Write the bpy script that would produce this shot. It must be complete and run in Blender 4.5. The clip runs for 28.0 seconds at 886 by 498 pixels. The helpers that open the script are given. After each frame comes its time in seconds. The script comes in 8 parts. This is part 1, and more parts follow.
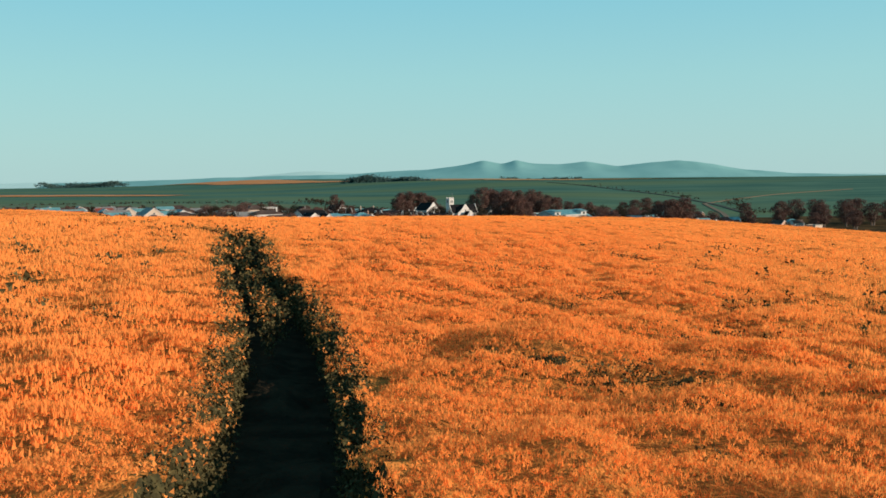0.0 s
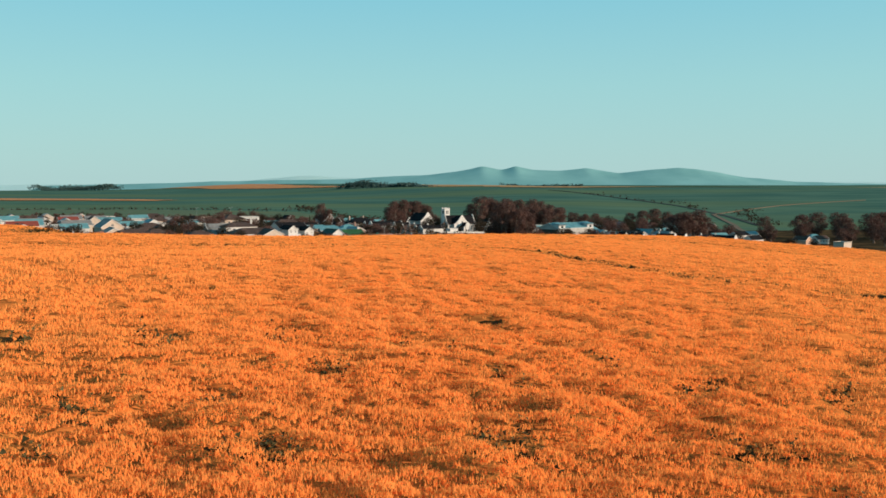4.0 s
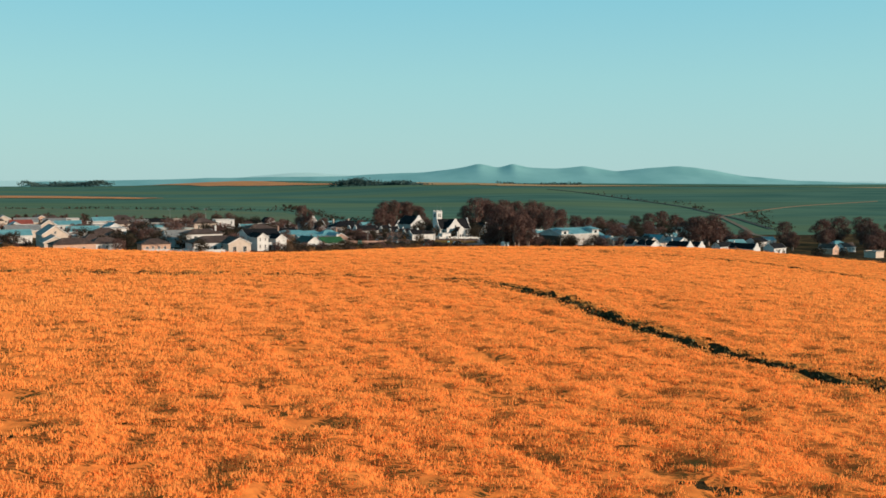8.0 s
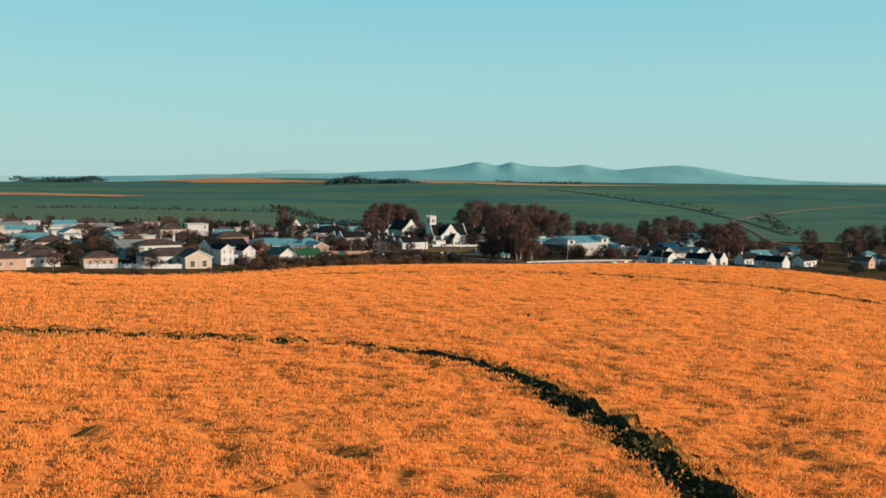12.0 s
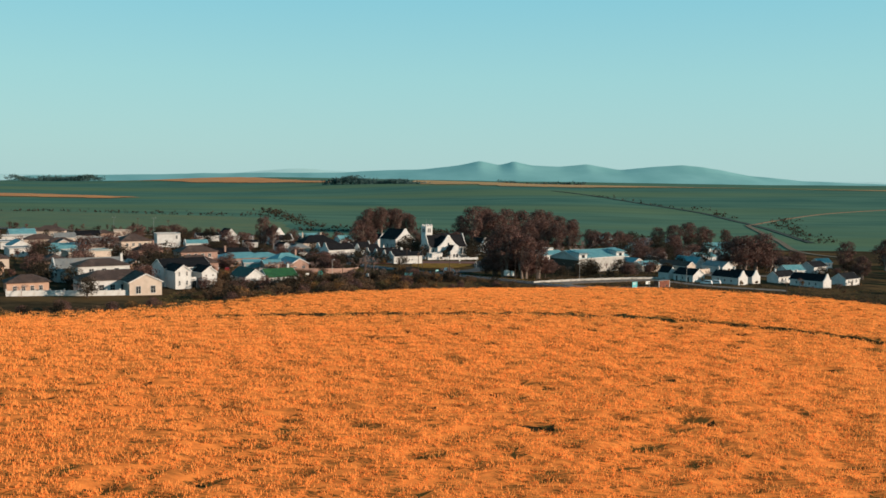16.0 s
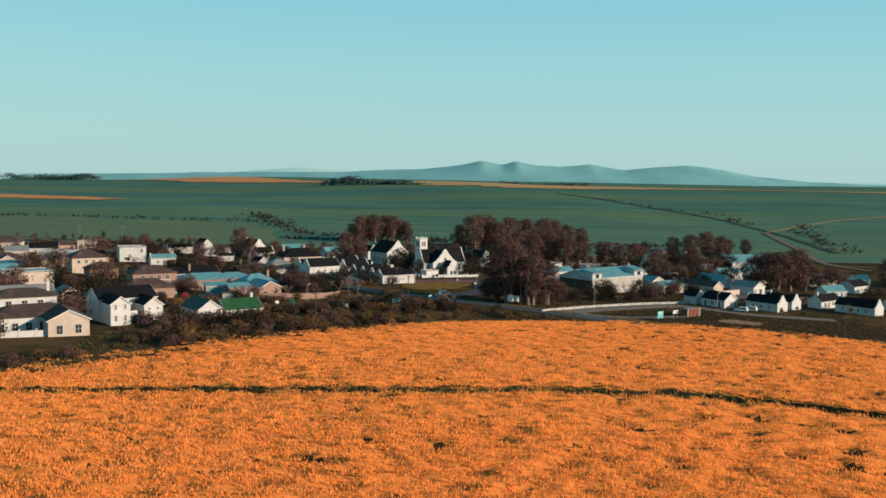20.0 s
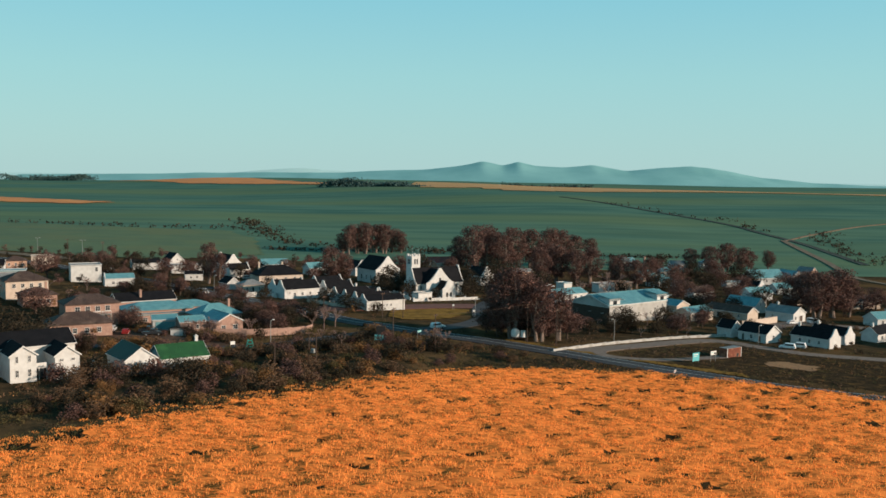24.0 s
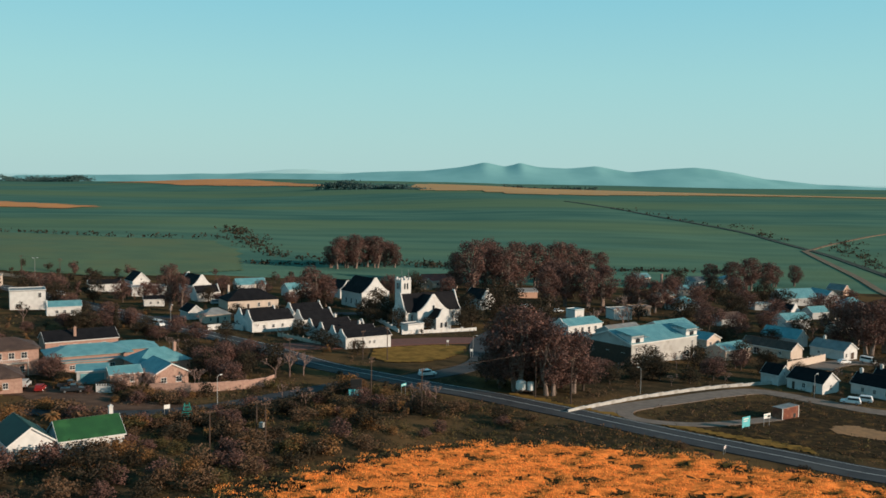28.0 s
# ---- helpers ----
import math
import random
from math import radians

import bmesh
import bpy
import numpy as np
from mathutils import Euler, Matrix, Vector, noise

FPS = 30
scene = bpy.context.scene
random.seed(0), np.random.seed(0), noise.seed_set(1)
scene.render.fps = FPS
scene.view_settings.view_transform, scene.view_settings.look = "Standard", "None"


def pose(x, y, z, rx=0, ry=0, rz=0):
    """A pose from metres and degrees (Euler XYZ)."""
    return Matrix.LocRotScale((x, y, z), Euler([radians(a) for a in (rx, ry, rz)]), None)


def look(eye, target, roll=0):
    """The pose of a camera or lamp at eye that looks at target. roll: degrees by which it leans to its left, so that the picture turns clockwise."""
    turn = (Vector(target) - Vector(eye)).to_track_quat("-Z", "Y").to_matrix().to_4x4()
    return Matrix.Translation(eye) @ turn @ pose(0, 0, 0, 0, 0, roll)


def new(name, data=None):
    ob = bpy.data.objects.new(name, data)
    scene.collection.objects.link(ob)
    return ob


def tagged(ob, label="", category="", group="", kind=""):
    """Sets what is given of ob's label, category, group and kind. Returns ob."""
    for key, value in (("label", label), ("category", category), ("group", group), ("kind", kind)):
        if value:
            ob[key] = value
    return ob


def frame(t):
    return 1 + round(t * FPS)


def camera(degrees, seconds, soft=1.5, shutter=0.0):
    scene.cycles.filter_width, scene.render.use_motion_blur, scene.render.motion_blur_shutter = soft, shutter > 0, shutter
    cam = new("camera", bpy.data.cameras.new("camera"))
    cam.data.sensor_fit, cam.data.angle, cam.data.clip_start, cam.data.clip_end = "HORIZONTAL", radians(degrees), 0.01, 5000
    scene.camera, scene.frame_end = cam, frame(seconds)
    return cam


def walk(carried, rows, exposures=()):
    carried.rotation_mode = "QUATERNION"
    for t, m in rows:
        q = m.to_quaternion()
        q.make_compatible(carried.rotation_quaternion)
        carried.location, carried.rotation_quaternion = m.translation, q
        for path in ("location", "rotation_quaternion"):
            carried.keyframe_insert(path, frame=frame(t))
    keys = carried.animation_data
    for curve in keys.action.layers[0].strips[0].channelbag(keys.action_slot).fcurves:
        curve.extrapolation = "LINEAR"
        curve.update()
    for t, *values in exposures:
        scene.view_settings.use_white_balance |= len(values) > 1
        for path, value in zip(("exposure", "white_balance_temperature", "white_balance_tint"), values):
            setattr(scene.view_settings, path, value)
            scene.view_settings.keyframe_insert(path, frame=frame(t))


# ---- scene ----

cam = camera(50.0, 28.0, soft=1.6)
PATH = [
    (0, (0.0, 0.0, 32.137), (-0.034, 27.92, 30.047), -0.58),
    (1, (0.669, 12.057, 32.694), (0.645, 39.98, 30.655), -0.45),
    (2, (1.343, 24.135, 33.247), (1.327, 52.063, 31.259), -0.15),
    (3, (2.023, 36.26, 33.789), (2.027, 64.19, 31.821), -0.02),
    (4, (2.716, 48.455, 34.314), (2.715, 76.387, 32.375), -0.08),
    (5, (3.422, 60.731, 34.824), (3.433, 88.663, 32.890), -0.15),
    (6, (4.13, 73.058, 35.329), (4.18, 100.988, 33.370), -0.11),
    (7, (4.827, 85.39, 35.848), (4.91, 113.317, 33.854), 0.01),
    (8, (5.501, 97.688, 36.397), (5.608, 125.614, 34.374), 0.15),
    (9, (6.142, 109.921, 36.989), (6.271, 137.845, 34.942), 0.29),
    (10, (6.761, 122.114, 37.624), (6.902, 150.037, 35.551), 0.43),
    (11, (7.371, 134.305, 38.293), (7.524, 162.226, 36.201), 0.5),
    (12, (7.987, 146.53, 38.991), (8.144, 174.451, 36.888), 0.53),
    (13, (8.618, 158.815, 39.715), (8.768, 186.735, 37.606), 0.61),
    (14, (9.265, 171.123, 40.471), (9.405, 199.044, 38.358), 0.65),
    (15, (9.918, 183.408, 41.268), (10.049, 211.329, 39.147), 0.64),
    (16, (10.573, 195.623, 42.111), (10.679, 223.542, 39.973), 0.66),
    (17, (11.224, 207.738, 43.002), (11.299, 235.655, 40.849), 0.71),
    (18, (11.868, 219.787, 43.922), (11.927, 247.705, 41.757), 0.75),
    (19, (12.509, 231.832, 44.845), (12.559, 259.749, 42.675), 0.79),
    (20, (13.145, 243.923, 45.741), (13.196, 271.841, 43.572), 0.83),
    (21, (13.777, 256.098, 46.595), (13.831, 284.017, 44.434), 0.86),
    (22, (14.407, 268.303, 47.428), (14.455, 296.22, 45.270), 0.85),
    (23, (15.037, 280.462, 48.271), (15.07, 308.379, 46.112), 0.85),
    (24, (15.67, 292.501, 49.155), (15.68, 320.418, 46.984), 0.88),
    (25, (16.309, 304.367, 50.103), (16.293, 332.282, 47.923), 0.92),
    (26, (16.951, 316.086, 51.106), (16.916, 344.001, 48.921), 0.94),
    (27, (17.597, 327.708, 52.144), (17.552, 355.624, 49.967), 0.94),
    (28, (18.243, 339.282, 53.201), (18.196, 367.198, 51.038), 0.92),
]
walk(cam, [(t, look(eye, target, roll)) for t, eye, target, roll in PATH])

# ---- sky and sun ----
SUN_TO = Vector((0.93, -0.27, 0.25)).normalized()
world = bpy.data.worlds.new("sky")
scene.world = world
world.use_nodes = True
wn, wl = world.node_tree.nodes, world.node_tree.links
sky = wn.new("ShaderNodeTexSky")
sky.sky_type, sky.sun_disc = "NISHITA", False
sky.sun_elevation = math.asin(SUN_TO.z)
sky.sun_rotation = math.atan2(SUN_TO.x, SUN_TO.y)
sky.air_density, sky.dust_density, sky.ozone_density = 1.0, 1.0, 1.0
tint = wn.new("ShaderNodeMix")
tint.data_type, tint.blend_type = "RGBA", "MULTIPLY"
tint.inputs["Factor"].default_value = 1.0
tint.inputs["B"].default_value = (0.85, 1.20, 1.0, 1)
wl.new(sky.outputs["Color"], tint.inputs["A"])
even = wn.new("ShaderNodeMix")
even.data_type = "RGBA"
even.inputs["Factor"].default_value = 0.88
# a warm pale horizon under a cyan sky that deepens towards the zenith
up = wn.new("ShaderNodeSeparateXYZ")
wl.new(wn.new("ShaderNodeTexCoord").outputs["Generated"], up.inputs["Vector"])
band = wn.new("ShaderNodeValToRGB")
band.color_ramp.elements[0].position, band.color_ramp.elements[0].color = 0.0, (0.465, 0.70, 0.70, 1)
band.color_ramp.elements[1].position, band.color_ramp.elements[1].color = 1.0, (0.04, 0.18, 0.31, 1)
for place, tone in ((0.10, (0.37, 0.695, 0.735, 1)), (0.22, (0.225, 0.615, 0.77, 1)), (0.50, (0.09, 0.35, 0.50, 1))):
    band.color_ramp.elements.new(place).color = tone
wl.new(up.outputs["Z"], band.inputs["Fac"])
gain = wn.new("ShaderNodeVectorMath")
gain.operation = "SCALE"
gain.inputs["Scale"].default_value = 9.75
wl.new(band.outputs["Color"], gain.inputs[0])
wl.new(gain.outputs["Vector"], even.inputs["B"])
wl.new(tint.outputs["Result"], even.inputs["A"])
wl.new(even.outputs["Result"], wn["Background"].inputs["Color"])
wn["Background"].inputs["Strength"].default_value = 0.0758
scene.view_settings.exposure = 0.4
sun = new("sun", bpy.data.lights.new("sun", "SUN"))
sun.data.energy, sun.data.angle, sun.data.color = 4.65, radians(0.6), (1.0, 0.80, 0.63)
sun.matrix_world = look(SUN_TO * 400, (0, 0, 0))


# ---- materials ----
def mat(name, a, b=None, scale=3.0, rough=0.85, bump=0.0, bump_scale=None, metal=0.0, spots=None, spot_scale=0.6, spot_at=0.6, spot_mix=0.8, detail=4, per=0.0, spec=0.3, stretch=None):
    """A surface of two mottled tones, with larger spots of a third, and fine relief."""
    m = bpy.data.materials.new(name)
    m.use_nodes = True
    n, l = m.node_tree.nodes, m.node_tree.links
    p = n["Principled BSDF"]
    p.inputs["Roughness"].default_value, p.inputs["Metallic"].default_value = rough, metal
    p.inputs["Specular IOR Level"].default_value = spec
    b = b or tuple(c * 0.75 for c in a)
    tc = n.new("ShaderNodeTexCoord")
    no = n.new("ShaderNodeTexNoise")
    no.inputs["Scale"].default_value, no.inputs["Detail"].default_value = scale, detail
    at = tc.outputs["Object"]
    if stretch:
        vm = n.new("ShaderNodeVectorMath")
        vm.operation = "MULTIPLY"
        vm.inputs[1].default_value = stretch
        l.new(at, vm.inputs[0])
        at = vm.outputs["Vector"]
    l.new(at, no.inputs["Vector"])
    r = n.new("ShaderNodeValToRGB")
    r.color_ramp.elements[0].position, r.color_ramp.elements[1].position = 0.36, 0.64
    r.color_ramp.elements[0].color, r.color_ramp.elements[1].color = (*b, 1), (*a, 1)
    l.new(no.outputs["Fac"], r.inputs["Fac"])
    out = r.outputs["Color"]
    if spots:
        n2 = n.new("ShaderNodeTexNoise")
        n2.inputs["Scale"].default_value, n2.inputs["Detail"].default_value = spot_scale, 5
        l.new(at, n2.inputs["Vector"])
        r2 = n.new("ShaderNodeValToRGB")
        r2.color_ramp.elements[0].position, r2.color_ramp.elements[1].position = spot_at - 0.06, spot_at + 0.06
        r2.color_ramp.elements[1].color = (spot_mix,) * 3 + (1,)
        l.new(n2.outputs["Fac"], r2.inputs["Fac"])
        mx = n.new("ShaderNodeMix")
        mx.data_type = "RGBA"
        mx.inputs["B"].default_value = (*spots, 1)
        l.new(r2.outputs["Color"], mx.inputs["Factor"])
        l.new(out, mx.inputs["A"])
        out = mx.outputs["Result"]
    if per:
        oi = n.new("ShaderNodeNewGeometry")
        mp = n.new("ShaderNodeMapRange")
        mp.inputs["To Min"].default_value, mp.inputs["To Max"].default_value = 1 - per, 1 + per
        l.new(oi.outputs["Random Per Island"], mp.inputs["Value"])
        hv = n.new("ShaderNodeHueSaturation")
        l.new(mp.outputs["Result"], hv.inputs["Value"])
        l.new(out, hv.inputs["Color"])
        out = hv.outputs["Color"]
    l.new(out, p.inputs["Base Color"])
    if bump:
        nb = n.new("ShaderNodeTexNoise")
        nb.inputs["Scale"].default_value, nb.inputs["Detail"].default_value = bump_scale or scale * 4, 3
        l.new(tc.outputs["Object"], nb.inputs["Vector"])
        bp = n.new("ShaderNodeBump")
        bp.inputs["Strength"].default_value, bp.inputs["Distance"].default_value = 0.8, bump
        l.new(nb.outputs["Fac"], bp.inputs["Height"])
        l.new(bp.outputs["Normal"], p.inputs["Normal"])
    return m


GRASS = mat("grass", (0.076, 0.052, 0.029), (0.036, 0.028, 0.017), 0.25, 0.95, 0.15, 1.5, spots=(0.125, 0.074, 0.034), spot_scale=0.05, spot_at=0.54, spec=0.0)
# hill green lightened so that its colour carries some distance haze
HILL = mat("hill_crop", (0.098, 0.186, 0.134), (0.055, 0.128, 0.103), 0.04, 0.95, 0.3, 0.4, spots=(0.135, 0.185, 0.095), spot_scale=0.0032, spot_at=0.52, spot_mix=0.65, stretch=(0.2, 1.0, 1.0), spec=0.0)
SOIL = mat("soil", (0.050, 0.036, 0.022), (0.028, 0.021, 0.014), 1.5, 1.0, 0.12, spec=0.0)
CANOPY = mat("crop_canopy", (0.66, 0.205, 0.047), (0.46, 0.140, 0.034), 2.2, 0.9, 0.25, 6.0, spots=(0.26, 0.09, 0.024), spot_scale=0.9, spot_at=0.60, spot_mix=0.8, stretch=(0.28, 1.0, 1.0), spec=0.0)
# aerial haze is put into the range's pale teal base colour
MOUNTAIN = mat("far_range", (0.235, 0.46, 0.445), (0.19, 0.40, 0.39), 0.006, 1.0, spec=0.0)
FARCROP = mat("far_flowering_crop", (0.62, 0.22, 0.05), (0.50, 0.18, 0.05), 0.02, 0.95)
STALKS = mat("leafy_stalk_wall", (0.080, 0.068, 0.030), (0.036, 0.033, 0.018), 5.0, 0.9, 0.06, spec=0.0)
# leaf tone with the shade between flower heads mixed into its brown
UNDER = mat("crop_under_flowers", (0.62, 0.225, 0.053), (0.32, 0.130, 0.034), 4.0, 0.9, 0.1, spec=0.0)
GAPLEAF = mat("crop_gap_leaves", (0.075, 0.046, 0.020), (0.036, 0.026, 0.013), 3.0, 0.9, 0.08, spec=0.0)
LEAFY = mat("crop_leaves", (0.100, 0.080, 0.034), (0.052, 0.045, 0.020), 6.0, 0.85, per=0.35, spec=0.05)
PETAL = mat("petals", (0.98, 0.351, 0.093), (0.93, 0.312, 0.077), 0.35, 0.8, per=0.05, spec=0.0)


def see_through(m, colour, share):
    """Lets some of the light that falls on thin petals or leaves pass to their far side."""
    n, l = m.node_tree.nodes, m.node_tree.links
    p = n["Principled BSDF"]
    t = n.new("ShaderNodeBsdfTranslucent")
    t.inputs["Color"].default_value = (*colour, 1)
    x = n.new("ShaderNodeMixShader")
    x.inputs["Fac"].default_value = share
    l.new(p.outputs["BSDF"], x.inputs[1])
    l.new(t.outputs["BSDF"], x.inputs[2])
    l.new(x.outputs["Shader"], n["Material Output"].inputs["Surface"])


def upright(m, lean, loose):
    """Relief of many small upright petals: the surface's own normal, leaning and shaken at a petal's scale."""
    n, l = m.node_tree.nodes, m.node_tree.links
    p = n["Principled BSDF"]
    for k in list(p.inputs["Normal"].links):
        l.remove(k)
    no = n.new("ShaderNodeTexNoise")
    no.inputs["Scale"].default_value, no.inputs["Detail"].default_value = 8.0, 2
    l.new(n.new("ShaderNodeTexCoord").outputs["Object"], no.inputs["Vector"])
    sh = n.new("ShaderNodeVectorMath")
    sh.operation = "MULTIPLY_ADD"
    sh.inputs[1].default_value = (loose,) * 3
    sh.inputs[2].default_value = tuple(c - 0.5 * loose for c in lean)
    l.new(no.outputs["Color"], sh.inputs[0])
    ad = n.new("ShaderNodeVectorMath")
    l.new(n.new("ShaderNodeNewGeometry").outputs["Normal"], ad.inputs[0])
    l.new(sh.outputs["Vector"], ad.inputs[1])
    nm = n.new("ShaderNodeVectorMath")
    nm.operation = "NORMALIZE"
    l.new(ad.outputs["Vector"], nm.inputs[0])
    l.new(nm.outputs["Vector"], p.inputs["Normal"])


# the sunward lean brightens the flat sheet; it is set in the normal alone
upright(CANOPY, (0.32, -0.10, 0.0), 0.9)
see_through(PETAL, (1.0, 0.425, 0.11), 0.45)
TUFT_STEP = 0.012


# ---- the lie of the land ----
PLAN = 1.4  # metres to a unit of the plan, in which all places below are given


def smooth(a, b, v):
    u = np.clip((v - a) / (b - a), 0, 1)
    return u * u * (3 - 2 * u)


# knolls and hollows of the field: x, y, height
KNOLLS = ((-40, 60, -0.15), (40, 60, -0.35), (-40, 115, 0.14), (0, 115, 0.24), (40, 115, -0.31), (-40, 170, -1.06), (0, 170, -0.29), (-40, 225, 0.8), (0, 225, 0.15), (40, 225, -0.56), (-40, 275, -1.34), (0, 275, 0.19), (-40, 325, 0.62),
          (0, 325, 0.16), (40, 325, -0.25), (-40, 365, -1.14), (0, 365, 0.42), (40, 365, -0.25), (80, 240, -0.91), (80, 290, 1.06), (-80, 200, 0.3), (-80, 250, 2.08), (-115, 250, 0.39), (-115, 300, 1.06), (-75, 150, -0.45))


def crop_top(x, y):
    """Height of the flowering crop's top: a broad rounded back that falls towards the town."""
    x, y = np.asarray(x, float), np.asarray(y, float)
    u, v = (y - 150) / 100, x / 100
    vr = np.clip(v, 0, 0.9)
    q = -6.93 * vr ** 2 - 8.0 * np.clip(v - 0.9, 0, 3) - 1.0 * np.clip(v, -2, 0) ** 2
    vl = np.clip(v, -2, 2)
    rise_ = np.clip(-x - 74, 0, 46)
    brow = np.exp(-((x - 15) / 42) ** 2)
    fall = 3.0 * brow * (np.clip(y - 268, 0, 110) / 98) ** 1.5
    lobe = 0.135 * rise_ * smooth(0, 12, rise_) * smooth(180, 272, y)
    swell = sum(k[2] * np.exp(-((x - k[0]) / 36) ** 2 - ((y - k[1]) / 46) ** 2) for k in KNOLLS)
    return swell + lobe - fall + 16.76 - 3.316 * u - 0.728 * u * u - 0.05 * u ** 3 - 1.265 * vl + 3.08 * vl * np.clip(u, -1.5, 2) + q


def crop_edge(x):
    """How far the crop reaches (y) at x."""
    d = x - 20
    e = 352 - np.where(d < 0, 1.25 * (np.sqrt(d * d + 225) - 15), np.sqrt(d * d + 900) - 30)
    e = e + 13 * np.exp(-((x - 15) / 42) ** 2)
    return e + smooth(84, 104, -x) * (300 - e)


def town_z(x, y):
    return 3.2 - 0.028 * np.clip(x, -160, 170) - 0.018 * (np.minimum(y, 560) - 420)


def land(x, y):
    x, y = np.asarray(x, float), np.asarray(y, float)
    side = smooth(-500, 150, x)
    rise = smooth(560 + 200 * (1 - side), 1150 + 1350 * (1 - side), y)
    hill = town_z(x, y) + (1 + 20 * side) * rise + 1.5 * np.sin(x / 170 + y / 230) * smooth(650, 1000, y)
    hill = hill + 14.5 * np.exp(-((x + 430) / 270) ** 2) * smooth(1500, 2350, y)
    hill = hill - 60 * smooth(2700, 5200, y)
    w = smooth(0, 13, y - crop_edge(x))
    return (crop_top(x, y) - 1.15) * (1 - w) + hill * w


def ground_z(x, y):
    """The ground's height in metres at a place in metres."""
    return PLAN * float(land(x / PLAN, y / PLAN))


def sheet(name, xs, ys, zf, material, kind="structure", label="", category=""):
    gx, gy = np.meshgrid(xs, ys)
    v = np.stack([gx, gy, zf(gx, gy)], -1).reshape(-1, 3) * PLAN
    nx, ny = len(xs), len(ys)
    i = np.arange(nx * ny).reshape(ny, nx)
    fc = np.stack([i[:-1, :-1], i[:-1, 1:], i[1:, 1:], i[1:, :-1]], -1).reshape(-1, 4)
    me = bpy.data.meshes.new(name)
    me.from_pydata(v.tolist(), [], fc.tolist())
    me.polygons.foreach_set("use_smooth", [True] * len(fc))
    me.materials.append(material)
    return tagged(new(name, me), label, category, "", kind)


def spread(near, step, grow, far):
    """Steps that are even out to near and widen from there."""
    out = list(np.arange(0, near, step))
    while out[-1] < far:
        step *= grow
        out.append(out[-1] + step)
    return out


gx_ = spread(130, 3.0, 1.16, 3300)
gxs = np.array([-v for v in reversed(gx_[1:])] + gx_)
gys = np.concatenate([np.linspace(-300, -20, 8), np.array(spread(560, 3.0, 1.09, 4900)) - 10])
ground = sheet("ground", gxs, gys, land, GRASS, label="rolling grassland and soil under crop, town and hills", category="ground")
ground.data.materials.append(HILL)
ground.data.materials.append(SOIL)
cen = np.array([p.center[:] for p in ground.data.polygons]) / PLAN
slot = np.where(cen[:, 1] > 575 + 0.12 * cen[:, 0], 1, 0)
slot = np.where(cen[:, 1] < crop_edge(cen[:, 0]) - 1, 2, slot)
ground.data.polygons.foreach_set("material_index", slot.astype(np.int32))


# ---- the flowering crop ----
def bend(points, step):
    """A smooth line through points, at even steps."""
    p = np.array(points, float)
    n = len(p)
    out = []
    for i in range(n - 1):
        a, b, c, d = p[max(i - 1, 0)], p[i], p[i + 1], p[min(i + 2, n - 1)]
        for u in np.arange(0, 1, 0.05):
            out.append(0.5 * (2 * b + (c - a) * u + (2 * a - 5 * b + 4 * c - d) * u * u + (3 * b - 3 * c + d - a) * u ** 3))
    out.append(p[-1])
    out = np.array(out)
    s = np.concatenate([[0], np.cumsum(np.linalg.norm(np.diff(out, axis=0), axis=1))])
    t = np.arange(0, s[-1], step)
    return np.stack([np.interp(t, s, out[:, 0]), np.interp(t, s, out[:, 1])], -1)


RUTS = (
    (bend([(-1.2, -6), (-1.4, 4), (-1.9, 10.5), (-2.4, 14), (-3.2, 18.6), (-4.3, 23.5), (-6.1, 30.5), (-8, 38), (-9.7, 46), (-11.2, 53), (-13, 59.5), (-15.3, 64.5), (-18.7, 70), (-22.4, 75), (-29, 81.5), (-40, 88), (-60, 95), (-90, 101), (-160, 106)], 0.4), 1.08),
    (bend([(170, 72), (125, 76), (85, 84), (60, 92), (46, 100), (36, 105.5), (29.5, 110), (24, 114), (20.3, 119.5), (18, 126), (16.6, 133), (15.6, 140), (14.6, 148), (13.2, 155), (10.8, 162.5), (7.6, 168.5), (2.2, 174), (-3, 176.5), (-8.2, 178.5), (-13.6, 180.3), (-19, 181.6), (-27, 183.8), (-36, 185), (-55, 187), (-80, 188), (-110, 188), (-150, 188)], 0.4), 0.98),
    (bend([(160, 150), (125, 178), (100, 205), (86, 224), (76, 240), (69, 249), (60, 257), (50.4, 261), (43.3, 264.5), (33, 266.5), (22, 266.2), (10.6, 265.6), (-0.5, 266.3), (-11.8, 267.5), (-23.7, 269.2), (-35, 270.6), (-47, 272), (-62, 273)], 0.4), 1.05),
)


def rut_gap(x, y):
    """Distance to the nearest wheel rut, over that rut's half width."""
    best = np.full(x.shape, 99.0)
    for line, half in RUTS:
        lo, hi = line.min(0) - 4, line.max(0) + 4
        k = np.where((x > lo[0]) & (x < hi[0]) & (y > lo[1]) & (y < hi[1]))[0]
        for c in range(0, len(k), 4000):
            kk = k[c:c + 4000]
            pts = line[::2]
            d = np.full(len(kk), 1e9)
            for q in range(0, len(pts), 40):
                seg = pts[q:q + 41]
                near = (x[kk] > seg[:, 0].min() - 3) & (x[kk] < seg[:, 0].max() + 3) & (y[kk] > seg[:, 1].min() - 3) & (y[kk] < seg[:, 1].max() + 3)
                if near.any():
                    j = np.where(near)[0]
                    dd = np.min((x[kk[j], None] - seg[None, :, 0]) ** 2 + (y[kk[j], None] - seg[None, :, 1]) ** 2, axis=1)
                    d[j] = np.minimum(d[j], dd)
            best[kk] = np.minimum(best[kk], np.sqrt(d) / half)
    return best


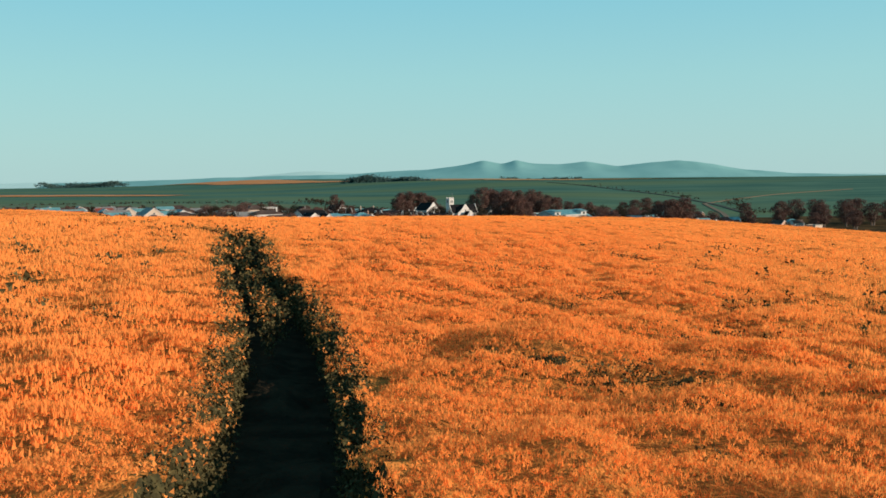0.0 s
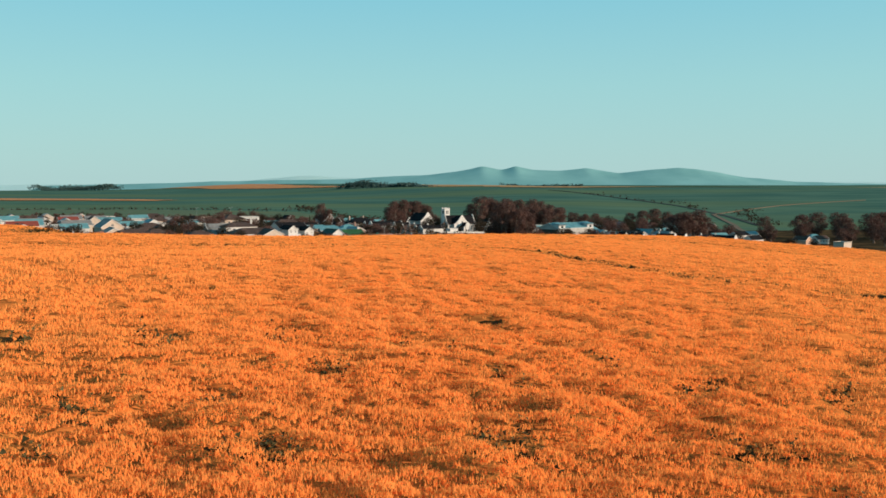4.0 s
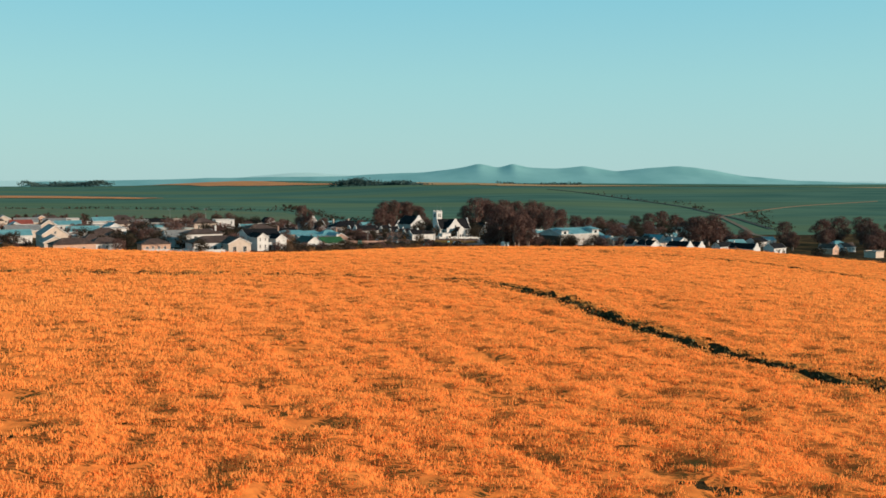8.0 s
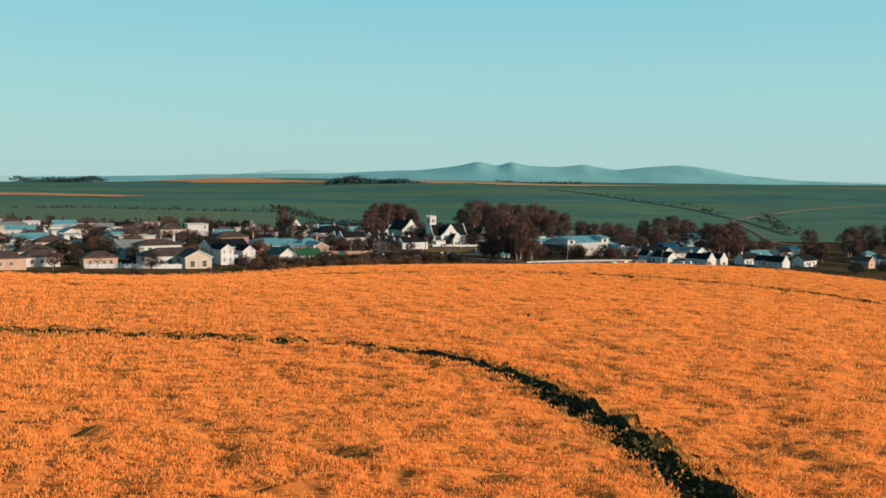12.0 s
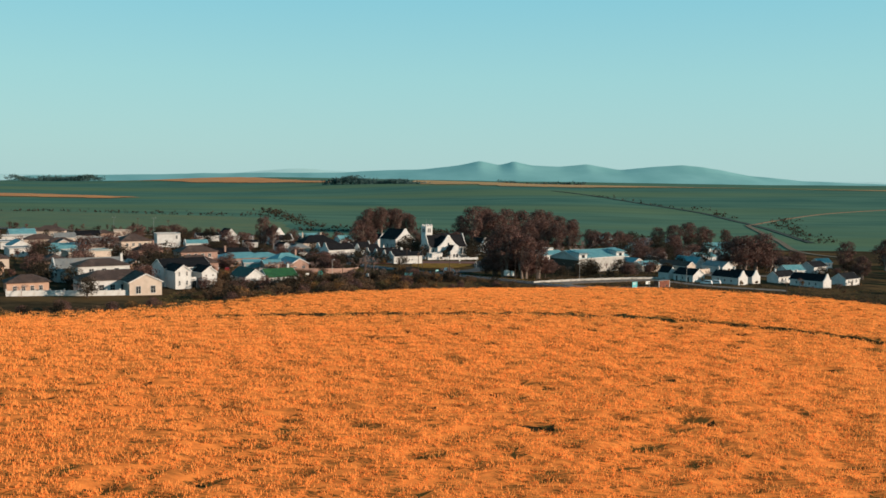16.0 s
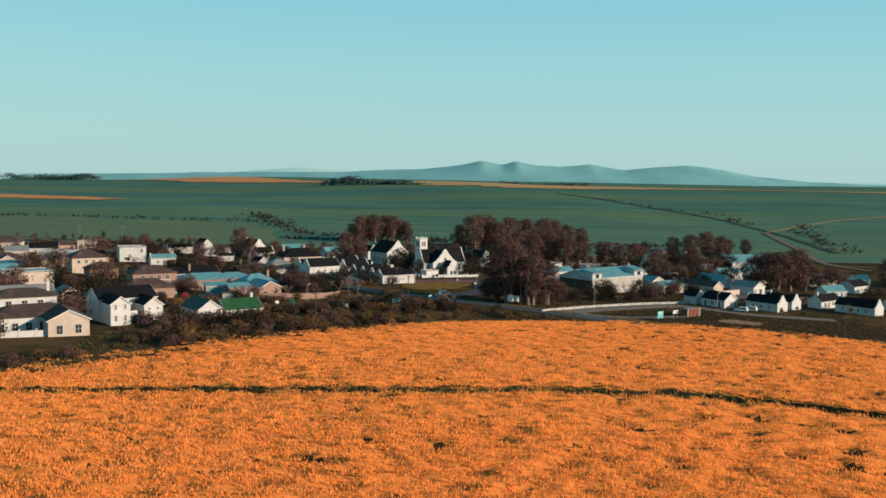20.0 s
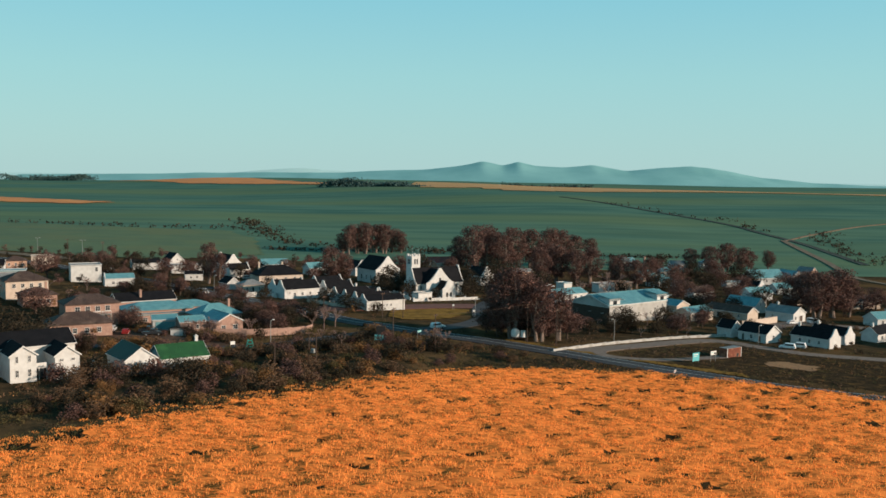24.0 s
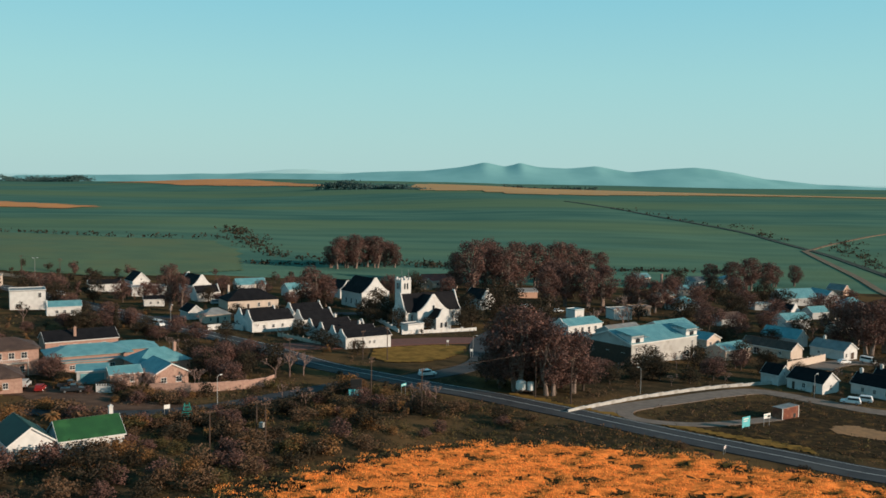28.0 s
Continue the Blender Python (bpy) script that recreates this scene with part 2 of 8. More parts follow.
def wave(x, y, k, seed):
    """Soft uneven waves about 0, roughly -1 to 1."""
    r = np.random.RandomState(seed)
    v = 0
    for i in range(5):
        a, f, ph = r.uniform(0, 6.28), k * r.uniform(0.6, 1.7), r.uniform(0, 6.28)
        v = v + np.sin(f * (x * math.cos(a) + y * math.sin(a)) + ph + 1.3 * np.sin(f * 0.6 * (y * math.cos(a) - x * math.sin(a)) + 2 * ph))
    return v / 2.6


# distance to the nearest rut over the whole field: the crop was drilled in rows along the ruts
DRILL_X, DRILL_Y = np.arange(-200, 202, 2.0), np.arange(-16, 372, 2.0)
rx_, ry_ = np.meshgrid(DRILL_X, DRILL_Y)
DRILL = np.full(rx_.shape, 1e9)
for line, half in RUTS:
    for q in line[::4]:
        DRILL = np.minimum(DRILL, (rx_ - q[0]) ** 2 + (ry_ - q[1]) ** 2)
DRILL = np.sqrt(DRILL)


def drill_rows(x, y):
    """Uneven stripes along the drilled rows, about -1 to 1."""
    shape = np.shape(x)
    x, y = np.ravel(x), np.ravel(y)
    fx_, fy_ = np.clip((x - DRILL_X[0]) / 2, 0, len(DRILL_X) - 1.001), np.clip((y - DRILL_Y[0]) / 2, 0, len(DRILL_Y) - 1.001)
    ix, iy = fx_.astype(int), fy_.astype(int)
    a, b = fx_ - ix, fy_ - iy
    d = (DRILL[iy, ix] * (1 - a) + DRILL[iy, ix + 1] * a) * (1 - b) + (DRILL[iy + 1, ix] * (1 - a) + DRILL[iy + 1, ix + 1] * a) * b
    v = 0.5 * np.sin(2.3 * d + 1.6 * wave(x, y, 0.10, 51)) + 0.4 * np.sin(4.1 * d + 1.8 * wave(x, y, 0.16, 52)) + 0.45 * np.sin(0.95 * d + 1.2 * wave(x, y, 0.07, 53))
    return (v * (0.55 + 0.45 * wave(x, y, 0.22, 54))).reshape(shape)


def lumps(x, y):
    return 0.10 * wave(x * 0.8, y, 3.4, 3) + 0.16 * wave(x * 0.6, y, 1.5, 4) + 0.07 * wave(x * 0.3, y, 0.5, 5) + 0.10 * drill_rows(x, y)


def canopy_mesh(name, v, fc, mats, slots):
    me = bpy.data.meshes.new(name)
    me.from_pydata((v * PLAN).tolist(), [], fc.tolist())
    for m in mats:
        me.materials.append(m)
    me.polygons.foreach_set("material_index", slots.astype(np.int32))
    return me


# the closed canopy, with a lane left open along each rut
xs = np.concatenate([np.arange(-190, -60, 5.0), np.arange(-60, 70, 1.0), np.arange(70, 200, 5.0)])
ys = np.arange(-14, 368, 0.6)
gx, gy = np.meshgrid(xs, ys)
top = crop_top(gx, gy) - 0.14 + lumps(gx, gy)
i = np.arange(gx.size).reshape(gx.shape)
fc = np.stack([i[:-1, :-1], i[:-1, 1:], i[1:, 1:], i[1:, :-1]], -1).reshape(-1, 4)
cx, cy = gx.ravel()[fc].mean(1), gy.ravel()[fc].mean(1)
lane = np.minimum.reduce([rut_gap(gx.ravel(), gy.ravel())[fc[:, c]] for c in range(4)])
keep = (cy < crop_edge(cx) - 2 - (8 + 4 * wave(cx, cy, 0.4, 29)) * smooth(22, -6, cx)) & (lane > 2.0) & ~((cy > -2) & (cy < 100) & (np.abs(cx - 1) < 42)) & ~((cy > 100) & (cx > -60) & (cx < 75))
def thinness(x, y):
    """Where the crop stands thin: streaks through the field, and patches towards its far edge."""
    t = 0.72 * wave(x * 0.6, y, 2.4, 21) + 0.55 * wave(x * 0.45, y, 0.9, 22) + 0.62 * drill_rows(x, y)
    rim_ = smooth(17, 3, crop_edge(x) - y) * (0.12 + 0.75 * smooth(22, -6, x))
    t = t + 0.40 * smooth(302, 322, y) + smooth(150, 290, y) * (0.10 + 0.34 * wave(x * 0.5, y, 3.0, 61))
    return t + rim_ * (0.9 + 0.6 * wave(x * 0.6, y, 0.9, 28))


me = canopy_mesh("crop_canopy", np.stack([gx, gy, top - 0.22 * smooth(0.7, 1.3, thinness(gx, gy))], -1).reshape(-1, 3), fc[keep], [CANOPY], np.zeros(keep.sum()))
me.polygons.foreach_set("use_smooth", [True] * len(me.polygons))
tagged(new("crop_canopy", me), "dense orange flowering crop canopy over the field", "crop", "", "stuff")
fxs, fys = np.arange(-41, 43.1, 0.4), np.arange(-2, 100.1, 0.4)
gx, gy = np.meshgrid(fxs, fys)
thin_ = thinness(gx, gy)
top = crop_top(gx, gy) - 0.36 + 0.14 * smooth(40, 98, gy) + lumps(gx, gy) - 0.25 * smooth(0.6, 1.3, thin_)
i = np.arange(gx.size).reshape(gx.shape)
fc = np.stack([i[:-1, :-1], i[:-1, 1:], i[1:, 1:], i[1:, :-1]], -1).reshape(-1, 4)
cx, cy = gx.ravel()[fc].mean(1), gy.ravel()[fc].mean(1)
fc = fc[rut_gap(cx, cy) > 1.7]
cy = gy.ravel()[fc].mean(1)
mx_ = gx.ravel()[fc].mean(1)
aside_ = smooth(26, 40, np.abs(mx_ - 1) + 4 * wave(mx_, cy, 0.4, 10))
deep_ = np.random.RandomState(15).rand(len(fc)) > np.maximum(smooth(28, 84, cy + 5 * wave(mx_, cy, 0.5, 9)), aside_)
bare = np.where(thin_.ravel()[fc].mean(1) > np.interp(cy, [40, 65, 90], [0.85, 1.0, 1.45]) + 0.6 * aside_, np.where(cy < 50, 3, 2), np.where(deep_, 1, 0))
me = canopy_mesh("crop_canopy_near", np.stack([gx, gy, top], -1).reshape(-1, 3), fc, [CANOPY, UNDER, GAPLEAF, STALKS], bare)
me.polygons.foreach_set("use_smooth", [True] * len(me.polygons))
tagged(new("crop_canopy", me), "dense orange flowering crop with leafy gaps", "crop", "", "stuff")

gx, gy = np.meshgrid(np.arange(-60, 78.1, 0.75), np.arange(99.8, 367, 0.45))
thin_ = thinness(gx, gy)
top = crop_top(gx, gy) - 0.21 + lumps(gx, gy) - 0.32 * smooth(0.55, 1.3, thin_)
i = np.arange(gx.size).reshape(gx.shape)
fc = np.stack([i[:-1, :-1], i[:-1, 1:], i[1:, 1:], i[1:, :-1]], -1).reshape(-1, 4)
cx, cy = gx.ravel()[fc].mean(1), gy.ravel()[fc].mean(1)
fc = fc[(cy < crop_edge(cx) - 2 - (8 + 4 * wave(cx, cy, 0.4, 29)) * smooth(22, -6, cx)) & (rut_gap(cx, cy) > 1.9)]
me = canopy_mesh("crop_canopy_far", np.stack([gx, gy, top], -1).reshape(-1, 3), fc, [CANOPY, GAPLEAF], np.where(thin_.ravel()[fc].mean(1) > np.interp(gy.ravel()[fc].mean(1), [150, 230, 300], [1.45, 1.15, 1.0]), 1, 0))
me.polygons.foreach_set("use_smooth", [True] * len(me.polygons))
tagged(new("crop_canopy", me), "orange flowering crop with thin streaky gaps", "crop", "", "stuff")

# the lanes: canopy, leafy walls and the rut's floor in one strip
for line, half in RUTS:
    tang = np.gradient(line, axis=0)
    tang /= np.linalg.norm(tang, axis=1)[:, None]
    norm = np.stack([-tang[:, 1], tang[:, 0]], -1)
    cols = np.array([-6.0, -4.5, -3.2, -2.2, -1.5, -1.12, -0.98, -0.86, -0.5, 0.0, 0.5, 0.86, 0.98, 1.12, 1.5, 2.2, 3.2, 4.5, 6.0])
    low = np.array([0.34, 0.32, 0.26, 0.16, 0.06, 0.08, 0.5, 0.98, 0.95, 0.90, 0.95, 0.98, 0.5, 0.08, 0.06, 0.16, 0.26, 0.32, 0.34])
    r = np.random.RandomState(7)
    jit = np.cumsum(r.normal(0, 0.05, (len(line), 2)), 0)
    jit = 0.16 * np.sin(jit * 2.5) + r.normal(0, 0.05, (len(line), 2))
    n_ = np.tile(cols * half, (len(line), 1))
    n_[:, 4:9] += jit[:, :1]
    n_[:, 10:15] += jit[:, 1:]
    vx, vy = line[:, :1] + norm[:, :1] * n_, line[:, 1:] + norm[:, 1:] * n_
    vz = crop_top(vx, vy) - 0.18 + lumps(vx, vy) - low + r.normal(0, 0.03, vx.shape)
    i = np.arange(vx.size).reshape(vx.shape)
    fc = np.stack([i[:-1, :-1], i[1:, :-1], i[1:, 1:], i[:-1, 1:]], -1)[:, :, ::-1]
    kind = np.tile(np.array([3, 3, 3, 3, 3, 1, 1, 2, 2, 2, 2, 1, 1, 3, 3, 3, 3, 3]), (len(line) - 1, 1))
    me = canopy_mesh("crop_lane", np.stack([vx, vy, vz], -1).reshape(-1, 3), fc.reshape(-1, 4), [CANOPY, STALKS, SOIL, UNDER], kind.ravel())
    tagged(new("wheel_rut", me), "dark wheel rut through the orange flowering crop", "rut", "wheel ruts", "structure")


# the flower heads: small tufts of petals, finer where the camera comes close
def near_view(x, y):
    """About how close the camera comes to a place of the field."""
    d0 = np.interp(y, [6, 12, 37, 91, 135, 176, 234, 335], [8, 9, 13.5, 22.5, 34, 47, 62, 88])
    return np.maximum(d0, np.abs(x - 0.055 * y) / 0.43)


def tufts(name, px, py, pz, size, count, tall, mats, slots, seed, label, blade=0.19, facing=0.0, loose=0.34, erect=None):
    """Tufts of small petals or leaves: count little three-sided blades round each place."""
    r = np.random.RandomState(seed)
    n = len(px)
    N = n * count
    c = np.stack([px, py, pz], -1).repeat(count, 0)
    s = size.repeat(count)
    off = r.normal(0, 1, (N, 3)) * np.reshape(loose, (-1, 1))
    off[:, 2] *= tall
    c = c + off * s[:, None]
    n_ = r.normal(0, 1, (N, 3)) + np.reshape(facing, (-1, 1)) * np.array([0.75, -0.35, 0.75])
    a = np.cross(n_, r.normal(0, 1, (N, 3)))
    a /= np.linalg.norm(a, axis=1)[:, None] + 1e-9
    b = np.cross(n_, a)
    b /= np.linalg.norm(b, axis=1)[:, None] + 1e-9
    w = s * r.uniform(0.7, 1.3, N) * blade
    a, b = a * w[:, None], b * (w * r.uniform(0.6, 1.0, N))[:, None]
    if erect is not None:
        # upright spikes: a stem's flowering tip, turned any way round
        up_ = np.array([0.0, 0.0, 1.0]) + 0.22 * r.normal(0, 1, (N, 3))
        up_ /= np.linalg.norm(up_, axis=1)[:, None]
        n_ = r.normal(0, 0.8, (N, 3)) + np.array([1.0, -0.75, 0.3])
        b2 = np.cross(up_, n_)
        b2 /= np.linalg.norm(b2, axis=1)[:, None] + 1e-9
        e = np.reshape(erect, (-1, 1))
        a = a * (1 - e) + up_ * (1.55 * w)[:, None] * e
        b = b * (1 - e) + b2 * (0.52 * w)[:, None] * e
        even_ = r.uniform(-0.62, 0.62, (N, 3)) * np.array([1.0, 1.0, 0.16])
        c = c * (1 - e) + (np.stack([px, py, pz], -1).repeat(count, 0) + even_ * s[:, None]) * e
    v = np.stack([c + 1.1 * a, c - 0.7 * a + b, c - 0.7 * a - b], 1).reshape(-1, 3)
    me = bpy.data.meshes.new(name)
    me.vertices.add(3 * N)
    me.vertices.foreach_set("co", (v * PLAN).astype(np.float32).ravel())
    me.loops.add(3 * N)
    me.loops.foreach_set("vertex_index", np.arange(3 * N, dtype=np.int32))
    me.polygons.add(N)
    me.polygons.foreach_set("loop_start", np.arange(0, 3 * N, 3, dtype=np.int32))
    for m in mats:
        me.materials.append(m)
    if slots is not None:
        me.polygons.foreach_set("material_index", slots.repeat(count).astype(np.int32))
    me.update(calc_edges=True)
    return tagged(new(name, me), label, "crop", "", "stuff")


rs = np.random.RandomState(11)
cell = 2.0
qx, qy = np.meshgrid(np.arange(-120, 130, cell), np.arange(0, 368, cell))
qx, qy = qx.ravel() + cell / 2, qy.ravel() + cell / 2
inview = (np.abs(qx - 0.02 * qy) < 0.50 * qy + 4) & (qy < crop_edge(qx) + 1)
qx, qy = qx[inview], qy[inview]
gap = np.clip(TUFT_STEP * near_view(qx, qy), 0.09, 0.9) * np.where(qy > 296, 0.7, 1.0)
side_n = np.maximum(1, np.rint(cell / gap)).astype(int)
fx, fy, fs = [], [], []
for k in np.unique(side_n):
    at = side_n == k
    ii, jj = np.meshgrid(np.arange(k), np.arange(k))
    ii, jj = (ii.ravel() + 0.5) / k - 0.5, (jj.ravel() + 0.5) / k - 0.5
    shake = rs.uniform(-0.48, 0.48, (2, at.sum(), k * k)) / k
    fx.append((qx[at][:, None] + cell * (ii + shake[0])).ravel())
    fy.append((qy[at][:, None] + cell * (jj + shake[1])).ravel())
    fs.append(gap[at].repeat(k * k))
fx, fy, fs = np.concatenate(fx), np.concatenate(fy), np.concatenate(fs)
thin = thinness(fx, fy) + 0.35 * wave(fx, fy, 5.0, 23)
g = rut_gap(fx, fy)
rim = g + 0.22 * wave(fx, fy, 2.2, 24) + 0.16 * wave(fx, fy, 6.0, 27)
on = (fy < crop_edge(fx) - 0.3 + 2.0 * wave(fx, fy, 0.5, 25)) & (rim > 1.02) & (rs.rand(len(fx)) > 0.93 * smooth(0.62, 1.2, thin))
edge_thin = np.clip((crop_edge(fx) - fy) / 6, 0.5, 1)
edge_thin = np.where(fx < 0, np.clip((crop_edge(fx) - fy) / 15, 0.34, 1), edge_thin)
clump = 0.5 + 0.5 * wave(fx, fy, 1.2, 26)
on &= rs.rand(len(fx)) < np.clip(edge_thin * 2.6 * np.where(edge_thin < 0.99, clump, 1), 0, 1)
fx, fy, fs, thin, rim = fx[on], fy[on], fs[on], thin[on], rim[on]
fz = crop_top(fx, fy) - 0.10 + lumps(fx, fy) + rs.normal(0, 0.03, len(fx)) - 0.20 * np.clip(thin - 0.5, 0, 1) - 0.12 * (rim < 1.5) * rs.rand(len(fx))
each = np.repeat
tufts("flower_heads", fx, fy, fz, np.clip(fs * 1.0, 0.085, 0.9), 14, each(np.interp(fs, [0.1, 0.2, 0.4], [1.5, 0.8, 0.25]), 14), [PETAL], None, 5, "small orange flower heads of the crop",
      each(np.interp(fs, [0.092, 0.13, 0.25, 0.40, 0.7], [0.27, 0.23, 0.145, 0.115, 0.10]), 14), each(np.interp(fs, [0.1, 0.25], [2.2, 3.4]), 14), each(np.interp(fs, [0.1, 0.25], [0.34, 0.70]), 14), each(np.interp(fs, [0.10, 0.17], [0.62, 1.0]), 14))

# leafy stalks in and along the ruts, in the thin spots and at the field's edge
num = rs.poisson(np.where(rut_gap(qx, qy) < 4, np.where(qy < 70, 1.5, 0.8), np.where((crop_edge(qx) - qy < 26) | (qy < 75), 0.55, 0.01)) * cell * cell / np.clip(gap, 0.1, 0.6) ** 2)
sx = qx.repeat(num) + rs.uniform(-1, 1, num.sum()) * cell / 2
sy = qy.repeat(num) + rs.uniform(-1, 1, num.sum()) * cell / 2
ss = gap.repeat(num)
g = rut_gap(sx, sy)
side = (g > 0.70) & (g < 1.18)
mid = (g < np.where(sy < 75, 0.34, 0.8)) & (sy > 17) & (wave(sx, sy, 0.8, 31) > np.where(sy < 75, -0.2, -0.6))
border = crop_edge(sx) - sy
lean = (g > 3) & (((thinness(sx, sy) > 0.95) & (sy < 75)) | ((border < 4 + 20 * smooth(22, -6, sx)) & (wave(sx * 0.6, sy, 0.7, 33) > -0.5))) & (border > -1)
on = side | mid | lean
sx, sy, ss, g, mid = sx[on], sy[on], ss[on], g[on], mid[on]
depth = np.where(g < 1.0, rs.uniform(0.25, 0.95, len(sx)), np.where(sy < 70, rs.uniform(0.08, 0.4, len(sx)), rs.uniform(0.25, 0.5, len(sx))))
slots = (rs.rand(len(sx)) < np.where(depth < 0.4, np.where(sy < 70, 0.22, 0.12), np.where(mid & (sy < 75), 0.05, 0.03))).astype(int)
tufts("leafy_stalks", sx, sy, crop_top(sx, sy) - depth, np.clip(ss * 1.2, 0.12, 0.45), 9, np.where(sy < 70, 1.8, 1.1).repeat(9), [LEAFY, PETAL], slots, 6, "dark green leafy stalks along ruts and gaps", 0.22)


# ---- builders ----
def part(name, bm, material, parent=None, label=""):
    """One mesh object under a thing or a part."""
    me = bpy.data.meshes.new(name)
    bm.to_mesh(me)
    bm.free()
    for m in material if isinstance(material, (list, tuple)) else (material,):
        me.materials.append(m)
    ob = new(name, me)
    if parent:
        ob.parent = parent
    return tagged(ob, label)


def thing(name, label, category, m, group="", kind=""):
    ob = new(name)
    ob.empty_display_size = 0.3
    ob.matrix_world = m
    return tagged(ob, label, category, group, kind)


def box(bm, x0, x1, y0, y1, z0, z1, bevel=0.0):
    v = [bm.verts.new(c) for c in ((x0, y0, z0), (x1, y0, z0), (x1, y1, z0), (x0, y1, z0), (x0, y0, z1), (x1, y0, z1), (x1, y1, z1), (x0, y1, z1))]
    f = [bm.faces.new([v[i] for i in q]) for q in ((3, 2, 1, 0), (4, 5, 6, 7), (0, 1, 5, 4), (1, 2, 6, 5), (2, 3, 7, 6), (3, 0, 4, 7))]
    if bevel:
        bmesh.ops.bevel(bm, geom=list({e for q in f for e in q.edges}), offset=bevel, segments=1, affect="EDGES")
    return bm


def boxes(*rows):
    bm = bmesh.new()
    for r in rows:
        box(bm, *r)
    return bm


def extrude(bm, outline, axis, a, b):
    """A closed outline (two coordinates a point) drawn out along an axis from a to b."""
    def at(u, w, t):
        return {"x": (t, u, w), "y": (u, t, w), "z": (u, w, t)}[axis]
    lo = [bm.verts.new(at(u, w, a)) for u, w in outline]
    hi = [bm.verts.new(at(u, w, b)) for u, w in outline]
    n = len(outline)
    bm.faces.new(lo[::-1])
    bm.faces.new(hi)
    for i in range(n):
        bm.faces.new((lo[i], lo[(i + 1) % n], hi[(i + 1) % n], hi[i]))
    bmesh.ops.recalc_face_normals(bm, faces=bm.faces)
    return bm


def limb(bm, a, b, r0, r1, n=6):
    a, b = Vector(a), Vector(b)
    q = (b - a).to_track_quat("Z", "Y")
    lo = [bm.verts.new(a + q @ Vector((r0 * math.cos(6.283 * i / n), r0 * math.sin(6.283 * i / n), 0))) for i in range(n)]
    hi = [bm.verts.new(b + q @ Vector((r1 * math.cos(6.283 * i / n), r1 * math.sin(6.283 * i / n), 0))) for i in range(n)]
    for i in range(n):
        bm.faces.new((lo[i], lo[(i + 1) % n], hi[(i + 1) % n], hi[i]))
    bm.faces.new(hi)
    bm.faces.new(lo[::-1])


# ---- house materials ----
WHITE = mat("whitewash", (0.57, 0.555, 0.53), (0.49, 0.475, 0.45), 0.8, 0.9, 0.01, 8, spots=(0.46, 0.42, 0.37), spot_scale=0.5, spot_at=0.66)
WORNWHITE = mat("weathered_whitewash", (0.43, 0.41, 0.38), (0.35, 0.335, 0.31), 0.5, 0.9, 0.01, 8, spots=(0.27, 0.25, 0.22), spot_scale=0.35, spot_at=0.6)
CREAM = mat("cream_plaster", (0.52, 0.42, 0.34), (0.45, 0.36, 0.29), 0.8, 0.9, 0.01, 8, spots=(0.48, 0.40, 0.33), spot_scale=0.6, spot_at=0.66)
PEACH = mat("peach_plaster", (0.50, 0.31, 0.22), (0.44, 0.27, 0.19), 0.8, 0.9, 0.01, 8)
BRICK = mat("face_brick", (0.36, 0.22, 0.17), (0.28, 0.17, 0.13), 2.5, 0.9, 0.02, 12, spots=(0.38, 0.25, 0.19), spot_scale=0.9, spot_at=0.62)
GREYWALL = mat("grey_plaster", (0.42, 0.42, 0.40), (0.34, 0.34, 0.33), 0.8, 0.9, 0.01, 8)
DARKGLASS = mat("window_glass", (0.030, 0.036, 0.040), (0.020, 0.024, 0.028), 1.0, 0.12, spec=0.6)
FRAME = mat("white_joinery", (0.62, 0.60, 0.57), (0.55, 0.53, 0.50), 3.0, 0.6)
WOODDARK = mat("dark_timber", (0.075, 0.045, 0.030), (0.045, 0.028, 0.020), 4.0, 0.7)


def roofing(name, a, b, band, rough, deep, streak=None):
    """Roof sheeting or tiles: mottled, with ribs that run down the slope."""
    m = mat(name, a, b, 0.5, rough, spots=streak or tuple(c * 0.6 for c in a), spot_scale=0.25, spot_at=0.6, spot_mix=0.6)
    n, l = m.node_tree.nodes, m.node_tree.links
    w = n.new("ShaderNodeTexWave")
    w.inputs["Scale"].default_value, w.inputs["Distortion"].default_value = band, 0.15
    tc = n.new("ShaderNodeTexCoord")
    l.new(tc.outputs["Object"], w.inputs["Vector"])
    bp = n.new("ShaderNodeBump")
    bp.inputs["Strength"].default_value, bp.inputs["Distance"].default_value = 0.7, deep
    l.new(w.outputs["Color"], bp.inputs["Height"])
    l.new(bp.outputs["Normal"], n["Principled BSDF"].inputs["Normal"])
    return m


SLATE = roofing("dark_slate_roof", (0.0125, 0.012, 0.0135), (0.0075, 0.0075, 0.009), 2.0, 0.85, 0.02)
SLATE.node_tree.nodes["Principled BSDF"].inputs["Specular IOR Level"].default_value = 0.1
GREYTIN = roofing("grey_iron_roof", (0.22, 0.22, 0.21), (0.16, 0.16, 0.155), 2.0, 0.55, 0.03, (0.20, 0.15, 0.11))
TEALTIN = roofing("pale_blue_iron_roof", (0.12, 0.29, 0.31), (0.09, 0.23, 0.255), 2.0, 0.5, 0.03, (0.17, 0.31, 0.32))
GREENTIN = roofing("green_iron_roof", (0.022, 0.085, 0.026), (0.018, 0.068, 0.022), 2.0, 0.55, 0.03, (0.04, 0.13, 0.04))
BROWNTILE = roofing("brown_tile_roof", (0.090, 0.054, 0.041), (0.062, 0.038, 0.030), 3.5, 0.85, 0.04, (0.15, 0.10, 0.075))
REDTIN = roofing("red_iron_roof", (0.26, 0.055, 0.035), (0.20, 0.045, 0.03), 2.0, 0.6, 0.03)

WINDOW_MESHES = {}


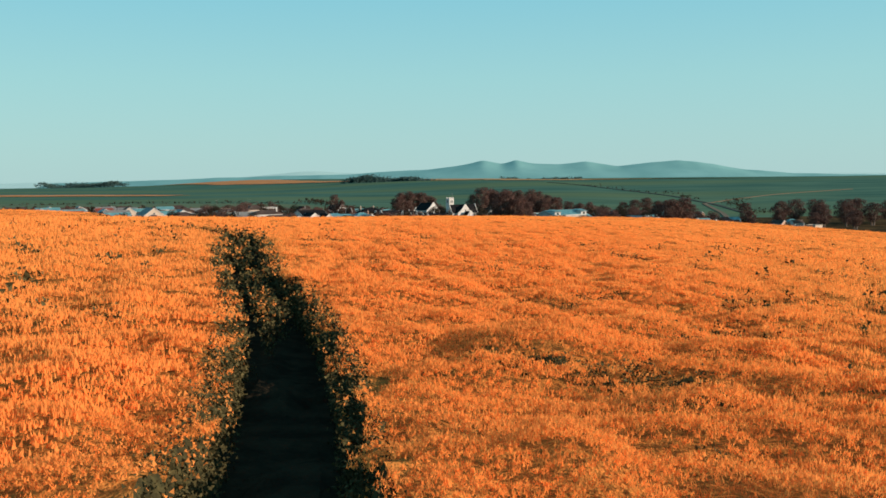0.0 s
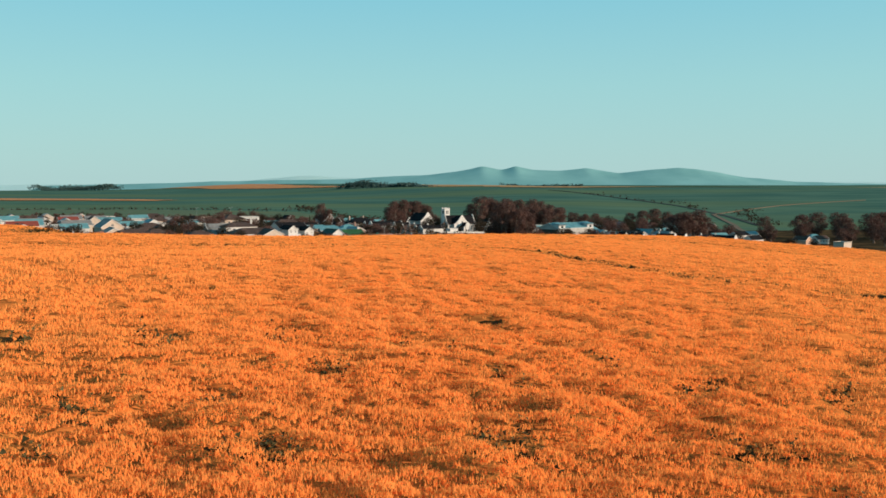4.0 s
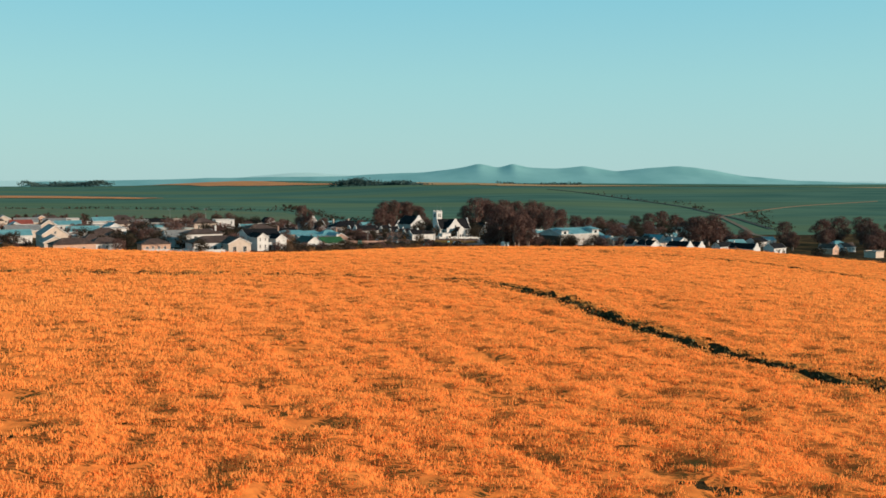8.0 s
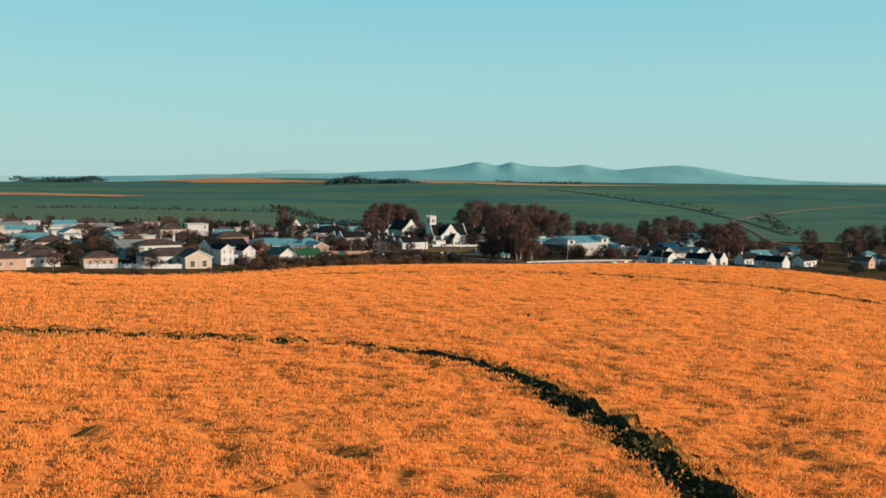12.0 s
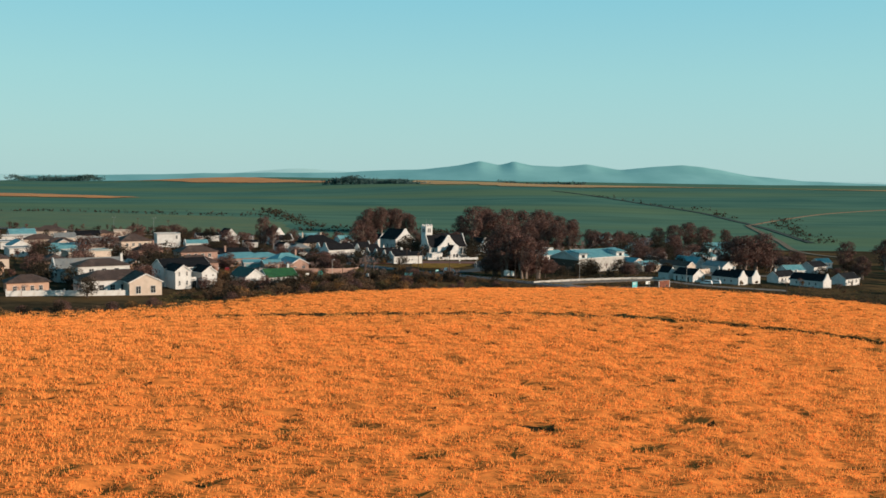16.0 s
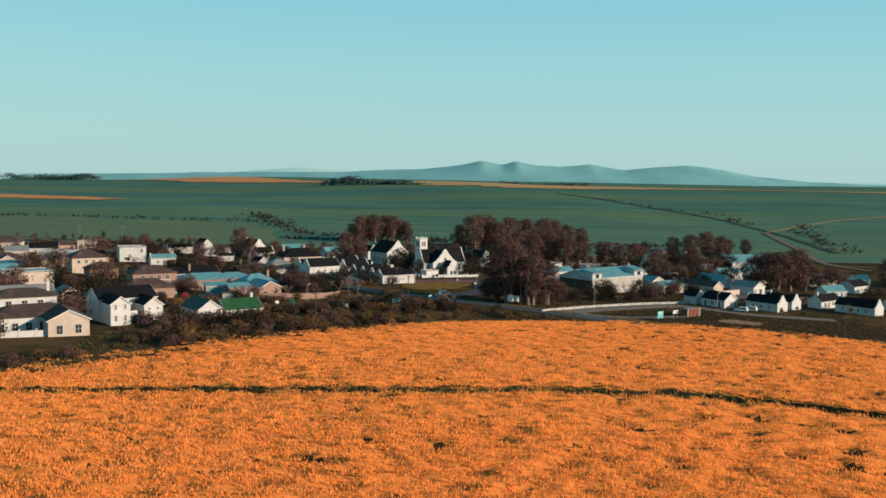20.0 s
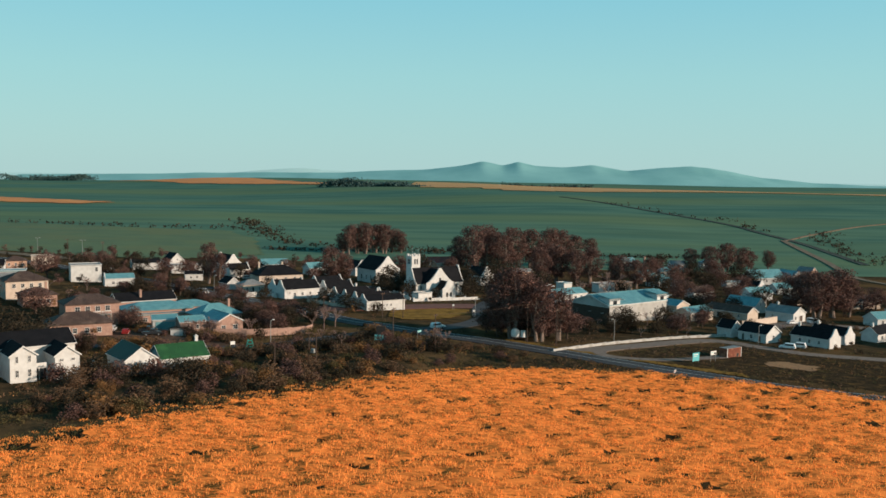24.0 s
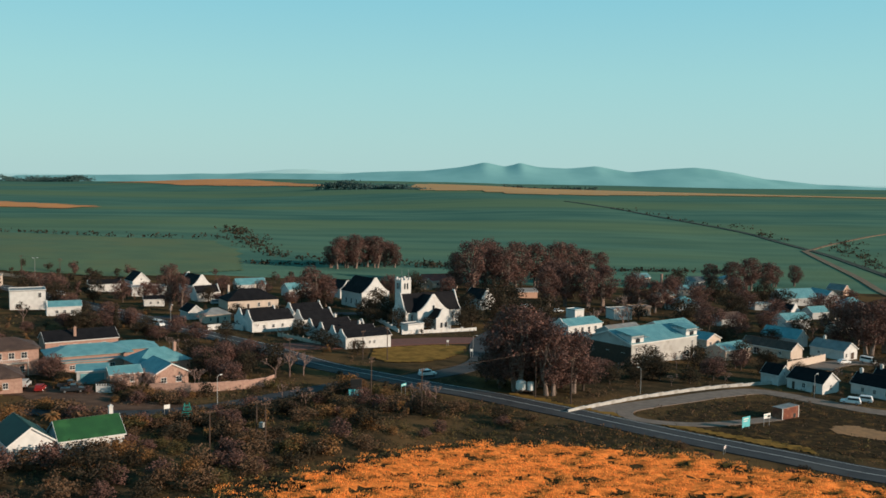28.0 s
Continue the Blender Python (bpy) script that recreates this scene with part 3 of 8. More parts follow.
def lattice(us, zs, d):
    """A window frame with its glazing bars in one piece: odd cells of the grid stay open."""
    bm = bmesh.new()
    nu, nz = len(us), len(zs)
    v = {(i, k, y): bm.verts.new((us[i], y * d, zs[k])) for i in range(nu) for k in range(nz) for y in (-1, 1)}
    hole = {(i, k) for i in range(1, nu - 1, 2) for k in range(1, nz - 1, 2)}
    for i in range(nu - 1):
        for k in range(nz - 1):
            if (i, k) in hole:
                continue
            for y in (-1, 1):
                bm.faces.new([v[q] for q in ((i, k, y), (i + 1, k, y), (i + 1, k + 1, y), (i, k + 1, y))][::-y])
            for (p, q), (m, n) in (((i, k), (i, k + 1)), (-1, 0)), (((i + 1, k), (i + 1, k + 1)), (1, 0)), (((i, k), (i + 1, k)), (0, -1)), (((i, k + 1), (i + 1, k + 1)), (0, 1)):
                near_ = (i + m, k + n)
                if near_ in hole or not (0 <= near_[0] < nu - 1 and 0 <= near_[1] < nz - 1):
                    bm.faces.new((v[(*p, -1)], v[(*q, -1)], v[(*q, 1)], v[(*p, 1)]))
    bmesh.ops.recalc_face_normals(bm, faces=bm.faces)
    return bm


def window(parent, side, u, z, w, h, L, W, frame_mat, door=False):
    """A window or door on a wall: frame, glazing bar and sill, with the pane as its part."""
    key = (w, h, door, frame_mat.name)
    if key not in WINDOW_MESHES:
        t = 0.07
        us = (-w / 2, -w / 2 + t, w / 2 - t, w / 2) if door else (-w / 2, -w / 2 + t, -0.025, 0.025, w / 2 - t, w / 2)
        zs = (0, t, h - t, h) if door else (0, t, h * 0.5 - 0.02, h * 0.5 + 0.02, h - t, h)
        bm = lattice(us, zs, 0.05)
        a = bpy.data.meshes.new("door_frame" if door else "window_frame")
        bm.to_mesh(a)
        bm.free()
        a.materials.append(frame_mat)
        bm = boxes((-w / 2 + t, w / 2 - t, -0.015, 0.03, t, h - t))
        b = bpy.data.meshes.new("pane")
        bm.to_mesh(b)
        bm.free()
        b.materials.append(WOODDARK if door else DARKGLASS)
        WINDOW_MESHES[key] = (a, b)
    a, b = WINDOW_MESHES[key]
    ob = new("door" if door else "window", a)
    ob.parent = parent
    if not door:
        if ("sill", w) not in WINDOW_MESHES:
            WINDOW_MESHES["sill", w] = bpy.data.meshes.new("sill")
            bm = boxes((-w / 2 - 0.08, w / 2 + 0.08, -0.12, 0.05, -0.07, -0.003))
            bm.to_mesh(WINDOW_MESHES["sill", w])
            bm.free()
            WINDOW_MESHES["sill", w].materials.append(frame_mat)
        new("sill", WINDOW_MESHES["sill", w]).parent = ob
    pl = new("door_leaf" if door else "pane", b)
    pl.parent = ob
    place = {"f": (u, -W / 2 - 0.03, 0), "b": (u, W / 2 + 0.03, 180), "l": (-L / 2 - 0.03, u, -90), "r": (L / 2 + 0.03, u, 90)}[side]
    ob.matrix_local = pose(place[0], place[1], z, 0, 0, place[2])


def cape_outline(W, wall, ridge, up):
    """The outline of a Cape gable: stepped and rounded shoulders and a small flat crown."""
    h = W / 2 + 0.12
    pts = [(-h, -0.8), (h, -0.8), (h, wall + up), (h - 0.5, wall + up + 0.12)]
    n = 5
    for i in range(1, n):
        u = i / n
        pts.append((h - 0.5 - (h - 1.35) * u, wall + up + 0.12 + (ridge - wall - 0.55) * (u ** 1.25)))
    pts += [(0.62, ridge + up + 0.02), (0.42, ridge + up + 0.32)]
    return pts + [(-x, z) for x, z in reversed(pts[2:])]


HOUSES = []


def house(name, label, x, y, rot, L, W, wall, ridge, walls, roof, style="gable", cape="", wins=(), chim=(), frame_mat=None, over=0.3, fascia=True, base=None, category="house", group="", size=1.0):
    """A house with its ridge along its own x. style: gable, hip or flat; cape: ends (l, r) with a raised gable; wins: side, place along it, sill, width, height
    (and 'd' for a door); chim: places of chimneys along and across the ridge."""
    HOUSES.append((x, y, rot, L * size / PLAN, W * size / PLAN))
    x, y, L, W, wall, ridge = x * PLAN, y * PLAN, L * size, W * size, wall * size, ridge * size
    wins = [(w[0], w[1] * size, w[2] * size, *(round(v * (0.5 + 0.5 * size), 2) for v in w[3:5]), *w[5:]) for w in wins]
    chim = [(q[0] * size, q[1] * size) for q in chim]
    c, s = math.cos(radians(rot)), math.sin(radians(rot))
    corners = [(x + a * L / 2 * c - b * W / 2 * s, y + a * L / 2 * s + b * W / 2 * c) for a in (-1, 1) for b in (-1, 1)]
    z0 = sum(ground_z(*q) for q in corners) / 4 if base is None else base
    deep = 0.3 + max(0.0, z0 - min(ground_z(*q) for q in corners))
    ob = thing(name, label, category, pose(x, y, z0, 0, 0, rot), group)
    frame_mat = frame_mat or FRAME
    bm = bmesh.new()
    hw = W / 2
    if style == "gable":
        extrude(bm, [(-hw, -deep), (hw, -deep), (hw, wall), (0, ridge), (-hw, wall)], "x", -L / 2, L / 2)
    else:
        box(bm, -L / 2, L / 2, -hw, hw, -deep, wall)
    part("wall", bm, walls, ob)
    t = 0.14
    bm = bmesh.new()
    if style == "gable":
        k = (ridge - wall) / hw
        o = over
        e = 0.0 if cape else 0.25
        prof = [(-hw - o, wall - k * o + 0.02), (0, ridge + 0.02), (hw + o, wall - k * o + 0.02), (hw + o, wall - k * o + 0.02 + t), (0, ridge + 0.02 + t * 1.1), (-hw - o, wall - k * o + 0.02 + t)]
        lo, hi = -L / 2 - (0 if "l" in cape else 0.25), L / 2 + (0 if "r" in cape else 0.25)
        v0 = [bm.verts.new((lo, *q)) for q in prof]
        v1 = [bm.verts.new((hi, *q)) for q in prof]
        for i in range(6):
            bm.faces.new((v0[i], v0[(i + 1) % 6], v1[(i + 1) % 6], v1[i]))
        for v in (v0, v1):
            bm.faces.new((v[0], v[1], v[4], v[5]))
            bm.faces.new((v[1], v[2], v[3], v[4]))
        bmesh.ops.recalc_face_normals(bm, faces=bm.faces)
    elif style == "hip":
        o = over
        a, b = L / 2 + o, hw + o
        r_ = max(L / 2 - hw, 0.05)
        low = [bm.verts.new(q) for q in ((-a, -b, wall - 0.02), (a, -b, wall - 0.02), (a, b, wall - 0.02), (-a, b, wall - 0.02))]
        eav = [bm.verts.new(q) for q in ((-a, -b, wall + t), (a, -b, wall + t), (a, b, wall + t), (-a, b, wall + t))]
        r0, r1 = bm.verts.new((-r_, 0, ridge)), bm.verts.new((r_, 0, ridge))
        bm.faces.new(low[::-1])
        for i in range(4):
            bm.faces.new((low[i], low[(i + 1) % 4], eav[(i + 1) % 4], eav[i]))
        bm.faces.new((eav[0], eav[1], r1, r0))
        bm.faces.new((eav[2], eav[3], r0, r1))
        bm.faces.new((eav[1], eav[2], r1))
        bm.faces.new((eav[3], eav[0], r0))
    else:
        box(bm, -L / 2 - over, L / 2 + over, -hw - over, hw + over, wall + 0.003, wall + 0.2)
    part("roof", bm, roof, ob)
    if fascia and style == "gable":
        k = (ridge - wall) / hw
        for sgn in (-1, 1):
            yy = sgn * (hw + over + 0.025)
            zz = wall - k * over
            part("gutter", boxes((-L / 2 - 0.2 * ("l" not in cape), L / 2 + 0.2 * ("r" not in cape), yy - 0.03, yy + 0.03, zz - 0.04, zz + 0.15)), FRAME, ob)
        part("ridge_cap", boxes((-L / 2 + 0.05, L / 2 - 0.05, -0.12, 0.12, ridge + t * 1.05, ridge + t * 1.1 + 0.07)), roof, ob)
        for sgn, ch in ((-1, "l"), (1, "r")):
            if ch in cape:
                continue
            bm = bmesh.new()
            xx = sgn * (L / 2 + 0.27)
            for q in (-1, 1):
                y1, z1 = q * (hw + over), wall - k * over
                v = [bm.verts.new(w) for w in ((xx - 0.03, y1, z1 - 0.12), (xx + 0.03, y1, z1 - 0.12), (xx + 0.03, 0, ridge - 0.1), (xx - 0.03, 0, ridge - 0.1), (xx - 0.03, y1, z1 + 0.15), (xx + 0.03, y1, z1 + 0.15), (xx + 0.03, 0, ridge + 0.18), (xx - 0.03, 0, ridge + 0.18))]
                for f in ((0, 1, 2, 3), (4, 5, 6, 7), (0, 1, 5, 4), (1, 2, 6, 5), (2, 3, 7, 6), (3, 0, 4, 7)):
                    bm.faces.new([v[i] for i in f])
            bmesh.ops.recalc_face_normals(bm, faces=bm.faces)
            part("bargeboard", bm, FRAME, ob)
    if style == "flat":
        part("parapet", boxes((-L / 2 - over, L / 2 + over, -hw - over, -hw - over + 0.2, wall + 0.203, wall + 0.42), (-L / 2 - over, L / 2 + over, hw + over - 0.2, hw + over, wall + 0.203, wall + 0.42), (-L / 2 - over, -L / 2 - over + 0.2, -hw - over + 0.2, hw + over - 0.2, wall + 0.203, wall + 0.42), (L / 2 + over - 0.2, L / 2 + over, -hw - over + 0.2, hw + over - 0.2, wall + 0.203, wall + 0.42)), walls, ob)
    for ch in cape:
        sgn = -1 if ch == "l" else 1
        bm = extrude(bmesh.new(), cape_outline(W, wall, ridge, 0.25), "x", sgn * L / 2 + (0 if sgn > 0 else -0.34), sgn * L / 2 + (0.34 if sgn > 0 else 0))
        part("gable", bm, walls, ob, "raised whitewashed gable")
    xl = 0.34 if "l" in cape else 0
    xr = 0.34 if "r" in cape else 0
    for w in wins:
        e = xl if w[0] == "l" else xr if w[0] == "r" else 0
        window(ob, w[0], w[1], w[2], w[3], w[4], L + 2 * e, W, frame_mat, len(w) > 5)
    for q in chim:
        zt = ridge + 0.9
        bm = boxes((q[0] - 0.32, q[0] + 0.32, q[1] - 0.3, q[1] + 0.3, wall, zt), (q[0] - 0.4, q[0] + 0.4, q[1] - 0.38, q[1] + 0.38, zt + 0.003, zt + 0.16))
        box(bm, q[0] - 0.14, q[0] + 0.14, q[1] - 0.14, q[1] + 0.14, zt + 0.163, zt + 0.4)
        part("chimney", bm, walls, ob)
    return ob


def row(side, n, span, z=1.0, w=0.9, h=1.2, door=None, shift=0.0):
    """Windows at even spaces along a wall, one of them a door."""
    out = []
    for i in range(n):
        u = shift + (i + 0.5) / n * span - span / 2
        out.append((side, u, 0.1, 0.95, 2.05, "d") if i == door else (side, u, z, w, h))
    return tuple(out)


# ---- roads ----
ASPHALT = mat("asphalt", (0.032, 0.033, 0.037), (0.022, 0.023, 0.027), 0.4, 0.9, 0.01, 6, spots=(0.046, 0.044, 0.043), spot_scale=0.12, spot_at=0.55)
GRAVEL = mat("gravel_drive", (0.19, 0.142, 0.112), (0.135, 0.102, 0.082), 0.6, 0.95, 0.03, 5)
DIRT = mat("dirt_track", (0.17, 0.115, 0.068), (0.12, 0.082, 0.05), 0.3, 0.95, 0.03, 3)
PAVING = mat("red_paving", (0.155, 0.060, 0.042), (0.115, 0.046, 0.034), 0.9, 0.9, 0.01, 6)
ROADPAINT = mat("road_paint", (0.62, 0.60, 0.55), (0.45, 0.44, 0.41), 1.5, 0.7)
# dry grass, brightened to stand in for sunlight the gums' shadow takes away
DRYGRASS = mat("dry_grass", (0.27, 0.150, 0.042), (0.17, 0.098, 0.030), 0.6, 0.95, 0.1, 3, spots=(0.085, 0.058, 0.020), spot_scale=0.3, spot_at=0.60, spec=0.0)
BROWNEARTH = mat("brown_earth", (0.135, 0.082, 0.058), (0.090, 0.056, 0.042), 0.35, 0.95, 0.03, 3, spots=(0.060, 0.042, 0.030), spot_scale=0.22, spot_at=0.58, spec=0.0)
LOTGRASS = mat("rough_lot_grass", (0.060, 0.040, 0.023), (0.030, 0.023, 0.015), 0.8, 0.95, 0.1, 3, spots=(0.115, 0.066, 0.028), spot_scale=0.35, spot_at=0.6, spec=0.0)
BAREEARTH = mat("bare_orange_earth", (0.30, 0.15, 0.06), (0.20, 0.105, 0.045), 0.9, 0.95, 0.03, 4)
PALEGRASS = mat("pale_meadow", (0.088, 0.128, 0.052), (0.066, 0.108, 0.048), 0.05, 0.95, 0.2, 0.6, spots=(0.10, 0.12, 0.045), spot_scale=0.02, spot_at=0.55)

ROAD_LINES = []


def ribbon(name, label, points, width, material, lift=0.12, category="road", kind="structure", offset=0.0, step=1.5, dash=0):
    line = bend(points, step)
    tang = np.gradient(line, axis=0)
    tang /= np.linalg.norm(tang, axis=1)[:, None]
    norm = np.stack([-tang[:, 1], tang[:, 0]], -1)
    n = np.linspace(-width / 2, width / 2, 5 if width > 2 else 2) + offset
    vx, vy = line[:, :1] + norm[:, :1] * n, line[:, 1:] + norm[:, 1:] * n
    vz = land(vx, vy) + lift
    k = len(n)
    side = np.concatenate([vz, vz[:, :1] - 0.35, vz[:, -1:] - 0.35], 1)
    vx, vy = np.concatenate([vx, vx[:, :1], vx[:, -1:]], 1), np.concatenate([vy, vy[:, :1], vy[:, -1:]], 1)
    i = np.arange(vx.size).reshape(vx.shape)
    quads = []
    for a, b in [(j, j + 1) for j in range(k - 1)] + [(k, 0), (k - 1, k + 1)]:
        q = np.stack([i[:-1, a], i[:-1, b], i[1:, b], i[1:, a]], -1)
        quads.append(q[(np.arange(len(q)) // dash) % 2 == 0] if dash else q)
    me = bpy.data.meshes.new(name)
    me.from_pydata((np.stack([vx, vy, side], -1).reshape(-1, 3) * PLAN).tolist(), [], np.concatenate(quads).tolist())
    me.materials.append(material)
    if width > 2:
        ROAD_LINES.append((line[::2], width / 2))
    return tagged(new(name, me), label, category, "", kind)


def patch(name, label, outline, material, lift=0.10, category="ground", cell=2.0, edge=0.5):
    """A piece of ground with its own cover, within an outline."""
    o = np.array(outline, float)
    xs_, ys_ = np.arange(o[:, 0].min(), o[:, 0].max() + cell, cell), np.arange(o[:, 1].min(), o[:, 1].max() + cell, cell)
    gx, gy = np.meshgrid(xs_, ys_)
    i = np.arange(gx.size).reshape(gx.shape)
    fc = np.stack([i[:-1, :-1], i[:-1, 1:], i[1:, 1:], i[1:, :-1]], -1).reshape(-1, 4)
    cx, cy = gx.ravel()[fc].mean(1), gy.ravel()[fc].mean(1)
    cx, cy = cx + edge * wave(cx, cy, 0.8 / cell, 41), cy + edge * wave(cx, cy, 0.8 / cell, 42)
    inside = np.zeros(len(cx), bool)
    for a, b in zip(o, np.roll(o, -1, 0)):
        cross = ((a[1] > cy) != (b[1] > cy)) & (cx < (b[0] - a[0]) * (cy - a[1]) / (b[1] - a[1] + 1e-9) + a[0])
        inside ^= cross
    me = bpy.data.meshes.new(name)
    me.from_pydata((np.stack([gx, gy, land(gx, gy) + lift], -1).reshape(-1, 3) * PLAN).tolist(), [], fc[inside].tolist())
    me.polygons.foreach_set("use_smooth", [True] * len(me.polygons))
    me.materials.append(material)
    return tagged(new(name, me), label, category, "", "structure")


MAIN = [(150, 322), (110, 337), (85, 347), (66.5, 355), (57.5, 361.5), (45.3, 370.5), (31.4, 382), (19.1, 391.5), (10.9, 396.5), (4.1, 401.5), (-5.2, 408), (-11.7, 414), (-24.8, 429), (-42.2, 444.6), (-67, 469), (-81, 482), (-97, 496), (-130, 520), (-190, 556)]
ribbon("main_road", "grey tarred two-lane road curving through the town", MAIN, 6.6, ASPHALT)
ribbon("road_marking", "worn white centre line on the tarred road", MAIN, 0.11, ROADPAINT, 0.135, "road marking", offset=0.1)
ribbon("road_marking", "worn white edge line on the tarred road", MAIN, 0.09, ROADPAINT, 0.135, "road marking", offset=-2.8)
ribbon("side_street", "narrow tarred side street below the houses", [(-75, 362), (-55, 366), (-40, 368), (-29.3, 369.5), (-22.6, 373), (-16.8, 378.4), (-11.4, 385), (-6.9, 390.5), (-1.5, 398)], 3.4, ASPHALT, 0.10)
ribbon("junction_road", "tarred road curving round the grass island", [(7, 402), (12, 407), (17, 413.5), (20.5, 423), (20.8, 436), (22, 448), (26, 462), (36, 480), (48, 496)], 4.8, ASPHALT, 0.11)
ribbon("church_street", "street paved in dull red before the church", [(-20, 428), (-8, 433.5), (2, 439.5), (11, 444.5), (21, 448), (34, 452)], 8.0, PAVING, 0.09)
ribbon("gravel_drive", "pale gravel drive beside the long white wall", [(33, 379.5), (40, 386), (51, 394), (60, 400.5), (68.3, 404), (77, 396.5), (84, 391), (100, 388)], 4.2, GRAVEL, 0.10)
ribbon("lot_track", "pale dirt track looping round the rough lot", [(45.3, 388.5), (41.6, 385.4), (40.4, 381.9), (41.6, 379.2), (45, 377.6), (51, 377.6), (57.8, 380.5), (64, 384)], 2.4, GRAVEL, 0.13)
ribbon("back_street", "tarred street behind the cottages", [(-60, 455), (-52, 462), (-40, 470), (-24, 478), (-14, 482), (-4, 486), (10, 492)], 4.5, ASPHALT, 0.08)
ribbon("yard_lane", "concrete lane between the white cottages", [(88, 430), (94, 437), (100, 440), (112, 437), (126, 432)], 5.0, GRAVEL, 0.09)
ribbon("hill_track", "pale dirt track climbing the green hill", [(185, 560), (178, 590), (190, 650), (203, 737), (206, 752)], 3.2, DIRT, 0.35, step=4)
ribbon("left_drive", "bare earth drive between the brick houses", [(-62, 378), (-52, 380), (-44, 379), (-36, 373), (-31, 371)], 5.5, BROWNEARTH, 0.09)
patch("earth_apron", "bare brown earth before the yard gate", [(-50, 383), (-43.2, 386), (-38.1, 381), (-35.3, 381.4), (-31.0, 377.5), (-25.8, 376.2), (-21.5, 375.4), (-22.5, 373.4), (-29, 371.5), (-32.5, 370.5), (-36.4, 372.0), (-41.8, 375.7), (-45.4, 373.8)], BROWNEARTH, 0.07, "ground", 0.7, 0.4)
patch("grass_island", "dry yellow grass island at the road junction", [(-0.8, 420.5), (3.2, 416.6), (8.9, 418), (13.7, 422.5), (17.2, 431), (17.6, 438.5), (13.7, 439.5), (3.2, 434.0), (-0.5, 430.0)], DRYGRASS, 0.16, "ground", 0.6, 0.25)
patch("verge", "strip of dry grass beside the tarred road", [(25, 394), (34, 386), (50, 375), (62, 367), (62, 364), (46, 375), (31, 386.5), (23, 392.5)], DRYGRASS, 0.11, "ground", 0.8, 0.3)
patch("open_lot", "rough dry grass lot behind the roadside signs", [(44, 378), (64, 366), (86, 355), (120, 342), (150, 338), (140, 362), (100, 384), (78, 392), (62, 396), (50, 388)], LOTGRASS, 0.07, "ground", 1.2, 0.8)
patch("dirt_bank", "bare orange earth on the rough lot", [(69, 376), (76, 372), (79, 377), (74, 381), (70, 380)], BAREEARTH, 0.12, "ground", 0.5, 0.4)

R = 38
# ---- church ----
church = house("church", "white church with stepped gables and a dark slate roof", 9.0, 470.2, 35, 18.2, 6.8, 4.5, 9.0, WHITE, SLATE, cape="lr", wins=(("l", 0, 5.2, 0.5, 1.2), ("l", -1.9, 1.2, 0.8, 2.4), ("l", 1.7, 1.2, 0.8, 2.4), ("f", -7.4, 1.3, 0.9, 2.4), ("f", 6.6, 1.3, 0.9, 2.4)), category="church")
church.scale = (1.18,) * 3
for nm, lx, ly, L_, W_, wl, rg in (("transept", -1.5, -2.6, 5.2, 10.4, 4.5, 8.8), ("porch", -0.9, -7.2, 4.4, 4.8, 3.0, 5.3)):
    m = pose(lx, ly, 0, 0, 0, 90)
    hold = new(nm)
    hold.parent, hold.matrix_local = church, m
    hold.empty_display_size = 0.3
    hw = W_ / 2
    part("wall", extrude(bmesh.new(), [(-hw, -0.8), (hw, -0.8), (hw, wl), (0, rg), (-hw, wl)], "x", -L_ / 2, L_ / 2), WHITE, hold)
    k = (rg - wl) / hw
    part("roof", extrude(bmesh.new(), [(-hw - 0.2, wl - 0.2 * k + 0.02), (0, rg + 0.02), (hw + 0.2, wl - 0.2 * k + 0.02), (hw + 0.2, wl - 0.2 * k + 0.16), (0, rg + 0.18), (-hw - 0.2, wl - 0.2 * k + 0.16)], "x", -L_ / 2 + 0.02, L_ / 2), SLATE, hold)
    part("gable", extrude(bmesh.new(), cape_outline(W_, wl, rg, 0.25), "x", -L_ / 2 - 0.34, -L_ / 2), WHITE, hold, "raised whitewashed gable")
    for u in ((-0.75, 0.75) if nm == "porch" else (0.0,)):
        bm = boxes((-L_ / 2 - 0.40, -L_ / 2 - 0.345, u - 0.35, u + 0.35, 0.5 if nm == "porch" else 5.0, 1.9 if nm == "porch" else 6.2))
        part("pane", bm, DARKGLASS, hold, "dark arched window")
tz = 12.4
tw = 1.65
hold = new("tower")
hold.parent, hold.matrix_local = church, pose(-5.0, 5.06, 0)
hold.empty_display_size = 0.3
part("wall", boxes((-tw, tw, -tw, tw, -0.5, tz)), WHITE, hold)
part("cornice", boxes((-tw - 0.12, tw + 0.12, -tw - 0.12, tw + 0.12, tz + 0.003, tz + 0.22)), WHITE, hold)
for a in (-1, 0, 1):
    for b in (-1, 0, 1):
        if a or b:
            big = 0.0 if a and b else -0.25
            part("battlement", boxes((a * 1.3 - 0.28, a * 1.3 + 0.28, b * 1.3 - 0.28, b * 1.3 + 0.28, tz + 0.223, tz + 0.95 + big)), WHITE, hold)
for a, b in ((-1.1, -1.1), (1.1, -1.1)):
    bm = bmesh.new()
    limb(bm, (a, b, tz + 1.0), (a, b, tz + 3.4), 0.04, 0.02)
    part("finial", bm, GREYWALL, hold, "thin metal finial rod")
for u in (-0.45, 0.45):
    part("louvre", boxes((u - 0.25, u + 0.25, -tw - 0.05, -tw + 0.01, tz - 2.4, tz - 0.7)), DARKGLASS, hold, "dark belfry opening")
    part("louvre", boxes((-tw - 0.05, -tw + 0.01, u - 0.25, u + 0.25, tz - 2.4, tz - 0.7)), DARKGLASS, hold, "dark belfry opening")


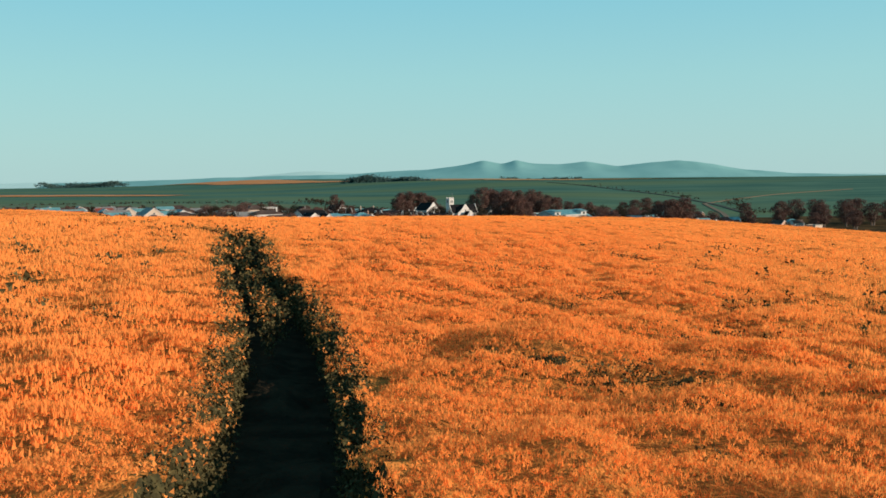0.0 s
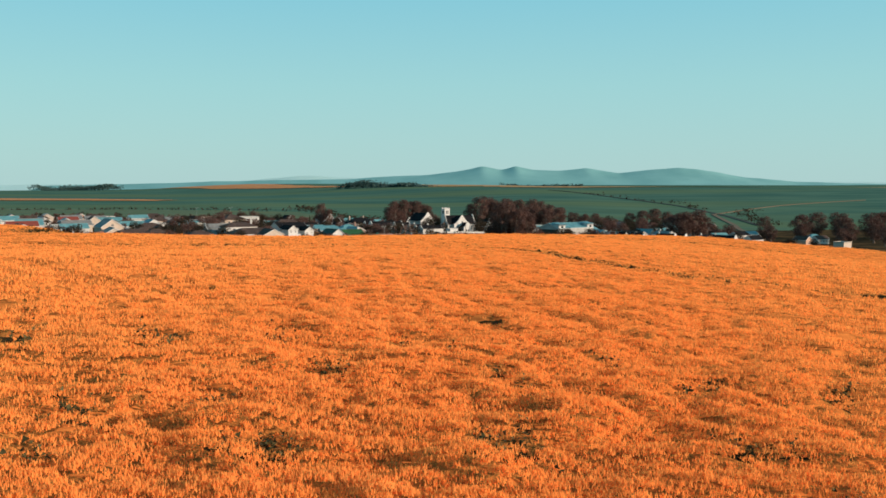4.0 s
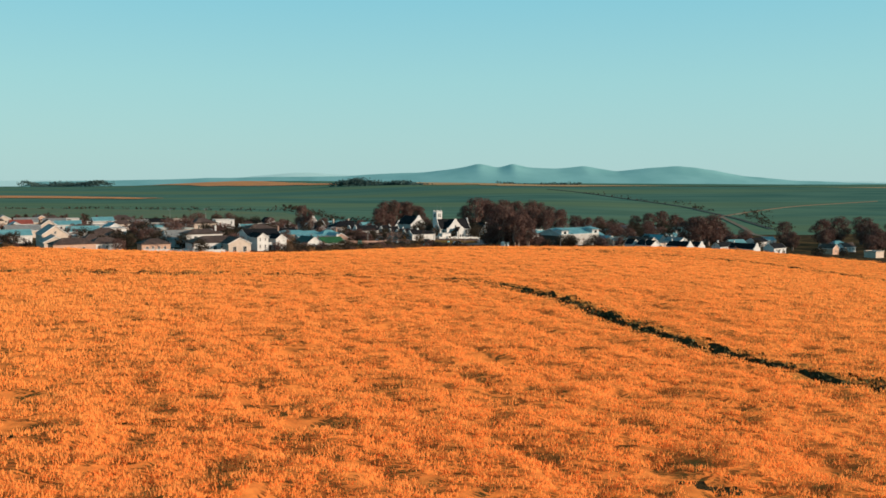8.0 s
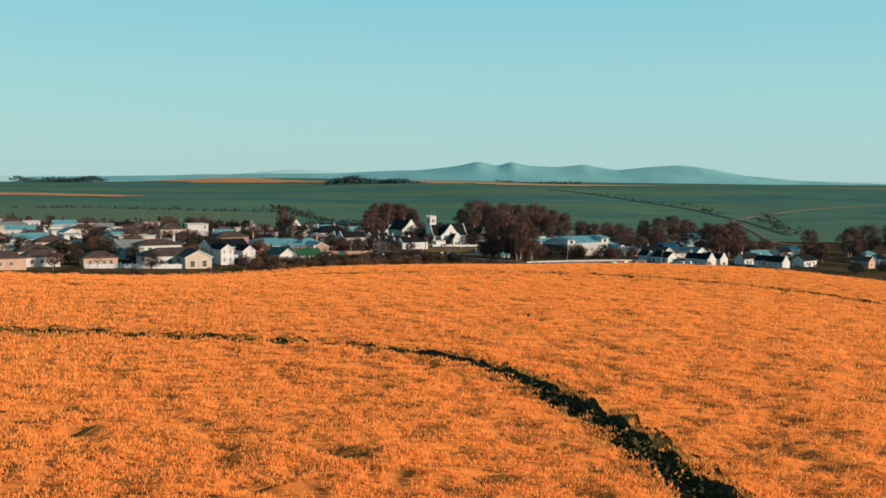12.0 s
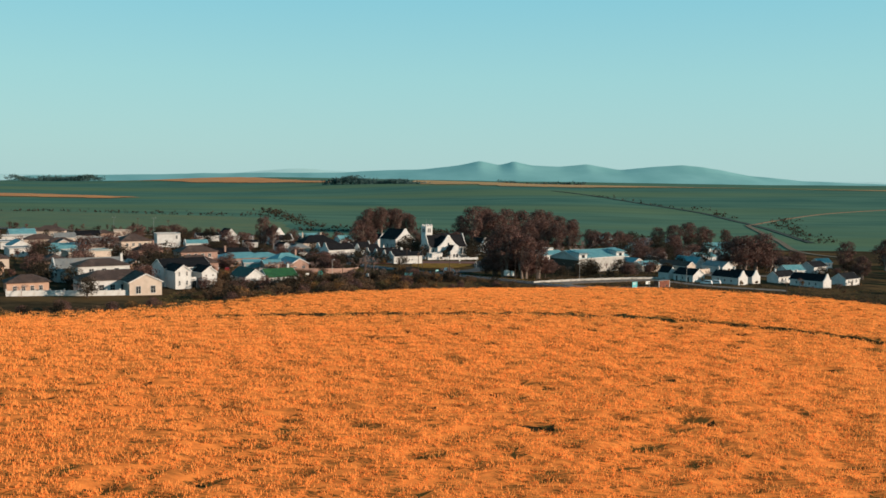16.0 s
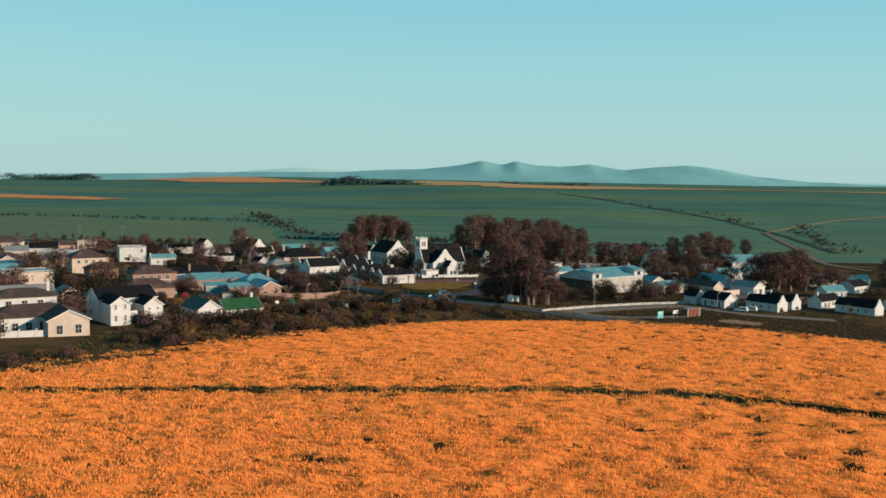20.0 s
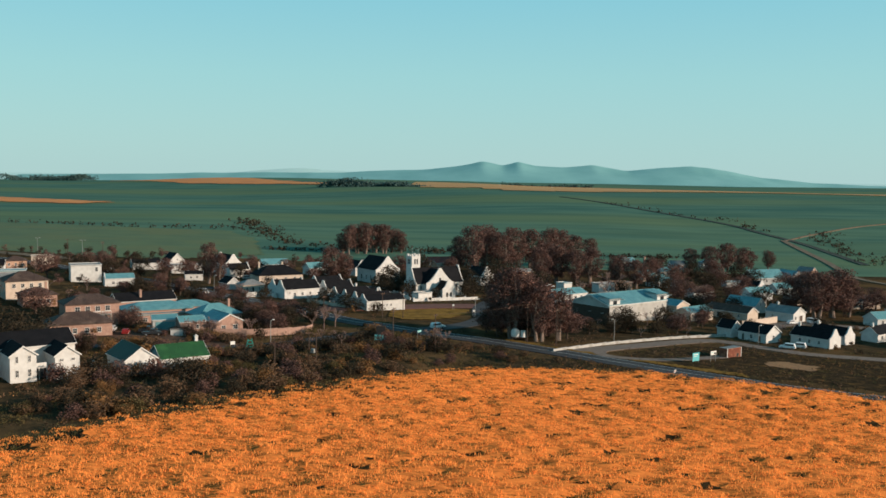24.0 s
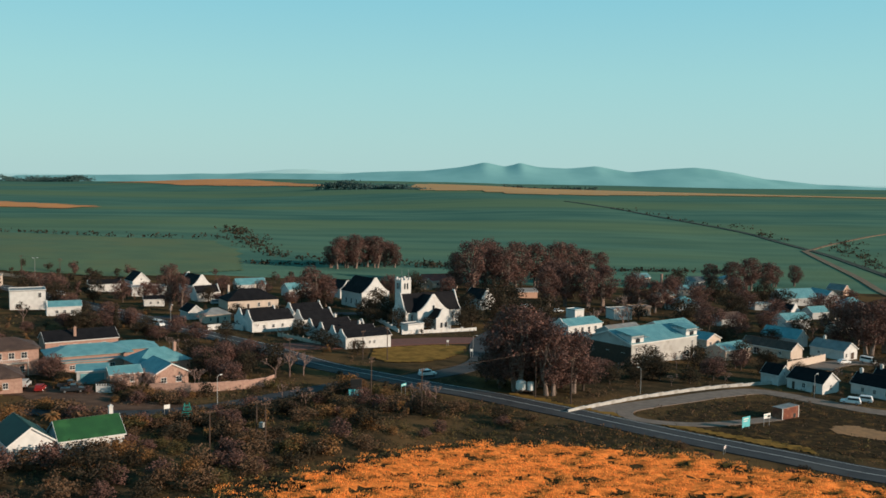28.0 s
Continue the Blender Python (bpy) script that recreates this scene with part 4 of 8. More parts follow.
def low_wall(name, label, points, h, t, material, post=0.0, every=3.0, category="wall", cap=None):
    """A free-standing wall along a line, in straight panels with posts between."""
    line = bend(points, every) * PLAN
    h, t = h * 1.3, t * 1.2
    ob = thing(name, label, category, pose(*line[0], ground_z(*line[0])))
    z00 = ground_z(*line[0])
    for a, b in zip(line[:-1], line[1:]):
        za, zb = ground_z(*a), ground_z(*b)
        d = b - a
        ln = np.linalg.norm(d)
        bm = boxes((0, ln, -t / 2, t / 2, -0.35, h))
        o = part("panel", bm, material, ob)
        o.matrix_local = pose(a[0] - line[0][0], a[1] - line[0][1], (za + zb) / 2 - z00, 0, 0, math.degrees(math.atan2(d[1], d[0])))
        if post:
            o = part("post", boxes((-post / 2, post / 2, -post / 2, post / 2, -0.35, h + 0.3), (-post / 2 - 0.05, post / 2 + 0.05, -post / 2 - 0.05, post / 2 + 0.05, h + 0.303, h + 0.4)), cap or material, ob)
            o.matrix_local = pose(a[0] - line[0][0], a[1] - line[0][1], za - z00, 0, 0, math.degrees(math.atan2(d[1], d[0])))
    return ob


low_wall("churchyard_wall", "low white churchyard wall with square posts", [(-6.5, 483), (-2, 469), (3.9, 452.0)], 0.8, 0.25, WHITE, 0.5)
low_wall("churchyard_wall", "low white churchyard wall with square posts", [(3.9, 452.0), (12, 457.3), (22, 463.5)], 0.8, 0.25, WHITE, 0.5, 4.0)
low_wall("long_wall", "long low white roadside wall, patchy and stained", [(31.8, 381.8), (39, 388.8), (46.9, 395.6), (60, 405.2), (74, 412.6)], 0.58, 0.24, WORNWHITE, 0.0, 4.0)
low_wall("panel_fence", "tan board fence between the white cottages", [(81.3, 428.5), (88, 435), (94.5, 441.6)], 1.6, 0.12, CREAM, 0.18, 2.2, "fence")
low_wall("garden_wall", "white garden wall sloping beside the double-storey house", [(-41.0, 349.0), (-38, 345.5), (-34.8, 342.0)], 1.3, 0.2, WHITE, 0.0, 3.0)
low_wall("brick_wall", "pale brick yard wall in evening light", [(-31, 383), (-25, 384.6), (-20, 387), (-15.2, 391.0), (-14.0, 395)], 1.5, 0.25, BRICK, 0.0, 3.0)
low_wall("yard_gate", "white slatted gate across the school yard", [(-38.4, 381.4), (-35.5, 382.0)], 1.1, 0.08, WHITE, 0.16, 0.35, "gate")
low_wall("yard_wall", "white yard wall of the cottage row", [(-38, 446), (-33, 449), (-29.5, 446)], 1.3, 0.22, WHITE, 0.0, 3.0)
low_wall("garden_fence", "weathered garden fence before the cottages", [(-22, 441.5), (-16, 436.5), (-10.5, 432)], 0.9, 0.1, CREAM, 0.14, 1.6, "fence")
low_wall("yard_wall", "white wall of the big house by the field", [(-72, 313.5), (-64, 317.5), (-58, 319.5), (-47, 326)], 1.1, 0.22, WHITE, 0.3, 2.5)

# ---- large white hall ----
hall = house("community_hall", "large white hall with pale blue iron roof", 54.0, 436.6, R, 21.5, 13.0, 4.5, 6.6, WORNWHITE, TEALTIN, wins=(("f", -9.2, 2.2, 0.6, 1.6), ("f", 9.2, 2.2, 0.6, 1.6), ("f", 6.6, 0.6, 0.7, 1.0), ("f", -3.0, 2.2, 0.6, 1.2), ("f", 7.8, 0.6, 0.7, 1.0), ("l", 0, 2.6, 0.8, 1.6), ("l", -4.2, 2.6, 0.8, 1.6)), over=0.1, category="hall")
hall.scale = (1.32,) * 3
for lx in (-8.6, 9.2):
    hold = new("dormer")
    hold.parent, hold.matrix_local = hall, pose(lx, -4.6, 4.2)
    hold.empty_display_size = 0.3
    part("wall", boxes((-1.9, 1.9, -1.6, 2.6, 0, 2.0)), WHITE, hold)
    part("roof", extrude(bmesh.new(), [(-1.9, 2.0), (2.8, 2.75), (2.8, 2.92), (-2.1, 2.15)], "x", -2.1, 2.1), TEALTIN, hold)
    for i in range(5):
        part("pergola_beam", boxes((-1.9 + i * 0.95 - 0.05, -1.9 + i * 0.95 + 0.05, -3.0, -1.6, 1.72, 1.85)), FRAME, hold)
    part("window", boxes((-0.6, 0.7, -1.66, -1.6, 0.4, 1.5)), DARKGLASS, hold)
# the left wall's shade, laid on as a thin dark sheet
part("side_shade_panel", boxes((-10.84, -10.755, -6.4, 6.4, 0.0, 4.0)), WOODDARK, hall, "dark panel standing in for shade on the side wall")

# ---- houses in the middle of the town ----
W1 = row("f", 3, 7.5, 0.9, 0.8, 1.0)
house("town_hall", "white gabled Cape hall with steep dark roof", -8.6, 500.6, R + 90, 10.5, 9.0, 4.4, 8.2, WHITE, SLATE, cape="l", wins=(("l", 0, 4.4, 0.8, 1.8), ("l", 0, 1.4, 0.8, 1.6), ("l", 2.6, 1.0, 0.8, 1.5)) + row("b", 3, 8, 1.0, 0.8, 1.8), category="hall", size=1.35)
house("cottage", "long white cottage with dark slate roof", -3.1, 434.0, 32, 11.2, 5.0, 2.65, 3.9, WHITE, SLATE, cape="l", wins=(("f", -1.6, 0.9, 1.1, 1.1), ("f", 0.2, 1.0, 0.6, 0.8), ("f", 1.4, 1.0, 0.6, 0.8), ("f", -3.8, 0.1, 0.9, 2.0, "d"), ("l", 0, 1.2, 0.7, 1.0)), group="white cottages", size=1.25)
house("cottage", "white gabled cottage in a tight row", -5.8, 438.2, 34, 12.2, 4.9, 2.9, 4.7, WHITE, SLATE, cape="l", wins=(("l", -1.0, 1.2, 0.7, 1.1), ("l", 1.0, 1.2, 0.7, 1.1), ("l", 0, 3.0, 0.4, 0.6)), chim=((2.5, 0.8),), group="white cottages", size=1.05)
house("cottage", "white gabled cottage in a tight row", -8.6, 442.3, 36, 12.8, 4.9, 2.9, 4.7, WHITE, SLATE, cape="lr", wins=(("l", -1.0, 1.2, 0.7, 1.1), ("l", 1.0, 1.2, 0.7, 1.1), ("l", 0, 3.0, 0.4, 0.6)), chim=(), group="white cottages", size=1.05)
house("cottage", "white gabled cottage in a tight row", -11.8, 447.0, 38, 12.5, 4.9, 2.9, 4.7, WHITE, SLATE, cape="l", wins=(("l", -1.0, 1.2, 0.7, 1.1), ("l", 1.0, 1.2, 0.7, 1.1), ("l", 0, 3.0, 0.4, 0.6)), chim=((2.5, 0.8),), group="white cottages", size=1.05)
house("cottage", "white cottage with sunlit long wall", -25.6, 450.2, R, 11, 5.2, 2.8, 4.9, WHITE, SLATE, cape="l", wins=W1, group="white cottages", size=1.25)
house("cottage", "white cottage half hidden behind its neighbour", -29.2, 455.0, R, 9.5, 5.2, 2.8, 4.7, WHITE, SLATE, cape="lr", group="white cottages", size=1.2)
house("homestead", "broad white house under a grey hipped roof", -37.4, 485.8, 30, 15.5, 9.5, 2.9, 6.0, CREAM, SLATE, "hip", wins=row("f", 4, 13, 0.9, 0.9, 1.4, 1), chim=((-5.5, 2.0), (2.2, 0.5)), size=1.2)
house("cottage", "white cottage with pale blue-grey roof", -20.5, 468.5, R, 9.5, 5.8, 2.9, 4.9, WHITE, SLATE, cape="lr", wins=row("f", 3, 8), group="white cottages", size=1.15)
house("cottage", "white cottage with stepped gable ends", -16.5, 456.5, R, 9.5, 5.5, 2.9, 4.9, WHITE, SLATE, cape="lr", wins=row("f", 3, 8), group="white cottages", size=1.15)
house("farmhouse", "white gabled house behind a spreading tree", -17.5, 520.5, R + 90, 10, 6.5, 3.4, 6.2, WHITE, SLATE, cape="l", wins=(("l", 0, 1.2, 0.9, 1.4),), size=1.1)
house("farmhouse", "low white house with pale blue iron roof", -30.0, 517.0, R, 10, 6.5, 3.2, 5.4, WHITE, TEALTIN, wins=row("f", 3, 8))
house("farmhouse", "plain house with red iron roof and peach gable", 11.0, 562.0, 20, 14, 7, 2.8, 5.0, CREAM, REDTIN, wins=row("f", 4, 11), size=1.2)
house("annex", "small peach gabled annex beside red roof", 6.5, 553.0, R + 90, 6, 5, 3.0, 5.2, PEACH, REDTIN, wins=(("l", 0, 1.0, 0.9, 1.2),))
house("parsonage", "small ornate white house with scrolled gable", 23.0, 507.0, R + 90, 8, 6.0, 3.6, 6.4, WHITE, SLATE, cape="l", wins=(("l", -1.7, 0.9, 0.8, 1.5), ("l", 1.7, 0.9, 0.8, 1.5), ("l", 0, 3.6, 0.8, 1.0)), size=1.2)
house("vestry", "low white flat-roofed room by the churchyard", 6.0, 456.8, R, 5.2, 3.2, 2.1, 2.2, WHITE, GREYTIN, "flat", over=0.1, category="outbuilding", size=1.2)
house("loft_house", "tall white gabled house with dark roof", -56.5, 506.0, R + 90, 11, 6.5, 4.4, 7.4, WHITE, SLATE, cape="lr", wins=(("l", -1.4, 3.2, 0.7, 1.0), ("l", 1.4, 1.0, 0.8, 1.3)), size=1.15)
house("loft_house", "tall white gabled house with veranda", -51.5, 497.5, R, 9, 5.5, 3.4, 5.6, WHITE, SLATE, cape="r", wins=row("f", 3, 7.5))
house("bungalow", "low white bungalow with flat grey roof", -68.5, 503.0, 20, 11, 6.0, 3.0, 3.1, WHITE, GREYTIN, "flat", wins=row("f", 4, 9, 0.9, 1.0, 1.0), over=0.2, size=1.15)
house("outbuilding", "small white outbuilding with two windows", -60.8, 482.5, 20, 7, 4.4, 2.5, 3.5, WHITE, SLATE, wins=row("f", 2, 5, 0.8, 0.8, 0.9), category="outbuilding")
house("farmhouse", "dark-roofed house with white gable window", -78.0, 522.5, R + 90, 9, 7, 3.0, 6.4, WHITE, SLATE, wins=(("l", 0, 3.2, 0.7, 0.9), ("l", -1.8, 0.8, 0.9, 1.2)))
house("shed", "long dark-roofed shed with white end wall", -83.0, 509.0, R + 90 - 100, 12, 5.5, 3.0, 4.4, WHITE, SLATE, category="shed")
house("farmhouse", "white house with pale iron roof", -45.0, 524.0, 25, 12, 7, 3.2, 5.4, WHITE, TEALTIN, wins=row("f", 4, 10))
house("cottage", "cream cottage with grey hipped roof", -39.5, 458.6, 30, 8.5, 6.5, 2.8, 4.6, CREAM, GREYTIN, "hip", wins=row("f", 3, 7, 0.9, 0.8, 1.1, 1), group="white cottages")
house("outhouse", "dark gabled outhouse beside the cream cottage", -46.0, 463.0, R + 90, 7, 5, 2.6, 4.6, GREYWALL, SLATE, category="outbuilding")
# ---- behind and beside the hall ----
house("shop_row", "white shop front with stepped parapet", 44.5, 464.5, R, 12.5, 6.5, 3.0, 4.3, WHITE, TEALTIN, cape="l", wins=row("f", 4, 10, 0.8, 1.0, 1.8), size=1.25)
house("workshop", "grey iron-roofed workshop behind the hall", 53.0, 455.5, R, 12, 7, 3.2, 4.8, GREYWALL, GREYTIN, wins=row("f", 2, 8), category="workshop", size=1.15)
house("workshop", "pale blue iron-roofed workshop", 66.5, 466.0, R, 13, 8, 3.2, 4.8, GREYWALL, TEALTIN, category="workshop", size=1.2)
house("water_house", "square pale flat-topped building among trees", 46.5, 482.5, R, 4.5, 4.5, 5.2, 5.3, WHITE, TEALTIN, "flat", over=0.1, category="building")
house("bungalow", "flat-roofed pinkish bungalow between trees", 68.0, 508.0, 15, 8, 5, 3.4, 3.5, PEACH, GREYTIN, "flat", over=0.2)
house("bungalow", "low brick bungalow deep among trees", 39.0, 541.0, 15, 9, 5, 2.8, 4.0, PEACH, GREYTIN)
# ---- right side of the town ----
house("cottage", "white cottage with brown roof and small gable", 88.5, 493.5, 25, 10, 6.0, 2.8, 4.8, WHITE, BROWNTILE, wins=row("f", 3, 8), group="outer cottages")
house("barn_house", "big blue-grey roof with white lit gable", 93.0, 463.2, R + 90, 13, 6.6, 2.8, 5.4, WHITE, TEALTIN, wins=(("l", 0, 2.7, 0.6, 1.0),))
house("barn_house", "long dark brown roof with cream gable end", 84.4, 446.8, R + 90, 17, 6.2, 2.7, 4.6, CREAM, BROWNTILE, wins=(("b", 3, 0.2, 2.0, 1.9), ("b", -1, 0.9, 0.9, 1.1), ("b", -5, 0.9, 0.9, 1.1)))
house("cottage", "grey-roofed house with cream front", 71.5, 455.0, R + 90, 9, 7, 2.8, 4.4, CREAM, TEALTIN, wins=(("l", -1.6, 0.9, 1.0, 1.1), ("l", 1.6, 0.9, 1.0, 1.1)), group="outer cottages")
house("cottage", "white house with grey roof and dark garage door", 98.0, 447.0, R + 90, 11, 7.6, 3.0, 5.0, WHITE, GREYTIN, wins=(("l", -1.0, 0.1, 1.9, 2.1, "d"), ("b", 2.6, 1.2, 0.8, 0.8), ("l", 2.4, 0.9, 0.9, 1.2)), chim=((3, 0),), group="outer cottages")
house("cottage", "white cottage with half-hipped slate roof", 78.6, 408.4, R + 90, 9.5, 7.4, 2.7, 5.0, WHITE, SLATE, wins=(("b", -2.6, 0.1, 0.9, 2.0, "d"), ("b", 0.2, 0.9, 0.9, 1.2), ("b", 3.0, 0.1, 0.9, 2.0, "d"), ("l", 0, 0.9, 0.9, 1.2)), group="outer cottages")
house("cottage", "white lean-to wing of a slate-roofed cottage", 73.6, 413.2, R + 90, 5.0, 5.0, 2.8, 4.9, WHITE, SLATE, wins=(("l", 0, 2.4, 0.6, 0.9),), group="outer cottages")
house("cottage", "white cottage with steep dark roof", 95.0, 411.0, R + 90, 11, 5.4, 2.7, 4.8, WHITE, SLATE, cape="l", wins=row("b", 3, 8, 0.9, 0.8, 1.1), chim=((4.4, 0),), group="outer cottages")
house("cottage", "white cottage with sunlit end gable", 89.0, 404.8, R + 90, 12, 5.8, 2.8, 5.0, WHITE, SLATE, cape="l", wins=row("b", 3, 9, 0.9, 0.8, 1.1), chim=((5, 0),), group="outer cottages")
house("cottage", "long white cottage with dark roof", 108.0, 416.5, R, 13, 5.2, 2.7, 4.7, WHITE, SLATE, wins=row("f", 4, 10), chim=((-5, 0),), group="outer cottages")
house("cottage", "white cottage with lit gable beside the lot", 112.0, 405.5, R + 90, 14, 5.6, 2.7, 5.0, WHITE, SLATE, cape="l", wins=row("b", 4, 11, 0.9, 0.8, 1.1), chim=((6, 0),), group="outer cottages")
house("cottage", "low dark-roofed house at the lane's end", 127.0, 417.0, R, 11, 6.0, 2.7, 4.8, WHITE, SLATE, wins=row("f", 3, 9), group="outer cottages")
house("cottage", "white house with pale blue roof among trees", 121.0, 444.0, 20, 10, 6.5, 2.8, 4.8, WHITE, TEALTIN, wins=row("f", 3, 8), group="outer cottages")
house("villa", "wide house with two pale blue gabled roofs", 129.0, 556.0, 20, 15, 8.5, 2.8, 5.8, GREYWALL, TEALTIN, wins=row("f", 4, 12), size=1.25)
house("villa", "gabled wing with pale blue iron roof", 140.5, 561.0, 20 + 90, 11, 7.5, 2.8, 5.8, GREYWALL, TEALTIN, wins=row("l", 2, 5), size=1.2)
house("farmhouse", "peach house with lit end gable by the track", 158.0, 590.0, R + 90, 9, 6, 3.2, 5.6, PEACH, GREYTIN, wins=(("l", 0, 1.0, 0.9, 1.2),))
house("farmhouse", "small hipped house with pale blue roof", 145.0, 549.0, 25, 10.5, 7.5, 2.8, 5.4, WHITE, TEALTIN, "hip", wins=row("f", 3, 8))
house("shed", "low shed with flat pale blue roof", 112.0, 536.0, 15, 10, 5, 2.6, 2.7, GREYWALL, TEALTIN, "flat", over=0.2, category="shed")
house("cottage", "dark-roofed house with white lit gable", 113.5, 521.0, R + 90, 10, 6, 2.9, 5.2, WHITE, SLATE, cape="l", group="outer cottages")
house("cottage", "house with blue-grey roof behind gardens", 122.0, 519.0, 25, 9, 6, 2.8, 4.8, GREYWALL, TEALTIN, group="outer cottages")
house("cottage", "low house with long dark roof", 118.0, 487.0, 20, 15, 7, 2.8, 4.6, CREAM, BROWNTILE, chim=((-5, 1), (-3, 1)), group="outer cottages")
for i, (hx, hy, hr, rf) in enumerate(((96, 570, 20, TEALTIN), (108, 600, 10, GREYTIN), (88, 604, 30, TEALTIN), (124, 612, 15, TEALTIN), (84, 548, 35, TEALTIN), (150, 492, 25, TEALTIN), (172, 470, 20, TEALTIN), (165, 445, 25, BROWNTILE))):
    house("far_cottage", "small pale cottage among the far trees", hx, hy, hr, 9, 6, 2.8, 4.8, WHITE if i % 2 else CREAM, rf, "hip" if i % 3 == 0 else "gable", wins=row("f", 3, 7), group="far cottages")

for x, y, rot, L, W, wl, rg, wm, rf, style, lb in ((72.9, 440.0, R, 11, 6.5, 2.7, 4.0, CREAM, TEALTIN, "gable", "low cream house with grey-blue roof beside the hall"), (107, 497, 25, 11, 6.5, 2.8, 4.6, WHITE, TEALTIN, "gable", "white house with blue-grey roof among garden trees"), (132, 484, 20, 16, 7.5, 2.9, 4.8, CREAM, BROWNTILE, "gable", "long house under a dark brown roof"),
                                               (84.8, 526, 25, 10, 8.5, 2.8, 5.2, WHITE, TEALTIN, "hip", "small house with pale blue hipped roof among trees"), (60.5, 497.5, 20, 7, 5.5, 3.4, 3.5, WHITE, GREYTIN, "flat", "small white flat-roofed building between gums"), (99, 476, R, 9, 6, 2.8, 4.6, WHITE, GREYTIN, "gable", "white cottage with grey roof behind the barn"), (136, 464, R, 11, 7, 2.8, 4.8, WHITE, SLATE, "gable", "white cottage with dark roof at the town's edge")):
    house("cottage", lb, x, y, rot, L, W, wl, rg, wm, rf, style, wins=row("f", 3, L - 3, 0.9, 0.8, 1.1), group="outer cottages", size=1.1)

# ---- left side of the town ----
house("double_storey", "white double-storey house with dark roof", -48.5, 345.5, R, 12, 8.0, 4.7, 6.6, WHITE, SLATE, wins=row("f", 3, 8, 0.8, 0.8, 1.2) + row("l", 2, 5, 3.2, 0.8, 1.1), size=1.22)
house("double_storey_wing", "white gabled wing with four sash windows", -47.6, 339.2, R + 90, 7.0, 4.0, 4.4, 5.8, WHITE, SLATE, wins=(("l", -0.95, 0.9, 0.6, 1.3), ("l", 0.95, 0.9, 0.6, 1.3), ("l", -0.95, 3.2, 0.5, 1.2), ("l", 0.95, 3.2, 0.5, 1.2)), size=1.2)
house("double_storey_wing", "white gabled wing beside the balcony", -43.0, 342.8, R + 90, 7.0, 3.9, 4.0, 5.4, WHITE, SLATE, wins=(("l", -0.9, 3.0, 0.7, 0.5), ("l", 0.9, 3.0, 0.7, 0.5), ("l", 0.9, 0.9, 0.6, 1.6), ("l", -1.0, 0.9, 0.4, 1.6)), size=1.2)
house("gabled_cottage", "white gabled house with dark green roof", -34.8, 348.6, R + 90, 9.5, 6.0, 2.8, 4.9, WHITE, mat("dark_green_iron_roof", (0.012, 0.045, 0.030), (0.010, 0.035, 0.024), 0.5, 0.6), wins=(("l", 0.9, 1.0, 1.1, 1.0),), size=1.12)
house("gabled_cottage", "white wing under a bright green iron roof", -28.6, 351.6, R - 4, 9.0, 7.0, 2.7, 4.7, WHITE, GREENTIN, wins=(("f", 1.6, 0.8, 0.9, 1.3), ("f", 3.2, 0.1, 1.2, 2.0, "d")), chim=((4.0, 2.0),), size=1.12)
house("brick_house", "gabled face-brick house with blue iron roof", -31.4, 391.0, R + 90, 10.5, 7.6, 3.0, 4.9, BRICK, TEALTIN, wins=(("l", -1.6, 0.9, 1.3, 1.2), ("l", 1.8, 0.9, 1.3, 1.2)), over=0.4)
house("brick_house", "face-brick house under a hipped blue roof", -34.6, 398.6, R, 12.5, 9.0, 3.1, 5.9, BRICK, TEALTIN, "hip", wins=row("f", 3, 9), chim=((3.6, -1.6),), over=0.4)
house("brick_house", "face-brick wing with blue iron roof", -36.6, 388.0, 30, 6.6, 5.6, 2.9, 4.0, BRICK, TEALTIN, wins=row("f", 2, 5))
garage = house("garage", "grey garage with pale blue roof and door", -42.0, 389.6, 20, 6.4, 7.0, 2.9, 3.7, GREYWALL, TEALTIN, category="garage")
part("garage_door", boxes(*((-2.4, 2.4, -3.60, -3.505, 0.05 + i * 0.58, 0.60 + i * 0.58) for i in range(4))), TEALTIN, garage, "pale blue sectional door")
house("school_hall", "long building with broad pale blue hipped roof", -47.8, 402.8, 30, 18.5, 10.0, 3.1, 5.0, BRICK, TEALTIN, "hip", wins=row("f", 6, 14, 0.9, 1.2, 1.1), over=0.5)
house("school_lean_to", "low flat lean-to with dull blue roof", -45.3, 398.0, 30, 13.5, 3.2, 2.3, 2.4, BRICK, TEALTIN, "flat", wins=row("f", 5, 11, 0.7, 1.2, 1.0), over=0.2)
house("school_wing", "brick wing with pale blue hipped roof", -42.6, 409.4, 26, 12.0, 7.5, 3.1, 4.7, BRICK, TEALTIN, "hip", wins=row("r", 2, 4), over=0.4)
house("brick_house", "long low brick house with dark slate roof", -54.8, 417.2, 34, 18.0, 8.0, 2.9, 5.0, BRICK, SLATE, wins=row("f", 4, 14, 0.9, 1.0, 1.1), chim=((-1.5, -2.4),))
house("double_storey", "double-storey brick house with balcony", -57.5, 392.5, 32, 12.0, 8.0, 5.0, 7.0, BRICK, BROWNTILE, "hip", wins=row("f", 4, 9, 3.3, 1.2, 1.3) + row("f", 3, 9, 0.7, 1.0, 1.2), over=0.5, size=1.15)
house("bungalow", "brick bungalow under a dark hipped roof", -54.5, 379.0, 30, 13.0, 8.0, 2.7, 5.0, BRICK, BROWNTILE, "hip", wins=row("f", 4, 10, 0.8, 1.0, 1.2), over=0.5, size=1.15)
